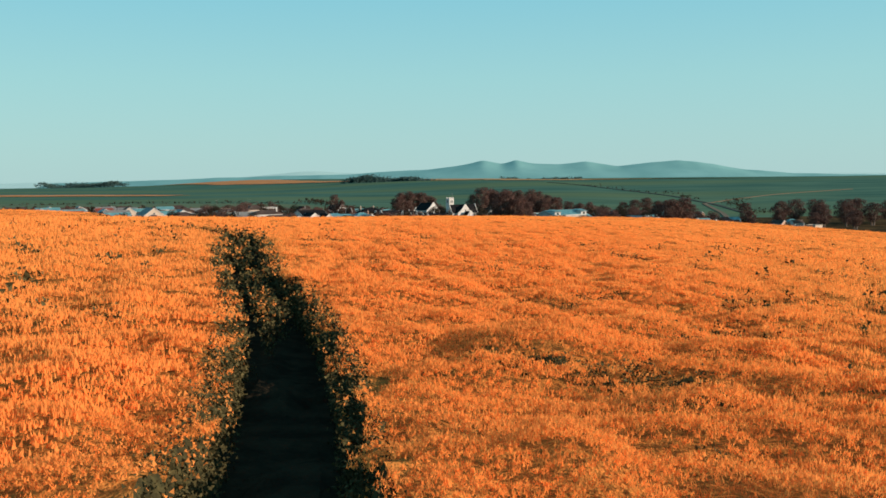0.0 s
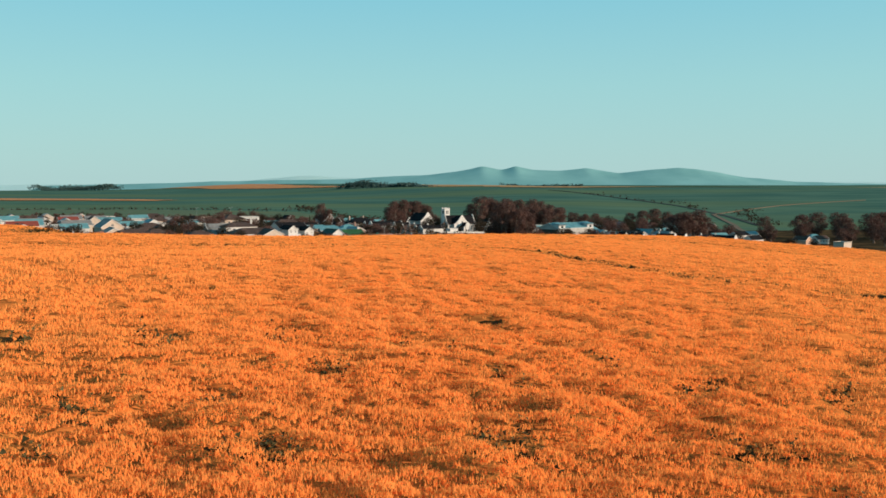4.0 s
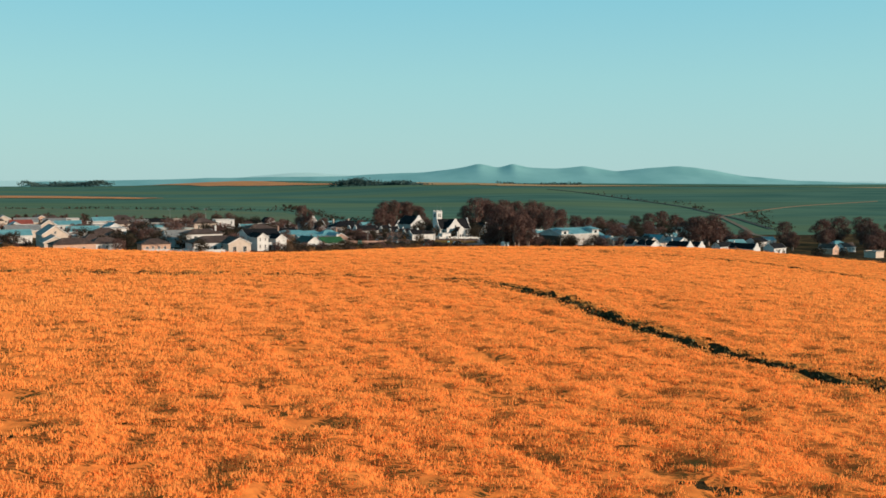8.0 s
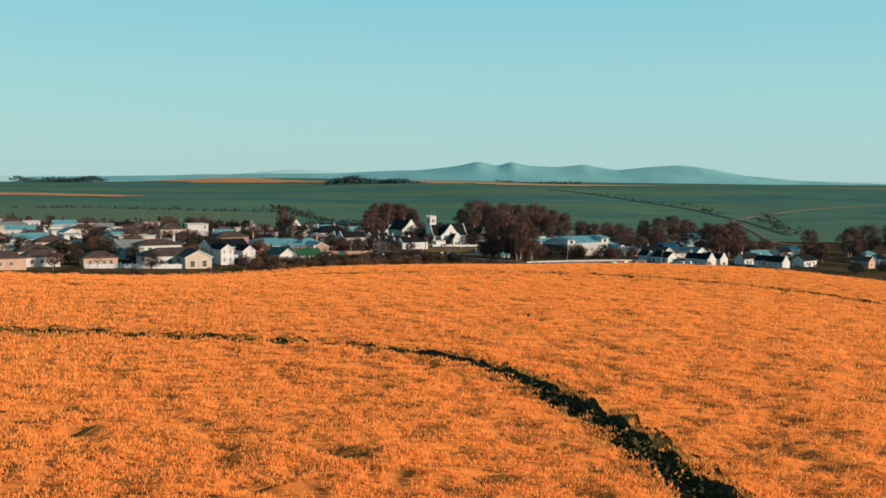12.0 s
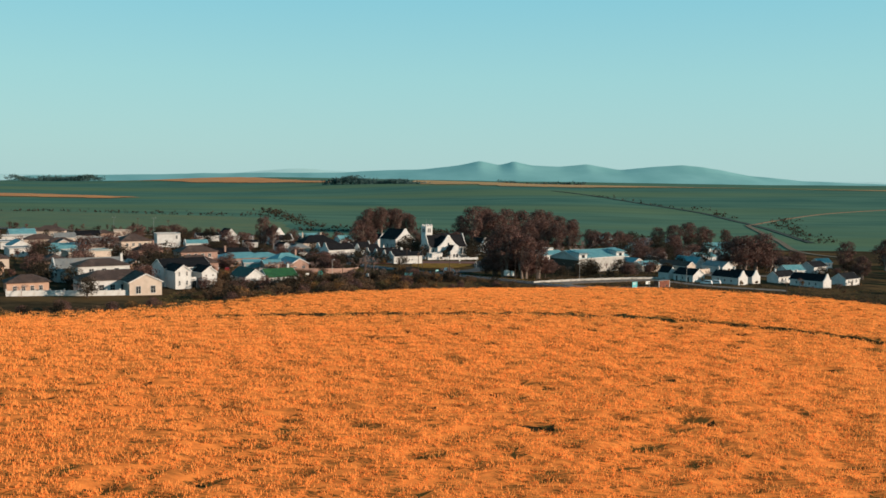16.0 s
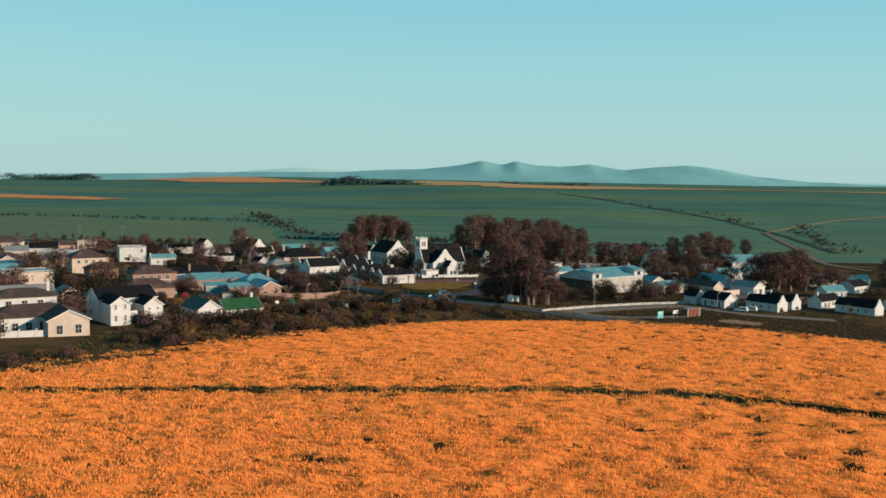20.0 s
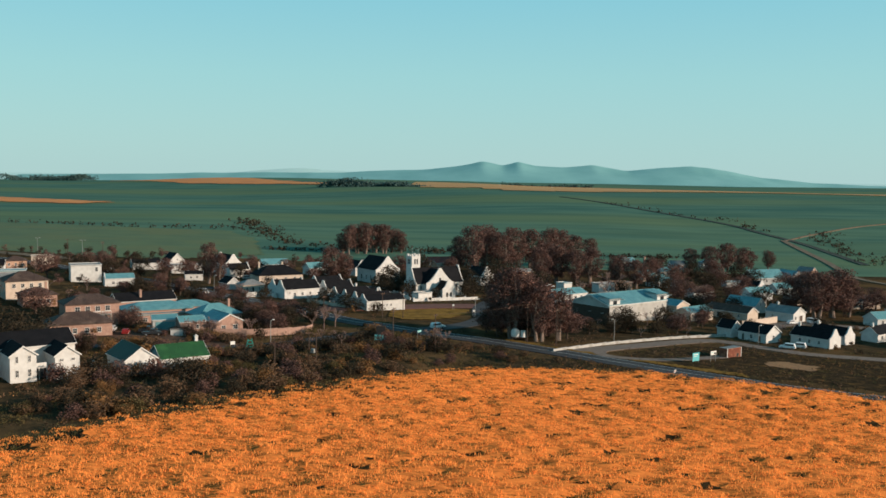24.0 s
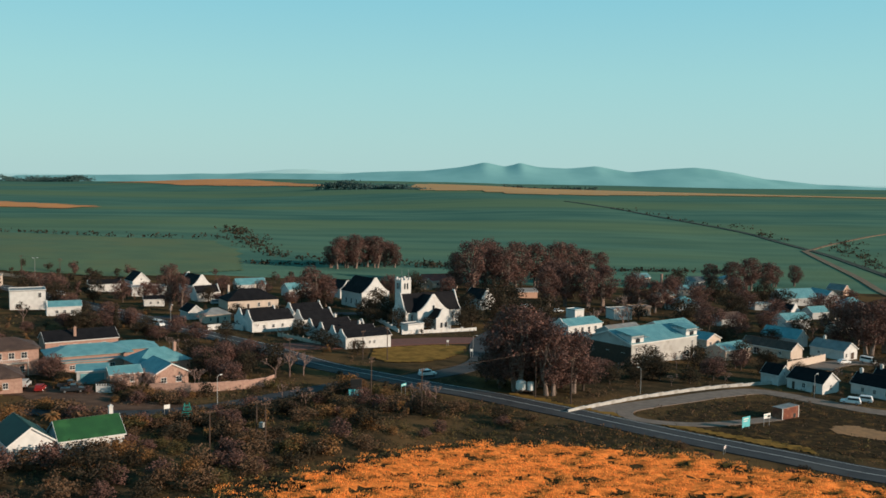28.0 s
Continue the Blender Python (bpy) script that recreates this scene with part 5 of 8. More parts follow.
house("bungalow", "brick house with brown hipped roof", -77.0, 414.5, 35, 8.5, 7.0, 3.0, 5.0, BRICK, BROWNTILE, "hip", wins=row("f", 3, 6, 0.9, 1.0, 1.2), chim=((2.5, 1.5),), over=0.5, size=1.15)
house("double_storey", "tall cream house with brown hipped roof", -85.0, 426.0, 35, 11.0, 9.0, 5.2, 7.6, CREAM, BROWNTILE, "hip", wins=row("f", 4, 9, 3.4, 1.0, 1.2) + row("f", 2, 5, 0.9, 1.0, 1.2), over=0.6, size=1.15)
house("modern_house", "white flat-roofed double-storey house", -86.5, 467.5, 26, 9.5, 7.5, 5.4, 5.5, WHITE, GREYTIN, "flat", wins=(("f", -2.6, 1.0, 1.4, 0.9), ("f", 3.2, 3.4, 0.9, 1.6)), over=0.15, size=1.15)
house("cottage", "pale blue cottage with rounded white gable", -74.5, 459.5, 26, 10, 5.5, 3.0, 4.4, WHITE, TEALTIN, cape="l", wins=row("f", 3, 7, 0.9, 1.0, 1.0))
house("modern_house", "cream box house with flat dark roof", -86.0, 391.0, R, 14, 8.0, 4.2, 4.3, CREAM, TEALTIN, "flat", wins=(("f", 1.0, 2.6, 1.2, 0.5), ("f", 4.6, 1.0, 0.8, 1.0)), over=0.4, size=1.1)
house("narrow_house", "narrow cream gabled house with ivy", -62.6, 356.0, R + 90, 7, 5.0, 4.2, 5.8, PEACH, GREYTIN, wins=(("l", 0, 2.8, 0.8, 1.0),))
house("big_house", "rambling cream house with brown tile roofs", -57.5, 328.6, R - 6, 14.5, 8.0, 2.8, 4.6, WHITE, BROWNTILE, "hip", wins=row("f", 6, 13, 0.5, 1.2, 1.6), over=0.5, size=1.32)
house("big_house", "gabled front room of the rambling house", -51.6, 327.0, R + 84, 8.5, 6.6, 2.8, 4.4, CREAM, BROWNTILE, wins=(("l", -1.5, 0.4, 1.2, 1.8), ("l", 1.5, 0.4, 1.2, 1.8)), over=0.4, size=1.32)
house("big_house", "upper storey of the rambling house", -63.5, 338.5, R - 6, 11, 6.5, 4.6, 6.0, WHITE, BROWNTILE, "hip", wins=row("f", 3, 8, 3.0, 1.2, 1.2), chim=((4.6, 0.5),), over=0.5, size=1.32)
house("grey_house", "long house with grey-green iron roof", -69.5, 347.5, R - 4, 16, 8.0, 3.0, 5.4, WHITE, GREYTIN, cape="l", wins=row("l", 2, 4), size=1.25)
house("corner_house", "peach house with brown hipped roof by the field", -72.0, 322.0, R - 8, 11, 8.0, 3.0, 5.0, PEACH, BROWNTILE, "hip", wins=row("f", 4, 9, 0.7, 1.0, 1.4), over=0.5, size=0.95)
house("outer_house", "broad house with grey-brown hipped roof", -139.0, 497.0, 15, 14, 9.0, 3.0, 5.6, CREAM, BROWNTILE, "hip", wins=row("f", 4, 11, 0.8, 1.1, 1.2), over=0.5, group="outer houses", size=1.08)
house("outer_house", "flat-roofed pinkish house on the edge", -116.0, 510.0, 20, 8.5, 6.0, 3.6, 3.7, CREAM, GREYTIN, "flat", over=0.2, group="outer houses", size=1.08)
house("outer_house", "flat-roofed white house with blue wing", -105.0, 460.0, 20, 13, 7.0, 3.4, 3.5, WHITE, TEALTIN, "flat", wins=row("f", 3, 10), over=0.3, group="outer houses", size=1.08)
house("outer_house", "cream gabled house with tiled roof", -106.0, 425.5, R + 80, 9, 7, 3.0, 5.0, CREAM, BROWNTILE, wins=row("l", 2, 5), group="outer houses", size=1.08)
house("outer_house", "low house with dark blue-grey roof", -97.0, 401.0, 30, 11, 7.0, 2.8, 4.6, WHITE, TEALTIN, wins=row("f", 3, 9), group="outer houses", size=1.08)
house("outer_house", "brown-roofed house above the town", -122.0, 447.0, 25, 12, 8, 2.9, 5.0, CREAM, BROWNTILE, "hip", wins=row("f", 3, 9), group="outer houses", size=1.08)
house("outer_house", "white-walled house with dark roof", -118.0, 478.0, 20, 11, 7, 2.9, 4.9, WHITE, SLATE, wins=row("f", 3, 9), group="outer houses", size=1.08)
house("outer_house", "cream house with brown roof on the slope", -101.0, 367.0, 30, 12, 8, 2.9, 5.0, CREAM, BROWNTILE, "hip", wins=row("f", 3, 9), group="outer houses", size=1.08)
house("outer_house", "white house with brown roof on the slope", -118.0, 395.0, 25, 12, 8, 2.9, 5.0, WHITE, BROWNTILE, "hip", wins=row("f", 3, 9), group="outer houses", size=1.08)
house("outer_house", "pale house with blue iron roof on the slope", -135.0, 425.0, 25, 12, 7, 2.9, 4.7, WHITE, TEALTIN, wins=row("f", 3, 9), group="outer houses", size=1.08)
house("outer_house", "cream house beside the far fields", -158.0, 468.0, 20, 12, 8, 2.9, 5.0, CREAM, BROWNTILE, "hip", wins=row("f", 3, 9), group="outer houses", size=1.08)
house("outer_house", "white house with low grey roof", -150.0, 450.0, 25, 11, 7, 2.9, 4.5, WHITE, GREYTIN, wins=row("f", 3, 9), group="outer houses", size=1.08)
# ---- outer left edge, seen over the crop ----
house("barn_house", "large pale gabled house at the field's edge", -101.0, 327.0, R + 84, 12, 8.0, 4.4, 7.2, CREAM, GREYTIN, wins=(("l", 0, 4.6, 0.9, 0.9), ("l", -2, 1.0, 1.0, 1.2)), size=1.15)
house("outer_house", "flat-roofed pale blue house by the field", -124.0, 354.0, 30, 14, 7, 3.4, 3.5, WHITE, TEALTIN, "flat", wins=row("f", 3, 10), over=0.3, group="outer houses", size=1.08)
house("outer_house", "brown-roofed house close to the field", -91.0, 332.0, R, 11, 7, 2.8, 4.8, CREAM, BROWNTILE, "hip", wins=row("f", 3, 9), over=0.4, group="outer houses", size=1.08)
house("outer_house", "white-walled house with brown roof by the crop", -83.0, 315.5, R, 10, 7, 2.8, 4.8, WHITE, BROWNTILE, "hip", wins=row("f", 3, 8), over=0.4, group="outer houses", size=1.08)
house("outer_house", "long house with blue iron roof", -111.0, 376.0, 28, 13, 7, 2.9, 4.9, WHITE, TEALTIN, wins=row("f", 4, 10), group="outer houses", size=1.08)
house("outer_house", "gabled cream house on the upper slope", -137.0, 412.0, R + 80, 10, 7, 3.2, 5.6, CREAM, BROWNTILE, wins=row("l", 2, 4), group="outer houses", size=1.08)
house("outer_house", "house with broad brown roof on the slope", -110.0, 434.0, 25, 11, 8, 2.9, 5.0, PEACH, BROWNTILE, "hip", wins=row("f", 3, 9), group="outer houses", size=1.08)
house("outer_house", "white cottage on the far upper slope", -150.0, 385.0, 25, 11, 7, 2.9, 4.7, WHITE, GREYTIN, wins=row("f", 3, 9), group="outer houses", size=1.08)
house("outer_house", "brown-roofed house on the far upper slope", -172.0, 430.0, 25, 12, 7, 2.9, 4.7, CREAM, BROWNTILE, wins=row("f", 3, 9), group="outer houses", size=1.08)
house("outer_house", "pinkish house beside the lower lot", 148.0, 420.0, R + 90, 8, 6, 3.2, 5.2, PEACH, BROWNTILE, wins=(("l", 0, 1.0, 0.9, 1.2),), group="outer houses")
house("outer_house", "pale low house beside the lower lot", 158.0, 405.0, R, 8, 6, 3.0, 3.1, CREAM, GREYTIN, "flat", over=0.2, group="outer houses")
# the close-set houses of the outer streets
ro = random.Random(5)
OUTER_LOOK = ((CREAM, BROWNTILE, "hip", "cream house under a brown hipped roof in a close street"), (WHITE, TEALTIN, "gable", "white house with pale blue iron roof in a close street"), (PEACH, BROWNTILE, "hip", "peach house under a brown hipped roof in a close street"), (WHITE, GREYTIN, "flat", "white flat-roofed house in a close street"), (CREAM, GREYTIN, "gable", "cream gabled house with grey iron roof in a close street"), (PEACH, REDTIN, "gable", "peach house with dull red iron roof"))
for row_ in range(15):
    for col in range(15):
        u, v = col * 14.5 + ro.uniform(-2.5, 2.5), row_ * 14.5 + ro.uniform(-2, 2)
        hx, hy = -92 - 0.86 * u - 0.35 * v + 40, 322 - 0.40 * u + 0.92 * v
        look_ = OUTER_LOOK[ro.randrange(6)]
        turn, long_ = ro.choice((28, 34, 118, 124)), ro.uniform(8.5, 13)
        if hx > -84 or hx < -260 or hy < float(crop_edge(hx)) + 20 or hy > 545 - 0.10 * (hx + 90) or any((hx - q[0]) ** 2 + (hy - q[1]) ** 2 < 11.0 ** 2 for q in HOUSES):
            continue
        house("outer_house", look_[3], hx, hy, turn, long_, 7.2, 3.0, 3.1 if look_[2] == "flat" else 4.9, look_[0], look_[1], look_[2], wins=row("f", 3, 8) + row("l", 2, 4), over=0.4, group="outer houses", size=1.0 + 0.15 * ro.random())


# ---- trees and shrubs ----
def leaf_mat(name, a, b, through_=0.22):
    m = mat(name, a, b, 0.5, 0.85, per=0.35, spec=0.1)
    see_through(m, a, through_)
    return m


GUMLEAF = leaf_mat("gum_foliage", (0.155, 0.082, 0.066), (0.074, 0.043, 0.037), 0.11)
DARKLEAF = leaf_mat("dark_foliage", (0.058, 0.043, 0.027), (0.030, 0.024, 0.016))
SHRUBLEAF = leaf_mat("shrub_foliage", (0.160, 0.092, 0.052), (0.078, 0.048, 0.030), 0.12)
OCHRELEAF = leaf_mat("ochre_foliage", (0.26, 0.132, 0.052), (0.15, 0.078, 0.034))
OLIVELEAF = leaf_mat("olive_foliage", (0.128, 0.095, 0.038), (0.070, 0.054, 0.024))
TWIG = mat("bare_twigs", (0.27, 0.170, 0.140), (0.18, 0.115, 0.095), 2.0, 0.9)
BARK = mat("bark", (0.090, 0.062, 0.046), (0.055, 0.040, 0.030), 2.5, 0.95, 0.02)
PALEBARK = mat("pale_gum_bark", (0.24, 0.175, 0.14), (0.14, 0.10, 0.08), 1.5, 0.85, 0.02)


def leaf_cloud(name, seed, lobes, n, leaf, material, tone=None):
    """A crown: leaves on and in the shells of many lobes (x, y, z, radius, flatness)."""
    r = np.random.RandomState(seed)
    lb = np.array(lobes, float)
    w = lb[:, 3] ** 2
    k = r.choice(len(lb), n, p=w / w.sum())
    d = r.normal(0, 1, (n, 3))
    d /= np.linalg.norm(d, axis=1)[:, None]
    rad = lb[k, 3] * r.uniform(0.55, 1.08, n) * (1 + 0.18 * np.sin(5 * d[:, 0] + k) * np.cos(4 * d[:, 1] + 2 * k))
    c = lb[k, :3] + d * rad[:, None] * np.stack([np.ones(n), np.ones(n), lb[k, 4]], -1)
    a = np.cross(d + 0.6 * r.normal(0, 1, (n, 3)), r.normal(0, 1, (n, 3)))
    a /= np.linalg.norm(a, axis=1)[:, None]
    b = np.cross(a, d + 0.5 * r.normal(0, 1, (n, 3)))
    b /= np.linalg.norm(b, axis=1)[:, None]
    s = leaf * r.uniform(0.6, 1.3, n)
    a, b = a * s[:, None], b * (0.7 * s)[:, None]
    v = np.stack([c + 1.25 * a, c - 0.8 * a + 1.25 * b, c - 0.8 * a - 1.25 * b], 1).reshape(-1, 3)
    me = bpy.data.meshes.new(name)
    me.vertices.add(3 * n)
    me.vertices.foreach_set("co", v.astype(np.float32).ravel())
    me.loops.add(3 * n)
    me.loops.foreach_set("vertex_index", np.arange(3 * n, dtype=np.int32))
    me.polygons.add(n)
    me.polygons.foreach_set("loop_start", np.arange(0, 3 * n, 3, dtype=np.int32))
    me.materials.append(material)
    me.update(calc_edges=True)
    return me


def trunk_mesh(name, seed, lobes, h0, r0, material, stems=1):
    """A tapered trunk that forks into a limb for each of the larger lobes."""
    r = random.Random(seed)
    bm = bmesh.new()
    for s in range(stems):
        fx, fy = (r.uniform(-0.5, 0.5), r.uniform(-0.5, 0.5)) if stems > 1 else (0, 0)
        fork = Vector((fx * 2.2, fy * 2.2, h0 * r.uniform(0.85, 1.1)))
        mid = Vector((fx * 1.5 + r.uniform(-0.15, 0.15), fy * 1.5, h0 * 0.5))
        limb(bm, (fx, fy, -0.3), mid, r0, r0 * 0.8, 7)
        limb(bm, mid, fork, r0 * 0.8, r0 * 0.62, 7)
        for i, q in enumerate(lobes):
            if i % stems == s:
                end = Vector(q[:3])
                k = fork.lerp(end, 0.55) + Vector((r.uniform(-0.3, 0.3), r.uniform(-0.3, 0.3), 0.1))
                limb(bm, fork, k, r0 * 0.42, r0 * 0.26, 5)
                limb(bm, k, end, r0 * 0.26, r0 * 0.08, 5)
    me = bpy.data.meshes.new(name)
    bm.to_mesh(me)
    bm.free()
    me.materials.append(material)
    return me


def lobes_in(seed, n, w, lo, hi, r0, r1, flat=0.8, lean=0.0, peak=0.6):
    """Lobes spread through an uneven envelope between the heights lo and hi."""
    r = random.Random(seed)
    out = []
    for i in range(n):
        t = (i + r.random()) / n
        z = lo + (hi - lo) * t
        wide = w * (0.35 + 0.65 * math.sin(math.pi * min(1, max(0.06, t / peak * 0.5 if t < peak else 0.5 + 0.5 * (t - peak) / (1 - peak)))))
        a = i * 2.4 + r.uniform(-0.5, 0.5)
        q = wide * math.sqrt(r.uniform(0.15, 1))
        out.append((q * math.cos(a) + lean * t, q * math.sin(a), z, r.uniform(r0, r1), flat))
    return out


def bare_mesh(name, seed, h, spread_, depth=5):
    """A leafless tree: limbs that fork again and again into twigs."""
    r = random.Random(seed)
    bm = bmesh.new()

    def grow(p, d, ln, rad, k):
        q = p + d * ln
        limb(bm, p, q, rad, rad * 0.65, 4 if k < depth - 1 else 5)
        if k > 0:
            for _ in range(3 if k > 1 else 4):
                e = (d + Vector((r.gauss(0, spread_), r.gauss(0, spread_), r.gauss(0.12, 0.25)))).normalized()
                grow(q if r.random() < 0.7 else p.lerp(q, 0.7), e, ln * r.uniform(0.55, 0.8), max(rad * 0.55, 0.026), k - 1)

    grow(Vector((0, 0, -0.2)), Vector((0, 0, 1)), h * 0.3, h * 0.018, depth - 1)
    me = bpy.data.meshes.new(name)
    bm.to_mesh(me)
    bm.free()
    me.materials.append(TWIG)
    return me


def variants(kind):
    out = []
    for v in range(3):
        if kind == "gum":
            lb = lobes_in(50 + v, 26, 3.4, 2.6, 13.2, 1.0, 2.0, 0.8)
            out.append((trunk_mesh("trunk", v, lb, 4.2, 0.42, PALEBARK, 2), leaf_cloud("crown", 60 + v, lb, 5200, 0.17, GUMLEAF)))
        elif kind == "round":
            lb = lobes_in(70 + v, 14, 2.8, 2.0, 7.0, 1.1, 1.8, 0.85, peak=0.5)
            out.append((trunk_mesh("trunk", 10 + v, lb, 1.8, 0.28, BARK), leaf_cloud("crown", 80 + v, lb, 2300, 0.155, (GUMLEAF, DARKLEAF, GUMLEAF)[v])))
        elif kind == "dark":
            lb = lobes_in(90 + v, 12, 2.3, 1.2, 5.0, 0.9, 1.5, 0.85, peak=0.45)
            out.append((trunk_mesh("trunk", 20 + v, lb, 1.3, 0.22, BARK), leaf_cloud("crown", 95 + v, lb, 1500, 0.145, DARKLEAF)))
    return out


TREES = {k: variants(k) for k in ("gum", "round", "dark")}
BARES = [bare_mesh("branches", 5 + v, 5.0, 0.38) for v in range(3)]
TREE_LABEL = {"gum": "tall gum tree with pale stems and reddish-brown crown", "round": "leafy tree with dense brown-green crown", "dark": "low dark evergreen tree with dense crown"}
nth = [0]


def tree(kind, x, y, h, w=1.0, label="", z=None):
    """A tree of a height, as a trunk and a crown; w widens it."""
    nth[0] += 1
    x, y, h = x * PLAN, y * PLAN, h * PLAN
    full = {"gum": 15.0, "round": 8.6, "dark": 6.3}[kind]
    tr, cr = TREES[kind][nth[0] % 3]
    ob = thing("tree", label or TREE_LABEL[kind], "tree", pose(x, y, ground_z(x, y) if z is None else z, 0, 0, (nth[0] * 67) % 360), kind + " trees")
    s = h / full
    for nm, me in (("trunk", tr), ("crown", cr)):
        o = new(nm, me)
        o.parent = ob
        o.scale = (s * w, s * w, s)
    return ob


def bare_tree(x, y, h, w=1.0):
    nth[0] += 1
    x, y, h = x * PLAN, y * PLAN, h * PLAN
    ob = new("bare_tree", BARES[nth[0] % 3])
    ob.matrix_world = pose(x, y, ground_z(x, y), 0, 0, (nth[0] * 83) % 360)
    ob.scale = (h / 5.5 * w, h / 5.5 * w, h / 5.5)
    tagged(ob, "leafless winter tree with fine pinkish-grey twigs", "tree", "bare trees")


SHRUBS = []
for v, (n, wd, lo, hi, r0, r1, cnt, lf, mt) in enumerate(((7, 0.9, 0.4, 1.5, 0.4, 0.75, 760, 0.078, SHRUBLEAF), (9, 1.1, 0.4, 1.3, 0.4, 0.7, 820, 0.078, SHRUBLEAF), (6, 0.8, 0.4, 1.7, 0.4, 0.7, 760, 0.078, DARKLEAF), (7, 1.0, 0.35, 1.4, 0.4, 0.75, 760, 0.078, OCHRELEAF), (8, 1.1, 0.35, 1.2, 0.4, 0.65, 760, 0.078, OLIVELEAF), (7, 0.9, 0.4, 1.5, 0.35, 0.7, 760, 0.078, GUMLEAF))):
    SHRUBS.append(leaf_cloud("shrub", 120 + v, lobes_in(130 + v, n, wd, lo, hi, r0, r1, 0.9, peak=0.4), cnt, lf, mt))
SHRUB_LABEL = ("brown-green rounded shrub", "spreading brown-green shrub", "dark dense evergreen shrub", "ochre autumn-coloured shrub", "olive-green low shrub", "reddish-brown shrub")


def shrub(v, x, y, h, w=1.0):
    nth[0] += 1
    x, y, h = x * PLAN, y * PLAN, h * 1.25
    ob = new("shrub", SHRUBS[v])
    ob.matrix_world = pose(x, y, ground_z(x, y) - 0.1, 0, 0, (nth[0] * 71) % 360)
    s = h / 2.1
    ob.scale = (s * w, s * w, s)
    tagged(ob, SHRUB_LABEL[v] + " on rough ground", "shrub", "shrubs")


def open_ground(x, y, pad=1.0, road=0.6):
    """Whether a place is clear of houses and roads."""
    for hx, hy, rot, L, W in HOUSES:
        dx, dy = x - hx, y - hy
        if dx * dx + dy * dy < 200:
            c, s = math.cos(radians(rot)), math.sin(radians(rot))
            if abs(dx * c + dy * s) < L / 2 + pad and abs(dy * c - dx * s) < W / 2 + pad:
                return False
    for line, half in ROAD_LINES:
        if np.min((line[:, 0] - x) ** 2 + (line[:, 1] - y) ** 2) < (half + road + pad * 0.5) ** 2:
            return False
    return True


# the big gum clump by the road, and the groves behind the church
for x, y, h, w in ((25.5, 396, 15.5, 1.25), (30.5, 393.5, 12.5, 1.2), (34.5, 396.5, 11.0, 1.25), (23, 401, 12, 1.2), (29, 400, 13.5, 1.2)):
    tree("gum", x, y, h, w, "large gum tree with reddish-brown crown beside the road")
for x, y, h, w in ((22.5, 397.5, 6.5, 1.3), (27.5, 398.0, 7.0, 1.3), (33.0, 399.5, 6.0, 1.3), (36.5, 398.5, 6.5, 1.2), (20.5, 402.5, 5.5, 1.3), (26.0, 403.0, 7.0, 1.3), (31.5, 395.0, 4.5, 1.3)):
    tree("round", x, y, h, w, "dense reddish tree under the roadside gums")
for x, y, h, w in ((22, 548, 20, 1.1), (27, 556, 18, 1.1), (33, 552, 17, 1.1), (38, 566, 19, 1.2), (45, 572, 18, 1.2), (52, 578, 18.5, 1.2), (58, 586, 17.5, 1.2), (64, 590, 15, 1.2), (30, 572, 19, 1.1), (17, 552, 15, 1.0), (72, 600, 13, 1.2)):
    tree("gum", x, y, 0.93 * h, w, "tall gum tree in the grove behind the church")
for x, y, h, w in ((-28, 606, 14.5, 1.2), (-22, 611, 15.5, 1.2), (-14, 616, 14.5, 1.25), (-7, 620, 11.5, 1.2), (-25, 612, 13, 1.4), (-18, 618, 14, 1.4), (-11, 622, 12, 1.5), (-31, 609, 10, 1.4)):
    tree("gum", x, y, 0.93 * h, w, "gum tree in a small grove at the hill's foot")
for x, y, h, w in ((43, 515, 13, 1.15), (49, 520, 14, 1.2), (55, 518, 12.5, 1.2), (61, 526, 13, 1.2), (47, 532, 14, 1.2), (68, 517, 11, 1.3), (74, 515, 10, 1.3), (80, 524, 10.5, 1.2)):
    tree("gum", x, y, h, w)
tree("gum", -54.6, 474.8, 12.5, 0.85, "solitary gum tree with rounded crown")
tree("gum", -50.8, 472.5, 9.5, 0.8, "solitary gum tree with rounded crown")
for x, y, h, w in ((-22.0, 494, 11.5, 1.3), (-18.5, 496, 9.5, 1.2)):
    tree("gum", x, y, h, w, "spreading tree with reddish crown behind cottages")
for x, y, h, w in ((108, 452, 13, 1.5), (114, 456, 14, 1.6), (104, 459, 11, 1.4), (119, 460, 11, 1.4), (111, 466, 12, 1.4)):
    tree("gum", x, y, h, w, "wide spreading tree with brown crown and pale limbs")
for x, y, h, w in ((118, 586, 12, 1.4), (126, 592, 13, 1.4), (134, 598, 11, 1.4), (112, 594, 10, 1.3), (140, 606, 9, 1.4), (150, 612, 9, 1.3)):
    tree("gum", x, y, h, w, "brown-crowned tree beside the hill track")
for x, y, h, w in ((148, 466, 12, 1.0), (172, 486, 13, 1.5), (182, 492, 14, 1.5), (196, 500, 14, 1.5), (160, 452, 9, 1.3), (186, 470, 12, 1.4), (205, 485, 14, 1.5), (215, 495, 14, 1.5), (176, 440, 10, 1.4), (192, 452, 12, 1.4), (142, 440, 8, 1.3), (225, 480, 14, 1.5), (235, 492, 13, 1.6), (210, 465, 12, 1.5), (246, 500, 14, 1.6), (166, 425, 8, 1.4), (180, 415, 9, 1.5)):
    tree("gum", x, y, h, w, "dark tree at the edge of town")
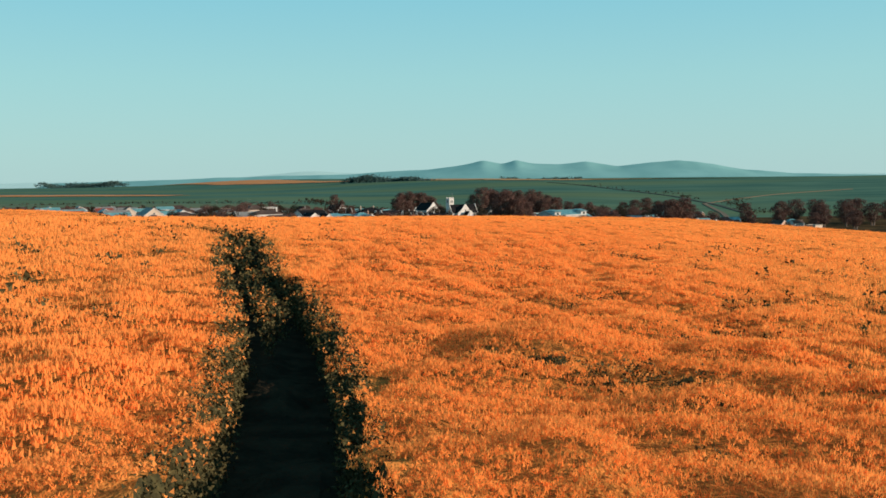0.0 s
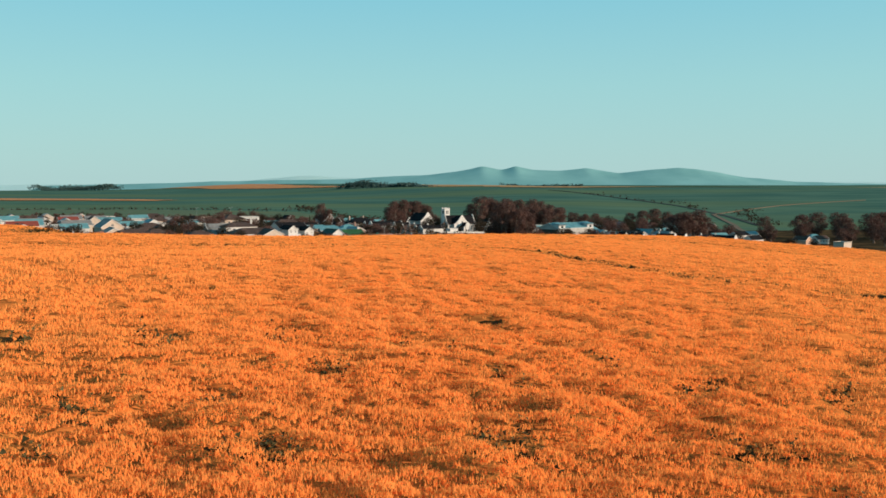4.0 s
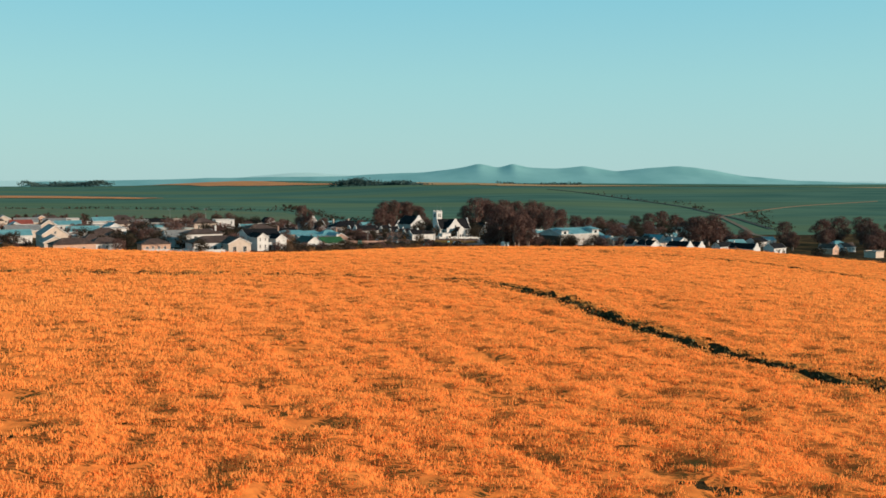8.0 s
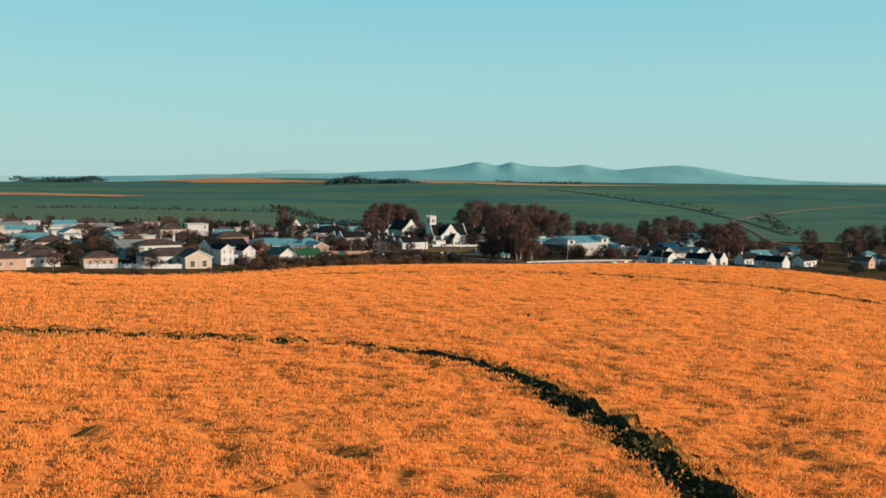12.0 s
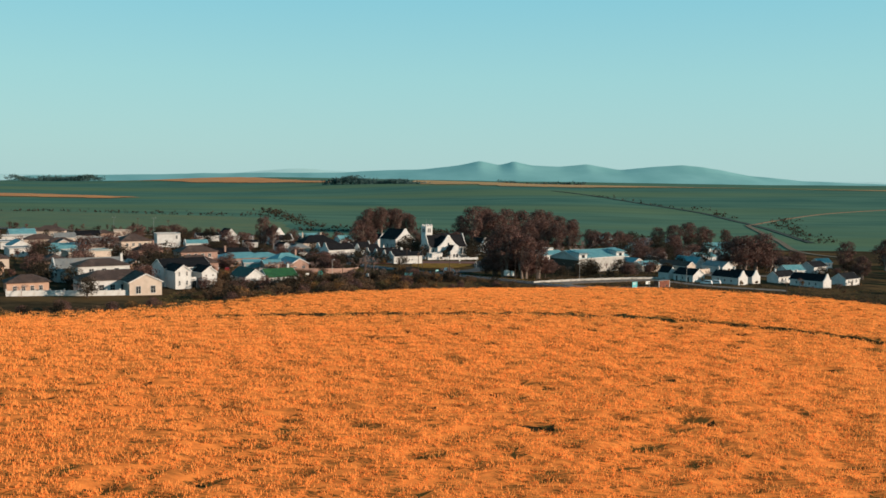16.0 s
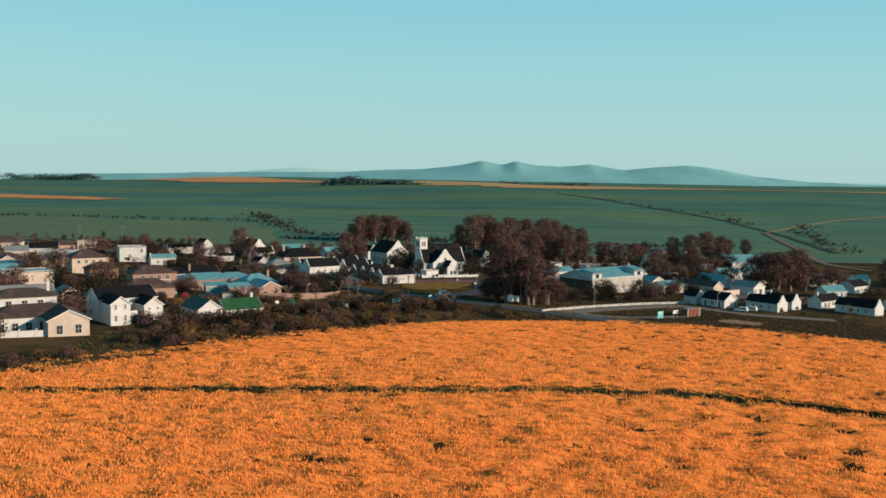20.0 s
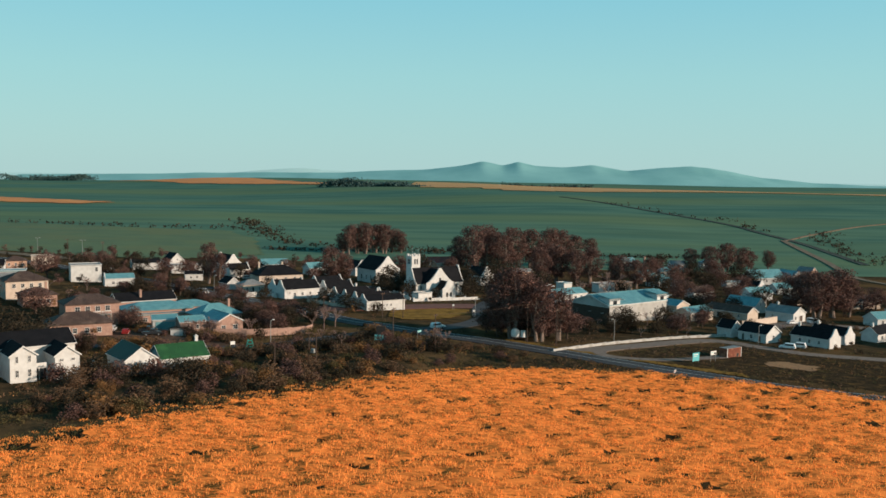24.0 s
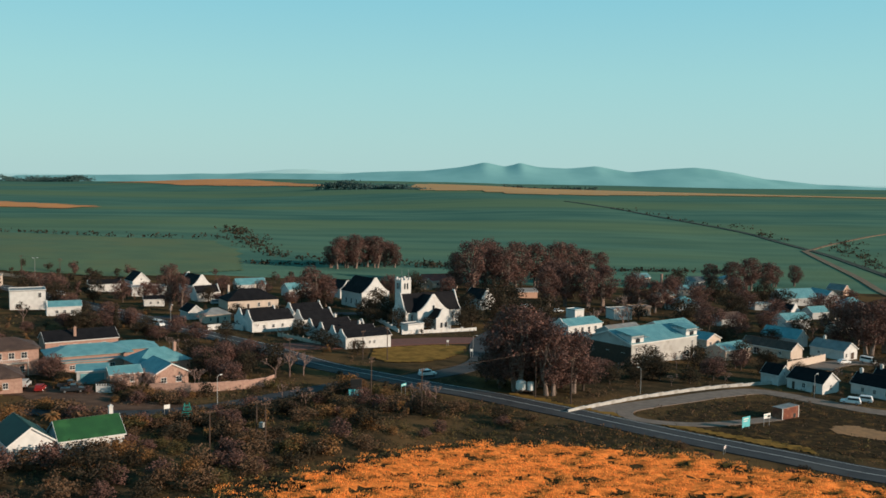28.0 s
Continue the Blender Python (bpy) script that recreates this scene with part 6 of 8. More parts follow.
for x, y, h, w in ((-98, 470, 8, 1.2), (-92, 480, 7, 1.2), (-88, 486, 7.5, 1.2), (-95, 492, 7, 1.1), (-76, 482, 6.5, 1.2), (-70, 486, 6, 1.3), (-66, 492, 5.5, 1.3), (-82, 474, 6.5, 1.3), (-60, 447, 5.5, 1.3), (-54, 444, 5, 1.3), (-47, 432, 5, 1.3), (-42, 437, 4.5, 1.4), (-36, 430, 4.5, 1.4), (-31, 433, 4.5, 1.3), (-24, 402, 5, 1.3), (-20, 404, 5.5, 1.3), (-15.5, 402, 6, 1.2), (-27, 399, 5, 1.3), (-23, 393.5, 4.5, 1.2), (-19.5, 397, 5, 1.2)):
    tree("round", x, y, h, w)
for x, y, h, w in ((-88, 414, 7.5, 1.4), (-93, 410, 7, 1.3), (-70, 372, 7, 1.4), (-66, 368, 6, 1.3), (-72, 402, 6, 1.5), (-66, 408, 5, 1.4), (-63.5, 402.5, 5, 1.3), (-61, 368, 6.5, 1.3), (-56, 356, 6.5, 1.3), (-54, 360, 6, 1.3), (-58.5, 347.5, 6, 1.2), (-51, 352.5, 6, 1.2), (-80, 372, 6.5, 1.4), (-76, 360, 6, 1.4), (-90, 375, 7, 1.3), (-96, 384, 7, 1.3), (-60, 437, 4.5, 1.3)):
    tree("round" if x < -62 else "dark", x, y, h, w)
for x, y, h, w in ((2.5, 463.5, 5.0, 1.2), (-1.0, 474, 6.5, 1.3), (-4.5, 487, 7.0, 1.3), (1.5, 482, 6.5, 1.3), (-6, 477, 5.5, 1.3), (17.5, 464.5, 5, 1.2), (20, 470, 6.0, 1.3), (26, 486, 9, 1.2), (31, 498, 9, 1.2), (19, 486, 7, 1.3), (28, 515, 9, 1.2), (14, 490, 6, 1.3), (6.5, 498, 7, 1.2), (35, 476, 7, 1.2), (40, 489, 7, 1.2), (-11.5, 432, 4, 1.3), (-8.8, 427.5, 3.6, 1.4), (-3.5, 424, 3.2, 1.4), (-17, 440, 4.5, 1.2), (9.5, 462.3, 3.2, 1.3)):
    tree("dark", x, y, h, w)
for x, y, h, w in ((-64, 494, 5, 1.3), (-44, 500, 5, 1.4), (-50, 512, 6, 1.3), (-38, 505, 6, 1.3), (-26, 502, 6, 1.3), (-12, 510, 7, 1.2), (-3, 520, 8, 1.2), (4, 532, 8, 1.2), (-34, 530, 5, 1.4), (-62, 520, 6, 1.3), (-90, 522, 5, 1.4), (14, 528, 7, 1.3), (80, 480, 7, 1.4), (76, 490, 8, 1.4), (83, 502, 7, 1.4), (96, 484, 6, 1.4), (101, 474, 6.5, 1.4), (84, 470, 6.5, 1.3), (106, 508, 7, 1.4), (98, 520, 7, 1.5), (104, 528, 7, 1.5), (92, 536, 8, 1.4), (120, 540, 7, 1.5), (128, 532, 6.5, 1.5), (135, 538, 6, 1.5), (118, 552, 8, 1.3), (112, 562, 8, 1.4), (150, 562, 6, 1.5), (102, 552, 8, 1.4), (90, 560, 8, 1.4), (80, 572, 8, 1.4), (98, 586, 8, 1.4), (130, 508, 6, 1.5), (128, 500, 6, 1.5), (140, 520, 6, 1.5), (136, 480, 7, 1.5), (126, 474, 7, 1.5), (96, 505, 5, 1.4)):
    tree("round", x, y, h, w)
for x, y, h, w in ((57, 409, 3.4, 1.4), (51, 412, 3.2, 1.4), (47, 407, 3.4, 1.4), (42, 405, 3.6, 1.3), (40, 412, 4, 1.3), (62, 416, 3.6, 1.3), (66, 421, 3.4, 1.3), (71, 425, 4.5, 1.3), (77, 427, 4, 1.3), (75, 437, 4.5, 1.2), (66, 446, 4.5, 1.2), (80, 419, 3.4, 1.4)):
    tree("dark" if int(x) % 3 == 0 else "round", x, y, h, w)
for x, y, h, w in ((-47.4, 387.9, 4.6, 1.2), (-50.4, 391.8, 3.4, 1.2), (-44.9, 385.4, 2.6, 1.2), (-71.0, 431.5, 2.6, 1.5), (-65.4, 437.1, 4.0, 1.4), (-63.0, 437.1, 4.8, 1.4), (-60.9, 440.3, 3.8, 1.5), (-58.4, 442.5, 3.4, 1.4), (-63.7, 444.5, 4.2, 1.4), (-67.5, 441.5, 3.4, 1.4), (-54.8, 445.5, 3.0, 1.4), (-50.4, 436.5, 2.8, 1.4), (-46.3, 432.4, 3.0, 1.4), (-43.6, 429.0, 3.4, 1.4), (-65.7, 425.6, 2.8, 1.3)):
    tree("round", x, y, h, w, "brown-crowned garden tree beside the school")
for x, y, h, w in ((-30.4, 409.3, 3.8, 1.5), (-27.6, 407.1, 3.7, 1.5), (-25.4, 404.8, 3.4, 1.4), (-26.0, 411.4, 4.1, 1.5), (-38.0, 428.2, 2.6, 1.4), (-33.4, 415.0, 3.4, 1.4)):
    tree("dark", x, y, h, w)
for v, x, y, h, w in ((3, -43.1, 363.1, 3.0, 1.5), (0, -42.6, 365.3, 2.8, 1.4), (3, -41.6, 370.6, 2.2, 1.5), (3, -39.3, 368.9, 2.4, 1.5), (0, -37.1, 367.0, 3.0, 1.6), (5, -34.7, 364.6, 2.7, 1.5), (0, -32.7, 362.9, 3.0, 1.5), (5, -31.4, 363.8, 2.7, 1.4), (0, -29.5, 361.1, 2.6, 1.4), (3, -44.6, 383.6, 2.1, 1.3), (0, -42.4, 382.6, 1.8, 1.4), (5, -39.6, 381.2, 1.5, 1.3), (4, -33.6, 379.4, 1.5, 1.5), (0, -32.2, 379.0, 1.8, 1.5), (4, -30.8, 378.6, 1.8, 1.5), (3, -29.6, 378.4, 2.4, 1.5),
                      (0, -28.5, 378.6, 2.0, 1.5), (4, -27.3, 378.8, 2.0, 1.6), (0, -26.4, 379.6, 1.8, 1.5), (5, -25.4, 380.2, 1.7, 1.5), (3, -24.0, 381.2, 1.3, 1.4), (0, -23.0, 382.1, 1.3, 1.4), (0, -31.4, 380.6, 1.6, 1.5), (5, -29.0, 380.8, 1.6, 1.5), (3, -26.9, 362.1, 2.4, 1.5), (3, -25.8, 361.7, 2.0, 1.4), (0, -23.5, 363.6, 1.6, 1.3), (5, -28.2, 363.2, 1.8, 1.3), (0, -22.8, 366.2, 1.6, 1.3)):
    shrub(v, x, y, h, w)
for v, x, y, h, w in ((3, -2.5, 391.0, 3.6, 1.2), (3, -0.5, 389.5, 3.0, 1.2), (0, 6.0, 381.0, 2.6, 1.5), (5, 9.5, 379.0, 2.8, 1.5), (5, 3.5, 379.5, 2.4, 1.6), (2, -4.5, 381.5, 2.6, 1.5), (2, -7.5, 379.0, 2.8, 1.6), (2, -1.5, 377.0, 2.6, 1.6), (3, -3.0, 373.5, 2.4, 1.7), (3, 0.0, 372.5, 2.2, 1.7), (2, -9.5, 373.5, 2.8, 1.6), (2, -12.5, 370.5, 2.6, 1.6), (0, -6.0, 370.0, 2.4, 1.7), (5, -14.5, 376.0, 2.4, 1.6), (0, -16.5, 372.0, 2.2, 1.6), (2, 12.0, 376.5, 2.2, 1.6),
                      (3, -19.0, 366.0, 2.2, 1.6), (4, -11.0, 364.0, 2.0, 1.7), (4, -4.5, 364.5, 1.8, 1.8), (2, -16.0, 361.5, 2.6, 1.6), (2, -20.0, 357.5, 2.6, 1.6), (5, -23.5, 352.0, 2.4, 1.6), (2, -26.5, 347.0, 2.6, 1.5), (4, -18.0, 352.0, 1.8, 1.7)):
    shrub(v, x, y, h, w)
# leafless trees
for x, y, h in ((-35.6, 382.9, 4.0), (-35.0, 383.3, 4.4), (-34.3, 382.7, 4.7), (-33.6, 383.7, 4.2), (-32.8, 383.0, 4.8), (-32.2, 384.0, 4.4), (-31.3, 383.4, 4.6), (-30.5, 383.9, 4.0), (-25.7, 388.8, 4.8), (-25.3, 389.7, 3.8), (-40.0, 424.4, 2.6), (-37.4, 421.1, 3.2), (-35.9, 421.5, 2.8), (-12.6, 399.5, 6.5), (-10.5, 401, 6.0), (-14.6, 397.4, 5.5), (-11.0, 383.0, 3.4), (8.5, 384, 5.0), (10.5, 386, 4.4), (12, 383.5, 4.4), (49.5, 418.5, 4.6), (58, 423, 4.6), (61, 426, 4.2), (68, 430.5, 4.6), (45, 414, 3.6), (53, 406, 3.0), (64, 411.5, 3.0), (70, 432, 5.5), (50, 470, 8), (58, 478, 9), (62, 492, 10), (-27.5, 446, 3.0), (-21, 440.5, 3.2), (-41, 452, 4.2), (-44, 446, 4.0), (-36.6, 402, 4.5), (-33, 404, 5), (-29.5, 406, 4.5), (-91, 447, 5), (-86, 442, 4.5), (-78, 446, 4.5), (-108, 486, 5), (86, 416, 4)):
    bare_tree(x, y, h, 1.15)


def cypress(x, y, h):
    x, y, h = x * PLAN, y * PLAN, h * PLAN
    lb = [(0.12 * math.sin(i), 0.12 * math.cos(i), 0.5 + i * 0.62, 0.62 * (1 - 0.55 * (i / 9) ** 2), 1.5) for i in range(10)]
    ob = thing("cypress_tree", "narrow dark cypress tree beside a house", "tree", pose(x, y, ground_z(x, y)))
    bm = bmesh.new()
    limb(bm, (0, 0, -0.2), (0, 0, 5.5), 0.16, 0.04)
    part("trunk", bm, BARK, ob)
    o = new("crown", leaf_cloud("crown", 9, lb, 900, 0.13, DARKLEAF))
    o.parent = ob
    ob.scale = (h / 6.9,) * 3


cypress(-54.6, 436.8, 7.0)


def palm(x, y, h, fronds, material, label):
    r = random.Random(int(x * 7 + y))
    x, y = x * PLAN, y * PLAN
    ob = thing("palm_tree", label, "palm tree", pose(x, y, ground_z(x, y)), "palms")
    bm = bmesh.new()
    for i in range(4):
        limb(bm, (0, 0, -0.2 + h * i / 4), (0, 0, -0.2 + h * (i + 1) / 4), 0.30 - 0.02 * i, 0.28 - 0.02 * i, 8)
    part("trunk", bm, BARK, ob)
    bm = bmesh.new()
    for i in range(fronds):
        a, up, ln = i * 2.4, r.uniform(-0.2, 1.0), r.uniform(1.6, 2.3)
        p = Vector((0, 0, h - 0.25))
        for k in range(6):
            t = k / 6
            d = Vector((math.cos(a), math.sin(a), up - 1.9 * t)).normalized()
            q = p + d * ln / 6
            side = Vector((-math.sin(a), math.cos(a), 0)) * (0.30 * math.sin(math.pi * min(0.97, t + 0.22)))
            drop = Vector((0, 0, -0.14))
            v = [bm.verts.new(z) for z in (p, q, q + side + drop, p + side + drop)]
            bm.faces.new(v)
            v = [bm.verts.new(z) for z in (p, q, q - side + drop, p - side + drop)]
            bm.faces.new(v)
            p = q
    part("fronds", bm, material, ob)


palm(-78.5, 472.5, 4.2, 34, OCHRELEAF, "stout palm with drooping fronds")
palm(-37.0, 362.0, 2.0, 30, OCHRELEAF, "low palm with brown drooping fronds")
palm(-33.5, 360.5, 1.6, 30, OLIVELEAF, "low palm with drooping fronds")
palm(-26.0, 363.0, 1.5, 26, OCHRELEAF, "ochre aloe-like palm on the slope")

# shrubs on the slope between the crop and the street
rr = random.Random(77)
count = 0
tries = 0
while count < 200 and tries < 5000:
    tries += 1
    x, y = rr.uniform(-40, 26), rr.uniform(318, 394)
    e = float(crop_edge(x))
    if y < e + (3.0 if x < 5 else 6.0) or not open_ground(x, y, 0.8, 0.4):
        continue
    if x > 10 and y > 378 + (20 - x):
        continue
    if y > 374 - 0.2 * x and rr.random() < 0.5:
        continue
    near = (y - e) / 40
    h = rr.uniform(1.2, 2.6) + (rr.uniform(0.4, 1.6) if near < 0.45 and x < 6 else 0)
    shrub(rr.choice((0, 0, 1, 1, 2, 2, 3, 4, 5, 5)), x, y, h, rr.uniform(1.0, 1.5))
    count += 1
# bushes and small trees along the gardens that back onto the crop
count = 0
while count < 60 and tries < 9000:
    tries += 1
    x = rr.uniform(-112, -38)
    y = float(crop_edge(x)) + rr.uniform(3.5, 24)
    if not open_ground(x, y, 0.6, 0.4):
        continue
    shrub(rr.choice((0, 1, 2, 2, 3, 5, 5)), x, y, rr.uniform(1.2, 2.8), rr.uniform(1.0, 1.5))
    count += 1
for x, y, h, w, k in ((-58, 316, 4.5, 1.3, 0), (-78, 312, 4.0, 1.4, 1), (-66.5, 330, 5.0, 1.3, 0), (-80, 325, 5.0, 1.4, 1), (-85, 322, 4.2, 1.3, 0), (-95, 316, 4.0, 1.4, 1), (-88, 342, 5.0, 1.4, 0), (-97, 341, 5.5, 1.3, 1), (-75, 336, 5.5, 1.4, 0), (-54, 337, 5.5, 1.2, 1), (-108, 318, 4.5, 1.5, 0), (-82, 350, 5.5, 1.4, 1), (-93, 355, 5.0, 1.5, 0)):
    if open_ground(x, y, 0.8):
        tree("round" if k else "dark", x, y, h, w)
for x, y, h in ((-76, 306, 4.2), (-69, 313, 3.6), (-87, 311, 4.0), (-62, 320, 3.4)):
    if open_ground(x, y, 0.6):
        bare_tree(x, y, h, 1.2)
# tall bushes before the green-roofed house
for x, y, h, v in ((-39.5, 343.0, 3.4, 0), (-37.0, 341.8, 3.8, 2), (-34.6, 341.6, 3.2, 5), (-32.0, 343.2, 3.0, 1), (-29.6, 344.2, 3.6, 5), (-27.4, 345.2, 3.2, 2), (-25.4, 346.6, 3.4, 0), (-42.0, 338.0, 3.2, 5), (-38.6, 337.2, 3.4, 1), (-24.0, 349.6, 2.8, 3)):
    shrub(v, x, y, h, 1.35)
# garden shrubs through the town, half hidden between houses and walls
GARDEN = []
count = 0
while count < 210 and tries < 10000:
    tries += 1
    x, y = rr.uniform(-110, 130), rr.uniform(345, 500)
    if y < float(crop_edge(x)) + 14 or not open_ground(x, y, 0.9, 0.6) or (30 < x < 150 and y < 398 - 0.2 * (x - 60)) or (0 < x < 19 and 400 < y < 452):
        continue
    GARDEN.append((x, y, rr.uniform(1.3, 3.4), rr.uniform(0.6, 1.1)))
    count += 1
lobes_ = []
for x, y, h, w in GARDEN:
    z = ground_z(x * PLAN, y * PLAN)
    for i in range(5):
        a, q = rr.uniform(0, 6.28), rr.uniform(0.1, 1.0) * w
        lobes_.append((x * PLAN + q * math.cos(a), y * PLAN + q * math.sin(a), z + h * rr.uniform(0.25, 0.75), w * rr.uniform(0.45, 0.75), 0.8))
garden = new("garden_shrubs", leaf_cloud("garden_shrubs", 220, lobes_, 260 * len(GARDEN), 0.12, SHRUBLEAF))
garden.data.materials.append(DARKLEAF)
garden.data.materials.append(OCHRELEAF)
garden.data.polygons.foreach_set("material_index", np.array([(0, 1, 0, 2, 1)[int((p.center.x * 0.31 + p.center.y * 0.19) % 5.0)] for p in garden.data.polygons], dtype=np.int32))
tagged(garden, "mixed brown, dark and ochre garden shrubs between houses", "shrubs", "", "stuff")
# small garden trees between the houses
FAR_TREES = []
count = 0
while count < 380 and tries < 40000:
    tries += 1
    x, y = (rr.uniform(-230, -84), rr.uniform(310, 560)) if count % 5 < 3 else (rr.uniform(-95, 150), rr.uniform(335, 560))
    if y < float(crop_edge(x)) + 16 or not open_ground(x, y, 1.3, 0.8) or (28 < x < 150 and y < 402 - 0.2 * (x - 60)) or (-22 < x < 22 and 395 < y < 456):
        continue
    k = rr.random()
    if x < -84 or y > 500:
        FAR_TREES.append((x, y, rr.uniform(2.2, 4.6), rr.uniform(0.9, 1.5)))
    elif k < 0.22:
        bare_tree(x, y, rr.uniform(2.6, 4.2), 1.2)
    else:
        tree("dark" if k < 0.5 else "round", x, y, rr.uniform(2.4, 5.0), rr.uniform(1.3, 1.8))
    count += 1
# those of the outer streets, too many and too far to tell apart
lobes_, stems_ = [], bmesh.new()
for x, y, h, w in FAR_TREES:
    x, y, h, w = x * PLAN, y * PLAN, h * PLAN, w * PLAN
    z = ground_z(x, y)
    limb(stems_, (x, y, z - 0.2), (x, y, z + 0.6 * h), 0.16, 0.06, 5)
    for i in range(6):
        a, q = rr.uniform(0, 6.28), rr.uniform(0, 0.8) * w
        lobes_.append((x + q * math.cos(a), y + q * math.sin(a), z + h * rr.uniform(0.35, 0.85), w * rr.uniform(0.5, 0.8), 0.8))
far_trees = new("far_garden_trees", leaf_cloud("far_garden_trees", 210, lobes_, 210 * len(FAR_TREES), 0.24, GUMLEAF))
far_trees.data.materials.append(DARKLEAF)
far_trees.data.polygons.foreach_set("material_index", np.array([int((p.center.x * 0.37 + p.center.y * 0.23) % 5.0 > 2.4) for p in far_trees.data.polygons], dtype=np.int32))
tagged(far_trees, "small brown and dark garden trees between the outer houses", "trees", "", "stuff")
tagged(part("far_tree_stems", stems_, BARK), "thin dark stems of the outer garden trees", "trees", "", "stuff")
# a hedge of scrub along the back of the field and along the road
for i in range(26):
    x = 12 + i * 5.2 + rr.uniform(-2, 2)
    y = float(np.interp(x, [10, 31, 45, 57, 66, 85, 110, 150], [387, 374, 363, 354, 348, 340, 330, 315])) + rr.uniform(-1, 1)
    if y > float(crop_edge(x)) + 1.5:
        shrub(rr.choice((0, 1, 2, 5)), x, y, rr.uniform(0.6, 1.5), 1.4)


def scrub(name, label, seed, n, xr, yr, size, mats, shares, test):
    """Low uncountable growth over an area."""
    r = np.random.RandomState(seed)
    x, y = r.uniform(*xr, n), r.uniform(*yr, n)
    ok = test(x, y) & (wave(x, y, 0.25, seed) + 0.6 * wave(x, y, 0.7, seed + 1) > -0.45)
    x, y = x[ok], y[ok]
    for hx, hy, rot, L, W in HOUSES:
        c, s = math.cos(radians(rot)), math.sin(radians(rot))
        dx, dy = x - hx, y - hy
        k = (np.abs(dx * c + dy * s) > L / 2 + 0.4) | (np.abs(dy * c - dx * s) > W / 2 + 0.4)
        x, y = x[k], y[k]
    for line, half in ROAD_LINES:
        lo, hi = line.min(0) - 8, line.max(0) + 8
        near = np.where((x > lo[0]) & (x < hi[0]) & (y > lo[1]) & (y < hi[1]))[0]
        if len(near):
            d = np.full(len(near), 1e9)
            for p in line:
                d = np.minimum(d, (x[near] - p[0]) ** 2 + (y[near] - p[1]) ** 2)
            k = np.ones(len(x), bool)
            k[near[d < (half + 0.3) ** 2]] = False
            x, y = x[k], y[k]
    s = size * r.uniform(0.5, 1.5, len(x))
    slots = r.choice(len(mats), len(x), p=shares)
    w = wave(x, y, 0.16, seed + 2)
    slots = np.where(w > 0.7, 0, np.where(w < -0.7, 1, slots))
    ob = tufts(name, x, y, land(x, y) + 0.25 * s, s, 11, 0.6, mats, slots, seed, label, 0.15)
    ob["category"] = "undergrowth"


scrub("slope_undergrowth", "mixed olive and brown undergrowth on the slope", 301, 30000, (-100, 45), (256, 398), 0.6, [OLIVELEAF, SHRUBLEAF, OCHRELEAF, DARKLEAF], [0.38, 0.30, 0.10, 0.22], lambda x, y: (y > crop_edge(x) - 2) & ((x > -45) | (y < crop_edge(x) + 22)) & (y < 396 - 0.55 * np.clip(x - 5, 0, 50)))
scrub("lot_grass", "tufted dry grass on the rough lot", 311, 6500, (30, 150), (335, 400), 0.45, [SHRUBLEAF, OLIVELEAF, OCHRELEAF], [0.3, 0.4, 0.3], lambda x, y: (y > crop_edge(x) + 6))
scrub("town_undergrowth", "rough garden grass and weeds between houses", 321, 16000, (-150, 130), (330, 520), 0.6, [OLIVELEAF, SHRUBLEAF, DARKLEAF], [0.35, 0.35, 0.3], lambda x, y: (y > crop_edge(x) + 12) & ~((x > 0) & (x < 19) & (y > 402) & (y < 450)))


# ---- hills, far fields and mountains ----
GOLD = mat("far_ripe_field", (0.50, 0.26, 0.085), (0.40, 0.20, 0.065), 0.01, 0.95, stretch=(0.3, 1.0, 1.0))
GULLY = mat("gully_growth", (0.030, 0.040, 0.026), (0.018, 0.026, 0.018), 0.2, 0.95, 0.2)
# far leaves tinted blue and pale: haze of distance painted in
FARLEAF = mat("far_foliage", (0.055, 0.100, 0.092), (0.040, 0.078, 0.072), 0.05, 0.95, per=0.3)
patch("far_crop_strip", "narrow strip of orange flowering crop on the hill", [(-760, 1230), (-415, 1150), (-300, 1080), (-285, 1045), (-300, 1005), (-420, 1035), (-760, 1060)], FARCROP, 0.5, "field", 12, 4)
patch("far_crop_field", "distant orange flowering crop field on the crest", [(-640, 2200), (-520, 2020), (-442, 1925), (-344, 1885), (-259, 1840), (-160, 1720), (-172, 1800), (-250, 1950), (-370, 2170), (-470, 2330), (-560, 2450), (-800, 2500)], FARCROP, 0.8, "field", 12, 4)
patch("far_ripe_field", "distant golden field along the hill's crest", [(-60, 1600), (-17, 1430), (21, 1420), (60, 1440), (84, 1300), (145, 1310), (284, 1360), (500, 1470), (900, 1480), (1100, 1600), (600, 1650), (300, 1780), (200, 1950), (100, 2100), (-20, 2100)], GOLD, 0.6, "field", 20, 8)
patch("meadow", "pale green meadow beyond the town", [(-420, 780), (-217, 728), (-150, 706), (-104, 712), (-80, 668), (-66, 610), (-60, 585), (-92, 548), (-130, 552), (-220, 570), (-420, 640)], PALEGRASS, 0.22, "field", 2, 1.0)
patch("bare_bank", "bare orange earth bank beside the far road", [(-260, 566), (-180, 553), (-124, 535), (-108, 528), (-112, 538), (-150, 552), (-260, 585)], DIRT, 0.2, "ground", 3, 1)
ribbon("hill_gully", "dark overgrown gully beside the dirt track", [(204, 640), (208, 690), (210, 738), (206, 790), (201, 845), (177, 927), (150, 1012), (120, 1100)], 4, GULLY, 0.3, "gully", step=5)
ribbon("hill_track", "faint dirt track across the green hill", [(204, 745), (240, 790), (300, 850), (390, 900)], 2.0, DIRT, 0.35, step=6)


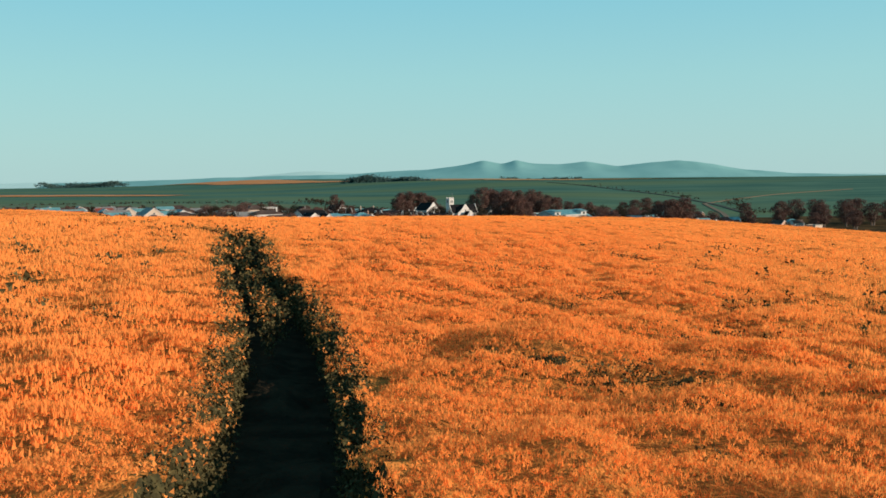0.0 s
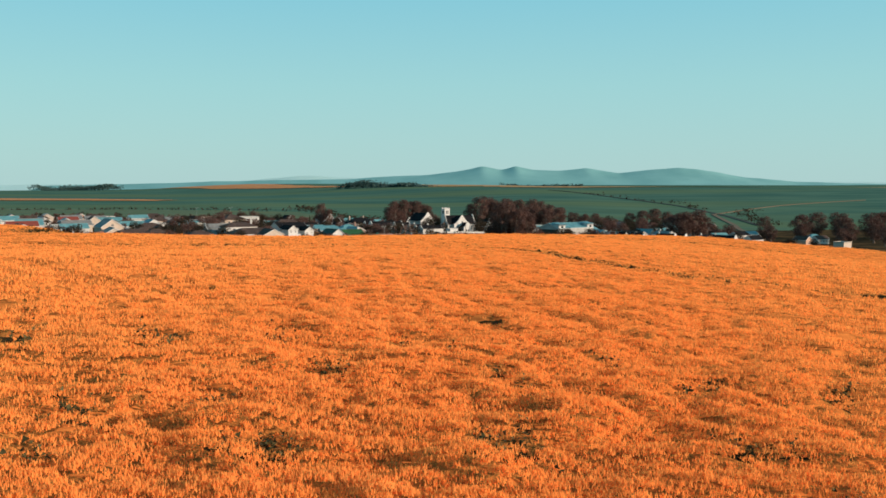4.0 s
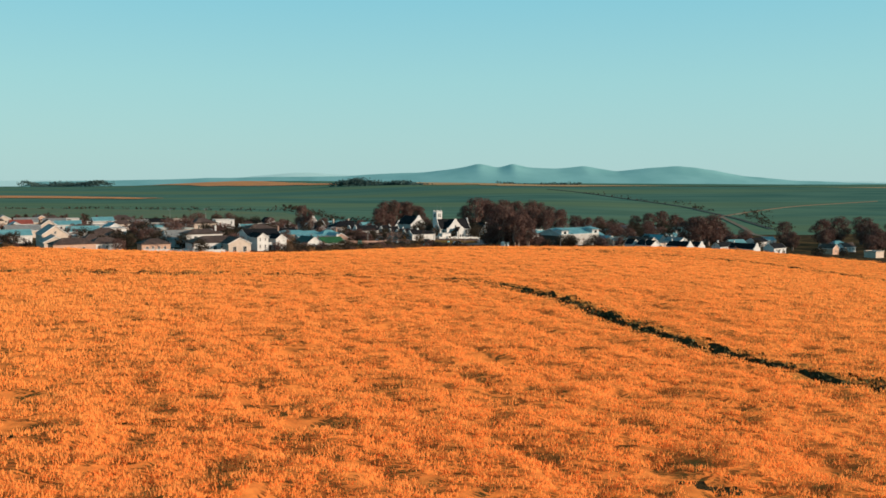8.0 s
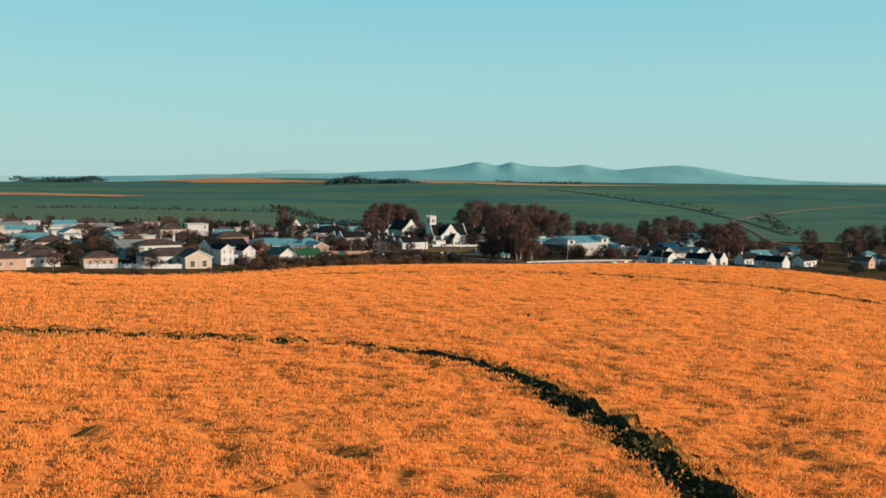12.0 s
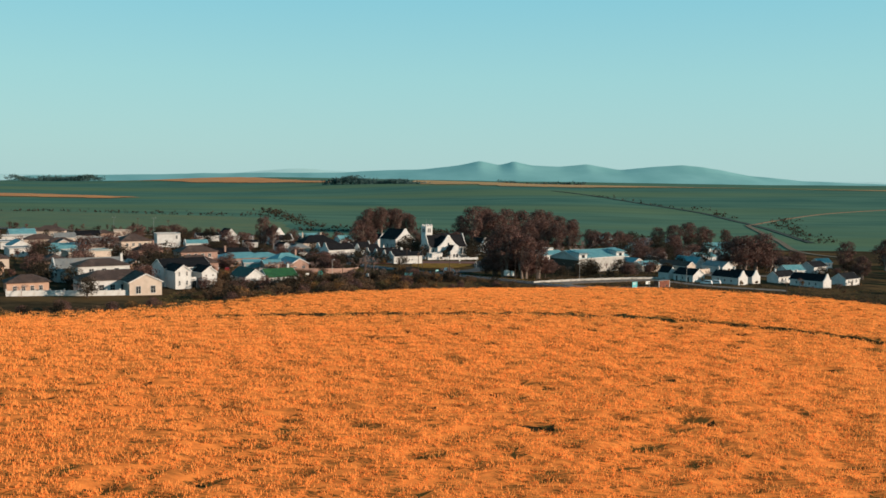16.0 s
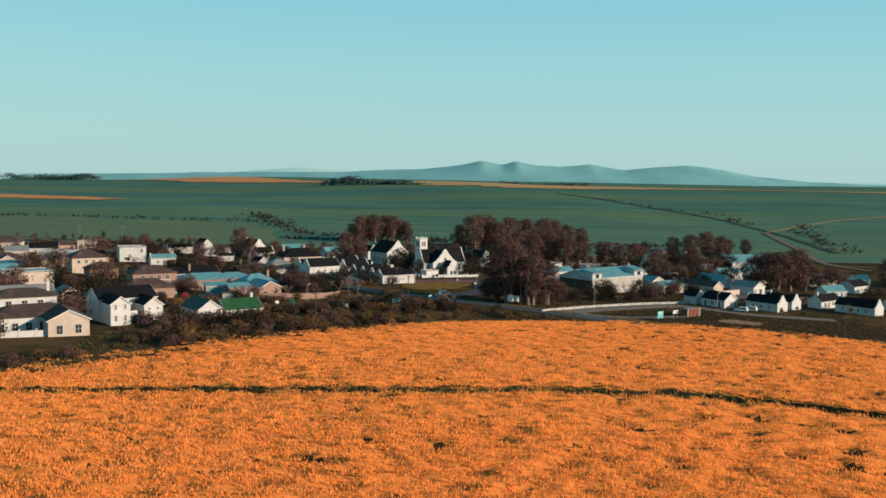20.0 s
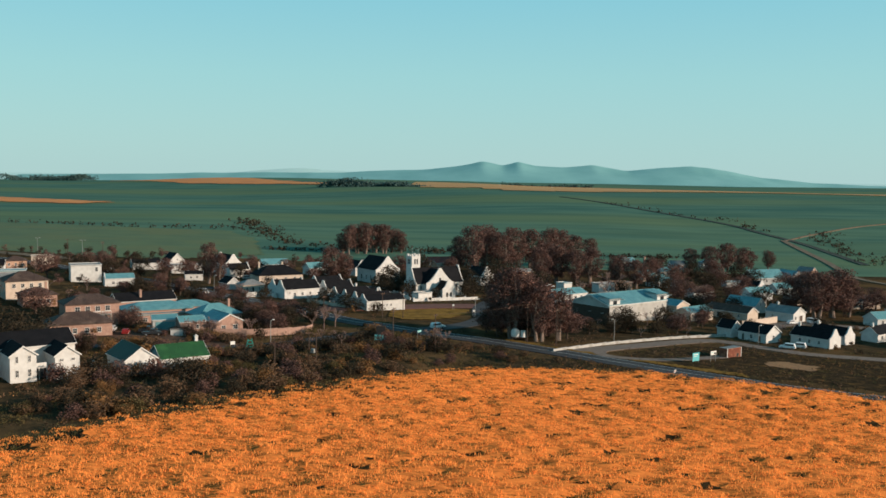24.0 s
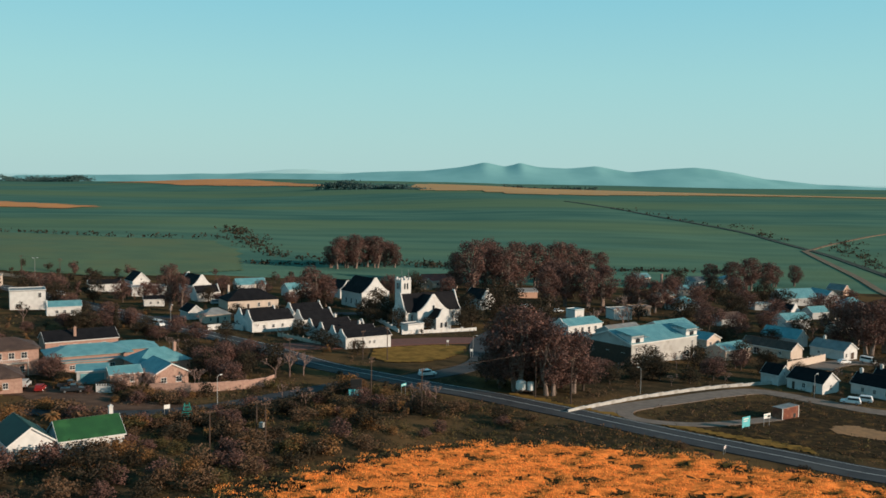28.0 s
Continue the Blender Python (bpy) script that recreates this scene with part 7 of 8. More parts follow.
def thicket(name, label, points, width, n, size, h, material, seed, category="thicket"):
    """A far belt of bushes or trees along a line, uncountable from here."""
    r = np.random.RandomState(seed)
    line = bend(points, 4.0)
    k = r.randint(0, len(line), n)
    x = line[k, 0] + r.normal(0, width, n)
    y = line[k, 1] + r.normal(0, width, n)
    hh = h * (0.55 + 0.45 * wave(x, y, 0.05, seed)) * np.sqrt(r.uniform(0, 1, n))
    ob = tufts(name, x, y, land(x, y) + np.clip(hh, 0.2, None), size * r.uniform(0.7, 1.3, n), 6, 0.8, [material], None, seed, label, 0.3)
    ob["category"] = category


thicket("creek_thicket", "dark thicket along the creek bed", [(-112, 800), (-88, 730), (-64, 660), (-45, 640), (-26, 634), (0, 633), (20, 640)], 4, 260, 1.7, 2.2, DARKLEAF, 401)
thicket("field_hedge", "sparse dark hedge across the green fields", [(-330, 720), (-217, 732), (-156, 712), (-104, 722), (-88, 730)], 1.5, 160, 1.6, 2.0, DARKLEAF, 402)
thicket("hill_foot_hedge", "dark hedge at the foot of the hill", [(-60, 612), (-10, 626), (30, 625), (80, 640), (140, 650)], 2.0, 380, 1.4, 1.6, DARKLEAF, 403)
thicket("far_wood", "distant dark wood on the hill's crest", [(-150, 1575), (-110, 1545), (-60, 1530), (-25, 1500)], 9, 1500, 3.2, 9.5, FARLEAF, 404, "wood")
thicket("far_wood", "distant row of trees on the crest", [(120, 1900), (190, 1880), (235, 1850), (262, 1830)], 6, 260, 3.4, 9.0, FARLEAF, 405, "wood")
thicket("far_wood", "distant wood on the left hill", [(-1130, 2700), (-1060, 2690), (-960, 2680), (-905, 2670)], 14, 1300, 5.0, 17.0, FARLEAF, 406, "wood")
thicket("hill_bushes", "few dark bushes along the hill track", [(148, 1020), (180, 930), (205, 850), (212, 790)], 2.5, 40, 2.4, 2.2, DARKLEAF, 407)
thicket("gully_scrub", "dark scrub in the gully beside the track", [(214, 640), (220, 700), (232, 760), (250, 800)], 5, 160, 1.6, 1.2, DARKLEAF, 408)


def ridge_line(name, label, y0, deep, knots, material, seed, rough):
    """A far range: a crest through (x, height) knots with spurs running down towards the plain."""
    k = np.array(knots, float)
    xs_ = np.linspace(k[0, 0], k[-1, 0], 420)
    crest = np.interp(xs_, k[:, 0], k[:, 1])
    crest = np.convolve(np.pad(crest, 1, mode="edge"), np.ones(3) / 3, "valid")
    crest = crest + rough * (wave(xs_, 0 * xs_, 0.02, seed) + 0.5 * wave(xs_, 0 * xs_, 0.06, seed + 1))
    rows_ = 14
    t = np.linspace(0, 1, rows_)[:, None]
    spur = 1 + 0.02 * wave(xs_[None, :], 900 * t, 0.012, seed + 2) * np.sin(math.pi * t)
    low = np.convolve(np.pad(crest, 30, mode="edge"), np.ones(61) / 61, "valid")
    shape = crest[None, :] * (1 - t) ** 7 + low[None, :] * (1 - (1 - t) ** 7)
    vz = -60 + (shape + 60) * np.clip((1 - t) ** 1.1 * spur, 0, 1)
    vy = np.broadcast_to(y0 - deep * t, vz.shape)
    vx = np.broadcast_to(xs_[None, :], vz.shape)
    i = np.arange(vz.size).reshape(vz.shape)
    fc = np.stack([i[:-1, :-1], i[1:, :-1], i[1:, 1:], i[:-1, 1:]], -1).reshape(-1, 4)
    me = bpy.data.meshes.new(name)
    me.from_pydata((np.stack([vx, vy, vz], -1).reshape(-1, 3) * PLAN).tolist(), [], fc.tolist())
    me.polygons.foreach_set("use_smooth", [True] * len(fc))
    me.materials.append(material)
    tagged(new(name, me), label, "mountain", "", "structure")


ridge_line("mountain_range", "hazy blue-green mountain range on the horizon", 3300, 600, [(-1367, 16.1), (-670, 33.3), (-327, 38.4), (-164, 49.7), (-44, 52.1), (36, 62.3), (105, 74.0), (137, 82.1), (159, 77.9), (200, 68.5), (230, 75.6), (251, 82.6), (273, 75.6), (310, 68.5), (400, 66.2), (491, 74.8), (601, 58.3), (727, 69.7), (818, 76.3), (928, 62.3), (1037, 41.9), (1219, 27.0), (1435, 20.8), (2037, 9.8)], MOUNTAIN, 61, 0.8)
# paler still: more of the distance haze painted into the colour
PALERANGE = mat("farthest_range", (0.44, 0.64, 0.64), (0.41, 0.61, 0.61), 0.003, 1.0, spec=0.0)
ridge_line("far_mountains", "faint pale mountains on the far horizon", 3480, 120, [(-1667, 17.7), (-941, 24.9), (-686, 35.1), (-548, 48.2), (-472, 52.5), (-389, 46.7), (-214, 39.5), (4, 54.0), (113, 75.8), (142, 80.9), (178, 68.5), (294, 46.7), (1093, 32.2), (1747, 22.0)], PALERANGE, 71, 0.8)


# ---- vehicles ----
def on_plan(x, y, rot=0.0):
    return pose(x * PLAN, y * PLAN, ground_z(x * PLAN, y * PLAN), 0, 0, rot)


PAINT_WHITE = mat("white_car_paint", (0.74, 0.74, 0.73), (0.70, 0.70, 0.69), 2.0, 0.3, spec=0.5)
PAINT_RED = mat("red_car_paint", (0.26, 0.020, 0.018), (0.22, 0.018, 0.016), 2.0, 0.3, spec=0.5)
PAINT_SILVER = mat("silver_car_paint", (0.42, 0.43, 0.43), (0.38, 0.39, 0.39), 2.0, 0.3, spec=0.5)
PAINT_DARK = mat("dark_car_paint", (0.025, 0.028, 0.032), (0.020, 0.022, 0.026), 2.0, 0.3, spec=0.5)
RUBBER = mat("tyre_rubber", (0.020, 0.020, 0.020), (0.014, 0.014, 0.014), 5.0, 0.9)
STEEL = mat("wheel_steel", (0.45, 0.45, 0.45), (0.36, 0.36, 0.36), 5.0, 0.4, metal=0.8)
LAMPGLASS = mat("lamp_glass", (0.70, 0.70, 0.66), (0.62, 0.62, 0.58), 5.0, 0.15)

CAR_SHAPES = {
    "suv": (4.4, 1.8, [(-2.2, 0.4), (2.2, 0.4), (2.2, 0.85), (1.3, 1.0), (-2.15, 1.02)], [(-2.05, 1.02), (1.2, 1.02), (0.55, 1.68), (-1.85, 1.70)]),
    "hatch": (3.9, 1.65, [(-1.95, 0.35), (1.95, 0.35), (1.95, 0.75), (1.1, 0.88), (-1.9, 0.92)], [(-1.8, 0.92), (1.0, 0.90), (0.35, 1.42), (-1.3, 1.44)]),
    "minibus": (4.8, 1.8, [(-2.4, 0.4), (2.4, 0.4), (2.4, 0.95), (2.0, 1.15), (-2.4, 1.15)], [(-2.38, 1.15), (1.95, 1.15), (1.3, 1.98), (-2.3, 2.02)]),
    "pickup": (4.9, 1.75, [(-2.45, 0.45), (2.45, 0.45), (2.45, 0.9), (1.3, 1.05), (-2.45, 1.05)], [(-0.5, 1.05), (1.15, 1.05), (0.6, 1.68), (-0.4, 1.70)]),
}


def car(kind, x, y, rot, paint, label):
    """A vehicle: body, cabin with windows, lamps and four wheels of tyre and rim."""
    x, y = x * PLAN, y * PLAN
    ln, wd, low, cab = CAR_SHAPES[kind]
    ob = thing({"suv": "car", "hatch": "car", "minibus": "minibus", "pickup": "pickup_truck"}[kind], label, "car", pose(x, y, ground_z(x, y) + 0.16, 0, 0, rot), "vehicles")
    bm = extrude(bmesh.new(), low, "y", -wd / 2, wd / 2)
    bmesh.ops.bevel(bm, geom=list(bm.edges), offset=0.07, segments=2, affect="EDGES")
    part("body", bm, paint, ob)
    bm = extrude(bmesh.new(), cab, "y", -wd / 2 + 0.1, wd / 2 - 0.1)
    bmesh.ops.bevel(bm, geom=list(bm.edges), offset=0.06, segments=2, affect="EDGES")
    cabin = part("cabin", bm, paint, ob)
    z0, z1 = cab[0][1] + 0.1, cab[2][1] - 0.12
    for s in (-1, 1):
        yy = s * (wd / 2 - 0.1)
        bm = bmesh.new()
        x0, x1 = cab[0][0] + 0.25, cab[1][0] - 0.35
        box(bm, x0, x1 - 0.3, yy - 0.012, yy + 0.012, z0, z1)
        part("side_window", bm, DARKGLASS, cabin)
        part("headlight", boxes((ln / 2 - 0.08, ln / 2 + 0.015, s * wd * 0.36 - 0.17, s * wd * 0.36 + 0.17, low[2][1] - 0.24, low[2][1] - 0.08)), LAMPGLASS, ob)
        part("tail_light", boxes((-ln / 2 - 0.015, -ln / 2 + 0.08, s * wd * 0.4 - 0.1, s * wd * 0.4 + 0.1, low[4][1] - 0.35, low[4][1] - 0.12)), PAINT_RED, ob)
    (ax, az), (bx, bz) = cab[1], cab[2]
    d = Vector((bx - ax, 0, bz - az)).normalized()
    nrm = Vector((-d.z, 0, d.x)) * -0.02
    p, q = Vector((ax, 0, az)) + d * 0.1 + nrm, Vector((bx, 0, bz)) - d * 0.08 + nrm
    bm = bmesh.new()
    hw = wd / 2 - 0.2
    bm.faces.new([bm.verts.new(v) for v in ((p.x, -hw, p.z), (p.x, hw, p.z), (q.x, hw * 0.94, q.z), (q.x, -hw * 0.94, q.z))])
    bmesh.ops.solidify(bm, geom=list(bm.faces), thickness=0.02)
    part("windscreen", bm, DARKGLASS, cabin)
    for wx in (-ln * 0.31, ln * 0.31):
        for s in (-1, 1):
            bm = bmesh.new()
            limb(bm, (wx, s * (wd / 2 - 0.2), 0.33), (wx, s * (wd / 2 + 0.01), 0.33), 0.33, 0.33, 14)
            w = part("wheel", bm, RUBBER, ob)
            bm = bmesh.new()
            limb(bm, (wx, s * (wd / 2 + 0.005), 0.33), (wx, s * (wd / 2 + 0.03), 0.33), 0.2, 0.18, 10)
            part("rim", bm, STEEL, w)
    return ob


car("suv", 10.4, 404.8, 28, PAINT_WHITE, "white estate car driving on the tarred road")
car("minibus", -49.2, 447.6, -42, PAINT_WHITE, "white minibus on the tarred road")
car("minibus", -87.8, 491.0, -42, PAINT_WHITE, "white van far along the road")
car("suv", -49.6, 382.6, 100, PAINT_SILVER, "silver car parked by the brick houses")
car("hatch", -46.4, 380.6, 100, PAINT_RED, "small red car parked in the yard")
car("pickup", -43.2, 383.4, 20, PAINT_DARK, "dark pickup truck parked in the yard")
car("pickup", -41.6, 380.6, 20, PAINT_DARK, "dark pickup truck parked in the yard")
car("suv", 80.4, 396.8, 150, PAINT_WHITE, "white car parked beside the cottages")
car("suv", 83.2, 398.6, 150, PAINT_WHITE, "white car parked beside the cottages")
car("hatch", 96.4, 437.6, 20, PAINT_WHITE, "white car parked in the cottage lane")
car("minibus", 102.4, 439.6, -60, PAINT_WHITE, "white van parked in the cottage lane")
car("minibus", 36.5, 509.0, 10, PAINT_WHITE, "white van parked under the trees")
car("hatch", 41.0, 504.0, 10, PAINT_SILVER, "silver car parked under the trees")
car("hatch", 45.0, 505.0, 10, PAINT_WHITE, "white car parked under the trees")
car("hatch", 48.5, 500.0, 80, PAINT_SILVER, "pale car parked under the trees")
car("suv", -46.5, 489.5, 20, PAINT_SILVER, "pale car parked before the white house")

# ---- poles, lamps and wires ----
TIMBER = mat("creosoted_pole", (0.085, 0.055, 0.040), (0.055, 0.036, 0.028), 3.0, 0.9, 0.01)
GALV = mat("galvanised_steel", (0.36, 0.36, 0.35), (0.30, 0.30, 0.29), 4.0, 0.5, metal=0.6)
CERAMIC = mat("insulator", (0.30, 0.16, 0.10), (0.26, 0.13, 0.08), 6.0, 0.3)
TOPS = {}


def power_pole(key, x, y, h, rot, arms=1):
    x, y, h = x * PLAN, y * PLAN, h * 1.2
    ob = thing("power_pole", "weathered timber power pole with cross-arm", "pole", pose(x, y, ground_z(x, y), 0, 0, rot), "power poles")
    bm = bmesh.new()
    limb(bm, (0, 0, -0.4), (0, 0, h), 0.15, 0.10, 8)
    part("post", bm, TIMBER, ob)
    for a in range(arms):
        z = h - 0.4 - 0.7 * a
        arm = part("cross_arm", boxes((-0.95, 0.95, -0.17, -0.08, z - 0.07, z + 0.07)), TIMBER, ob)
        for u in (-0.85, -0.3, 0.3, 0.85):
            bm = bmesh.new()
            limb(bm, (u, -0.125, z + 0.07), (u, -0.125, z + 0.27), 0.05, 0.04, 6)
            part("insulator", bm, CERAMIC, arm)
    TOPS[key] = (x, y, ground_z(x, y) + h - 0.15, rot)
    return ob


for key, x, y, h, rot, arms in (("a", 10.1, 376.0, 8.0, 60, 1), ("b", 2.1, 386.0, 7.5, 60, 2), ("c", -9.5, 355.9, 6.8, 40, 1), ("d", -8.3, 355.3, 6.8, 40, 1), ("e", -14.0, 351.0, 6.5, 40, 1), ("f", 27.8, 391.0, 9.0, 60, 2), ("g", -12.8, 400.5, 7.5, 60, 1), ("h", 33.0, 387.5, 8.5, 60, 1), ("i", -118.0, 535.0, 8.0, 20, 1), ("j", -104.0, 530.0, 8.0, 20, 2), ("k", -2.0, 418.5, 6.5, 60, 1), ("l", 2.6, 418.2, 7.5, 60, 1), ("m", 86.0, 352.5, 6.0, 20, 1)):
    power_pole(key, x, y, h, rot, arms)
tr_ = thing("transformer", "grey transformer on a platform between two poles", "transformer", on_plan(-8.9, 355.6, -30))
part("beam", boxes((-0.85, 0.85, -0.08, 0.08, 3.4, 3.52), (-0.85, 0.85, 0.25, 0.41, 3.4, 3.52)), TIMBER, tr_)
part("tank", boxes((-0.35, 0.35, -0.15, 0.5, 3.523, 4.4)), GALV, tr_)


def wires(a, b, sag=0.5):
    """The wires from one pole's arm to the next, hanging a little."""
    (x0, y0, z0, r0), (x1, y1, z1, r1) = TOPS[a], TOPS[b]
    ob = thing("power_lines", "three thin dark wires between two poles", "power line", pose(x0, y0, z0))
    at_ = Vector((x0, y0, z0))
    for u in (-0.85, 0.3, 0.85):
        p = Vector((x0 + u * math.cos(radians(r0)), y0 + u * math.sin(radians(r0)), z0))
        q = Vector((x1 + u * math.cos(radians(r1)), y1 + u * math.sin(radians(r1)), z1))
        bm = bmesh.new()
        rings = []
        for i in range(11):
            c = p.lerp(q, i / 10) - Vector((0, 0, 0.4 * sag * i * (1 - i / 10))) - at_
            rings.append([bm.verts.new(c + Vector((0.004, 0.004, 0.009)) * k + Vector((0, 0, 0.009)) * (k == 0)) for k in (-1, 0, 1)])
        for m, n in zip(rings[:-1], rings[1:]):
            for k in range(3):
                bm.faces.new((m[k], m[(k + 1) % 3], n[(k + 1) % 3], n[k]))
        part("wire", bm, TIMBER, ob)


for a, b in (("a", "b"), ("a", "f"), ("f", "h"), ("b", "g"), ("c", "e"), ("d", "a"), ("i", "j"), ("k", "l")):
    wires(a, b)


def street_lamp(x, y, h, rot, twin=False):
    x, y, h = x * PLAN, y * PLAN, h * 1.2
    ob = thing("street_lamp", "galvanised street lamp with curved arm" if not twin else "tall lamp mast with two floodlights", "street lamp", pose(x, y, ground_z(x, y), 0, 0, rot), "street lamps")
    bm = bmesh.new()
    limb(bm, (0, 0, -0.3), (0, 0, h), 0.09, 0.05, 8)
    part("post", bm, GALV, ob)
    for s in ((-1, 1) if twin else (1,)):
        bm = bmesh.new()
        limb(bm, (0, 0, h - 0.05), (s * 0.5, 0, h + 0.18), 0.04, 0.035, 6)
        limb(bm, (s * 0.5, 0, h + 0.18), (s * 1.0, 0, h + 0.2), 0.035, 0.03, 6)
        arm = part("arm", bm, GALV, ob)
        part("lamp_head", boxes((s * 0.75 - 0.3 * (s < 0), s * 0.75 + 0.55 - 0.25 * (s < 0), -0.14, 0.14, h + 0.1, h + 0.24)), FRAME, arm)


for x, y, h, rot, twin in ((-106.0, 517.0, 9.0, 10, True), (-46.0, 446.0, 6.0, -50, False), (45.9, 397.8, 5.0, 120, False), (-19.2, 376.4, 5.0, 60, False), (31.7, 418.0, 5.5, 60, False), (-127, 532, 8, 0, True), (76.0, 401.0, 4.6, 40, False), (19.0, 428.5, 4.5, 0, False)):
    street_lamp(x, y, h, rot, twin)

# ---- roadside things ----
SIGNBLUE = mat("pale_blue_board", (0.10, 0.42, 0.44), (0.085, 0.37, 0.40), 1.5, 0.6)
SIGNWHITE = mat("white_board", (0.70, 0.68, 0.64), (0.62, 0.60, 0.56), 1.5, 0.6)
CONTAINER = mat("rusty_red_steel", (0.24, 0.070, 0.038), (0.16, 0.050, 0.030), 1.2, 0.75, 0.02, 6, spots=(0.34, 0.15, 0.085), spot_scale=0.8, spot_at=0.58)
BLACKBOARD = mat("black_board", (0.012, 0.013, 0.014), (0.009, 0.010, 0.010), 2.0, 0.6)
TANKWHITE = mat("tank_plastic", (0.72, 0.70, 0.66), (0.62, 0.60, 0.56), 1.5, 0.5)


def board(name, label, x, y, rot, w, h, up, faces, category="sign", bars=()):
    """A flat board on two posts; bars: marks of other colours on its face."""
    x, y = x * PLAN, y * PLAN
    ob = thing(name, label, category, pose(x, y, ground_z(x, y), 0, 0, rot))
    for s in (-1, 1):
        bm = bmesh.new()
        limb(bm, (s * w * 0.42, 0.06, -0.4), (s * w * 0.42, 0.06, up + h), 0.05, 0.05, 6)
        part("post", bm, GALV, ob)
    panel = part("panel", boxes((-w / 2, w / 2, -0.03, 0.005, up, up + h)), faces, ob)
    for x0, x1, z0, z1, m in bars:
        part("bar", boxes((x0 * w / 2, x1 * w / 2, -0.042, -0.032, up + z0 * h, up + z1 * h)), m, panel)
    return ob


board("billboard", "pale blue roadside board on posts", 56.6, 376.2, 36, 2.5, 2.1, 0.5, SIGNBLUE, bars=((-0.7, 0.6, 0.75, 0.85, SIGNWHITE), (-0.7, 0.3, 0.55, 0.62, SIGNWHITE)))
board("billboard", "white roadside board with dark picture strip", 60.4, 378.6, 36, 2.2, 1.0, 1.7, SIGNWHITE, bars=((0.1, 0.9, 0.15, 0.6, BLACKBOARD), (-0.85, -0.05, 0.55, 0.7, SIGNBLUE)))
board("road_sign", "small red and white roadside sign", 49.5, 362.3, 60, 1.6, 0.5, 1.0, SIGNWHITE, "road sign", bars=((-0.95, 0.95, 0.35, 0.65, PAINT_RED),))
board("road_sign", "white road sign beside the side street", -24.5, 369.8, 30, 1.1, 0.8, 1.2, SIGNWHITE, "road sign")
board("direction_sign", "grey-green direction sign at the junction", 7.0, 388.5, 60, 1.9, 0.55, 2.2, SIGNBLUE, "road sign", bars=((-0.9, 0.9, 0.4, 0.6, SIGNWHITE),))
board("road_sign", "round-cornered white road sign on the island", 18.6, 425.5, 10, 0.7, 0.7, 1.8, SIGNWHITE, "road sign")
board("road_sign", "small white sign by the churchyard", 14.0, 437.5, 10, 0.6, 0.6, 1.4, SIGNWHITE, "road sign")

box_ = thing("shipping_container", "rusty red steel container on the lot", "container", on_plan(65.4, 385.0, 37))
part("body", boxes((-3.0, 3.0, -1.2, 1.2, 0.0, 2.5)), CONTAINER, box_)
part("roof", boxes((-3.04, 3.04, -1.24, 1.24, 2.503, 2.58)), GREYTIN, box_)
for i in range(20):
    part("rib", boxes((-2.85 + i * 0.3 - 0.05, -2.85 + i * 0.3 + 0.05, -1.245, -1.203, 0.15, 2.35)), CONTAINER, box_)
for u in (-2.96, 2.9):
    part("corner_post", boxes((u - 0.06, u + 0.12, -1.27, -1.21, 0, 2.5)), SIGNWHITE, box_)
part("door_opening", boxes((1.0, 1.9, -1.26, -1.25, 0.1, 1.0)), BLACKBOARD, box_, "dark open hatch")

tank = thing("water_tank", "round white water tank on a low stand", "tank", on_plan(25.8, 394.4))
bm = bmesh.new()
for z0, z1, r0, r1 in ((0.9, 1.1, 1.05, 1.2), (1.1, 2.6, 1.2, 1.2), (2.6, 2.95, 1.2, 0.8), (2.95, 3.1, 0.8, 0.3)):
    limb(bm, (0, 0, z0), (0, 0, z1), r0, r1, 18)
part("shell", bm, TANKWHITE, tank)
bm = bmesh.new()
limb(bm, (2.1, -0.4, 0.9), (2.1, -0.4, 2.7), 0.75, 0.75, 16)
part("shell", bm, TANKWHITE, tank)
part("stand", boxes((-1.2, 3.0, -1.2, 1.0, 0.72, 0.897), (-1.1, -0.9, -1.1, -0.9, -0.2, 0.717), (2.7, 2.9, -1.1, -0.9, -0.2, 0.717), (-1.1, -0.9, 0.7, 0.9, -0.2, 0.717), (2.7, 2.9, 0.7, 0.9, -0.2, 0.717)), TIMBER, tank)

kiosk = thing("information_board", "dark notice board over a pale blue base", "sign", on_plan(-0.4, 387.2, 10))
part("base", boxes((-1.5, 1.5, -0.4, 0.4, -0.3, 1.4)), SIGNBLUE, kiosk)
part("panel", boxes((-1.0, 1.3, -0.08, 0.08, 1.403, 3.6)), BLACKBOARD, kiosk)
part("border", boxes((-1.12, -1.0, -0.1, 0.1, 1.403, 3.72), (1.3, 1.42, -0.1, 0.1, 1.403, 3.72), (-1.0, 1.3, -0.1, 0.1, 3.6, 3.72)), TIMBER, kiosk)

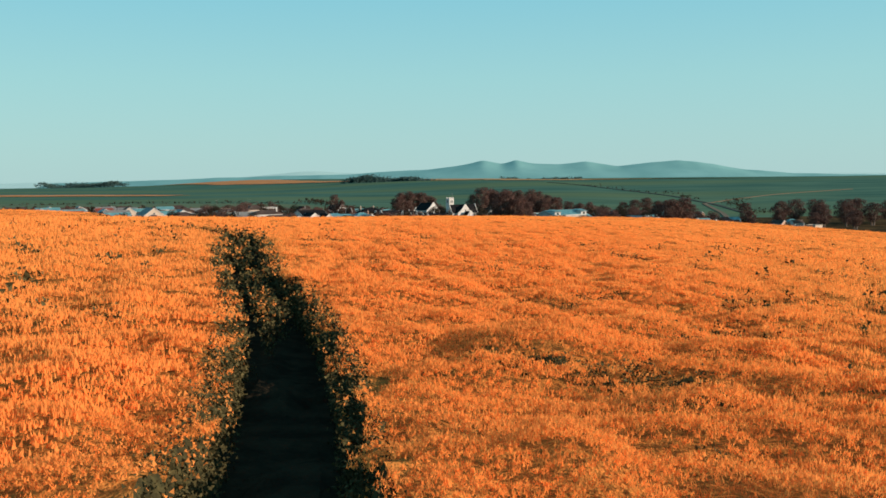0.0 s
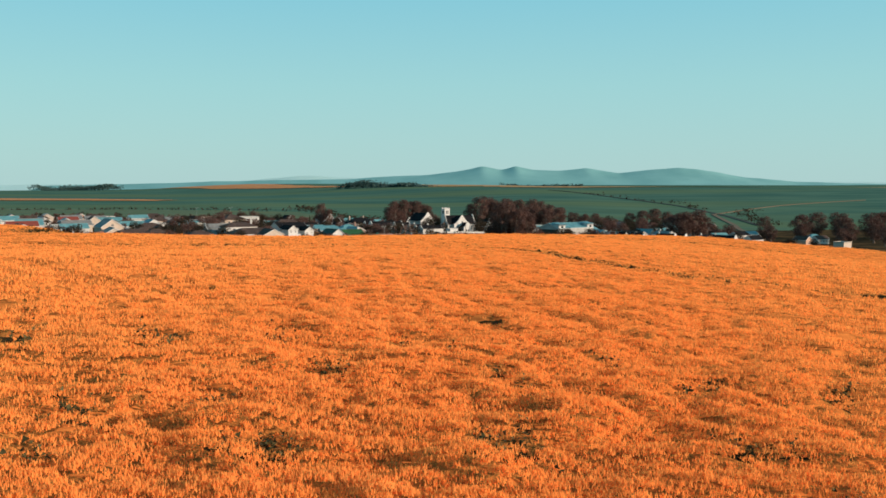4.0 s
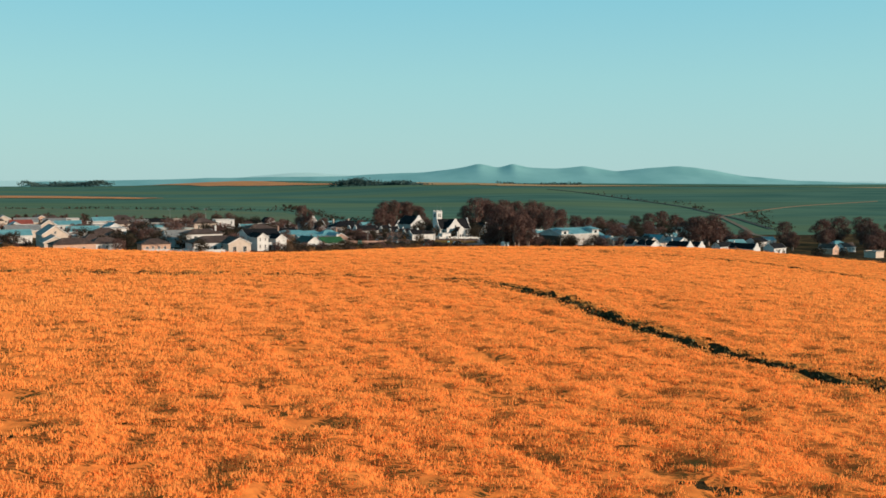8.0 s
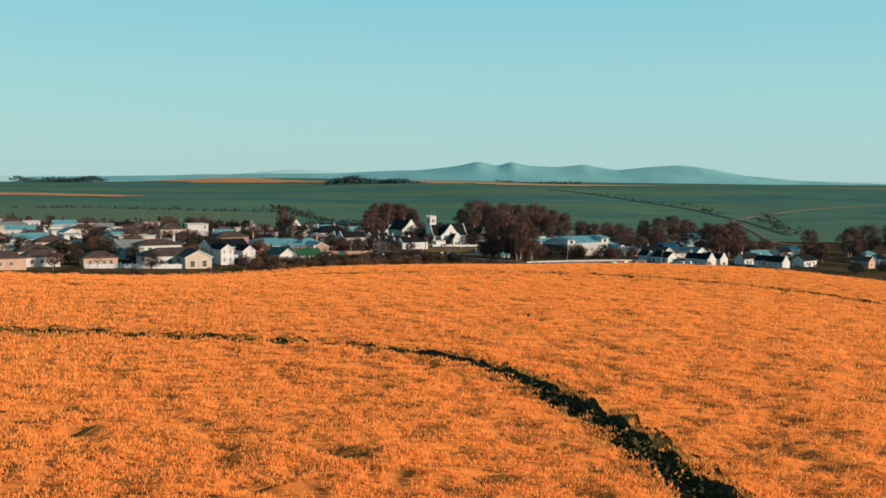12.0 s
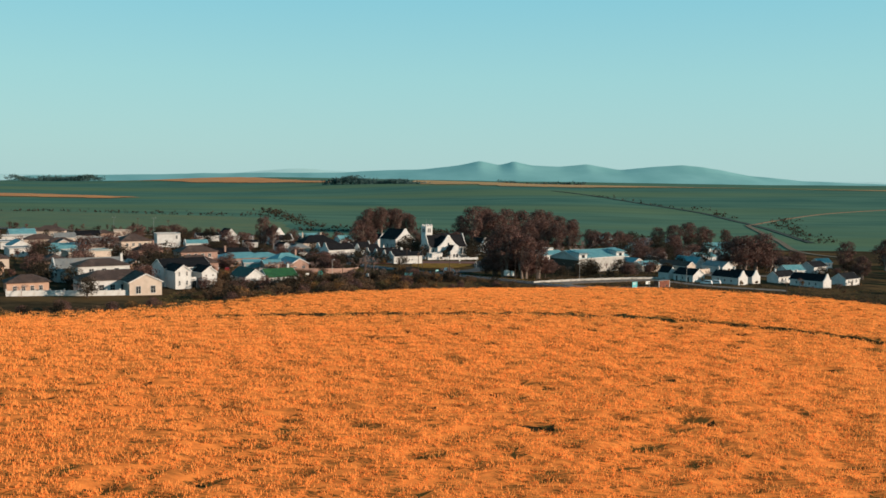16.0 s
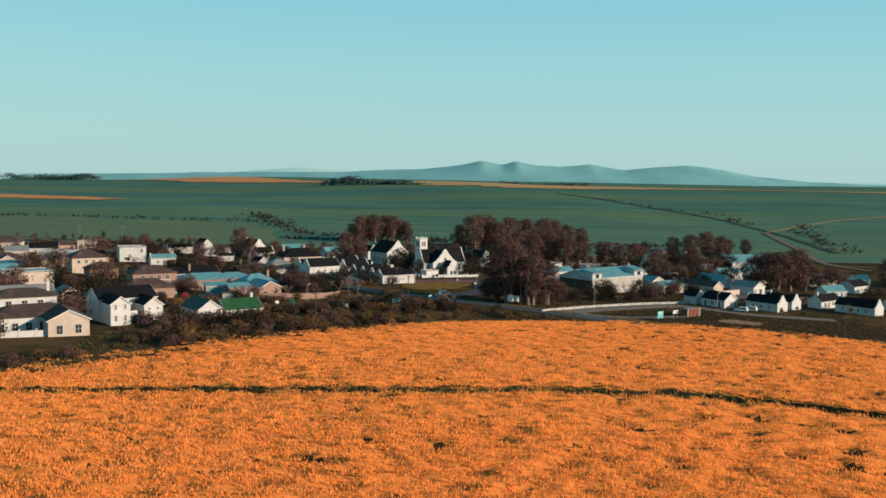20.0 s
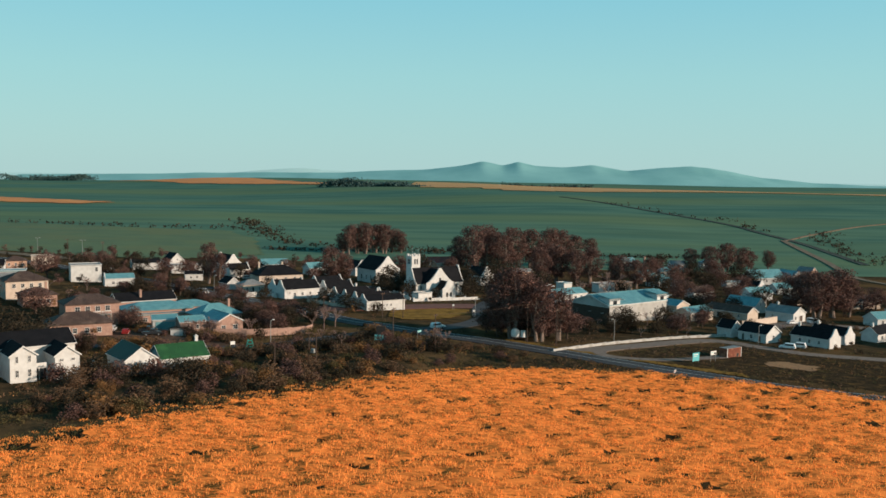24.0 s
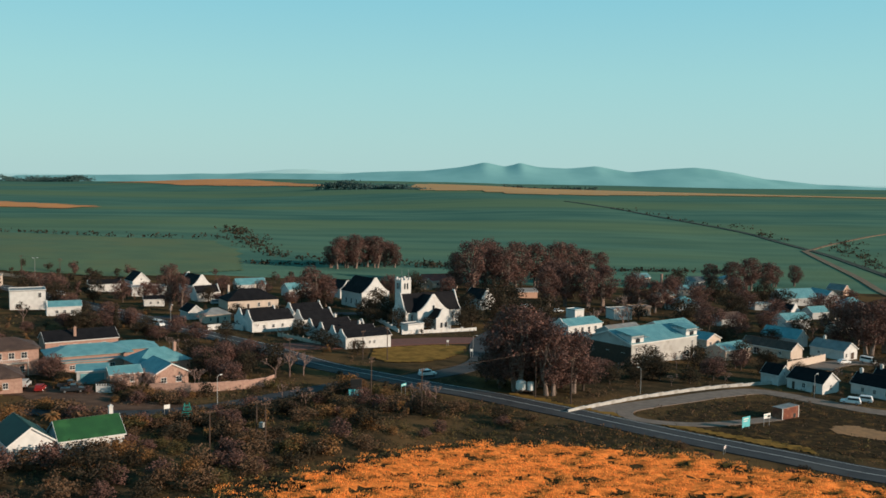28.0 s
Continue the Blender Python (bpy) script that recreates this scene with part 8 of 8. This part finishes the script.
frame_ = thing("climbing_frame", "turquoise metal climbing frame among shrubs", "play frame", on_plan(-21.0, 367.0, 20))
TURQ = mat("turquoise_paint", (0.02, 0.30, 0.25), (0.016, 0.24, 0.20), 3.0, 0.5)
for a in (-1, 1):
    for b in (-1, 1):
        bm = bmesh.new()
        limb(bm, (a * 1.3, b * 1.0, -0.3), (a * 0.4, b * 0.3, 3.4), 0.06, 0.05, 6)
        part("leg", bm, TURQ, frame_)
for i in range(4):
    z = 0.7 + i * 0.75
    k = 1 - (z + 0.3) / 3.7 * 0.69
    for a in (-1, 1):
        bm = bmesh.new()
        limb(bm, (a * 1.3 * k, -k, z), (a * 1.3 * k, k, z), 0.045, 0.045, 5)
        part("rung", bm, TURQ, frame_)
        bm = bmesh.new()
        limb(bm, (-1.3 * k, a * k, z), (1.3 * k, a * k, z), 0.045, 0.045, 5)
        part("rung", bm, TURQ, frame_)

# chimney stack behind the trees
stack = thing("brick_chimney", "tall brick chimney stack beyond the trees", "chimney", on_plan(86.0, 560.0))
bm = bmesh.new()
limb(bm, (0, 0, -0.5), (0, 0, 10.5), 0.8, 0.6, 12)
part("shaft", bm, BRICK, stack)
bm = bmesh.new()
limb(bm, (0, 0, 10.503), (0, 0, 11.0), 0.75, 0.75, 12)
part("crown", bm, BRICK, stack)

# balcony and carport of the double-storey houses
bal = thing("balcony", "white balcony with dark glazed doors between wings", "balcony", on_plan(-45.2, 339.9, 38))
part("floor", boxes((-1.5, 1.6, -1.2, 1.6, 2.5, 2.75)), WHITE, bal)
part("front", boxes((-1.5, 1.6, -1.3, -1.2, 2.2, 3.3)), WHITE, bal)
for i in range(5):
    part("glass_door", boxes((-1.4 + i * 0.6, -0.88 + i * 0.6, -0.9, -0.85, 0.1, 2.3)), DARKGLASS, bal)
for u in (-1.45, 0.05, 1.5):
    part("post", boxes((u - 0.07, u + 0.07, -1.28, -1.14, -0.3, 2.497)), WHITE, bal)
bal = thing("balcony", "pale balcony with railing on brick house", "balcony", on_plan(-55.9, 389.8, 32))
part("floor", boxes((-4.6, 4.8, -1.4, 0.2, 2.75, 2.95)), CREAM, bal)
part("handrail", boxes((-4.6, 4.8, -1.4, -1.33, 3.75, 3.83)), FRAME, bal)
for i in range(24):
    part("baluster", boxes((-4.55 + i * 0.4, -4.49 + i * 0.4, -1.39, -1.34, 2.953, 3.747)), FRAME, bal)
for u in (-4.4, 0.0, 4.6):
    part("post", boxes((u - 0.12, u + 0.12, -1.38, -1.14, -0.4, 2.747)), CREAM, bal)
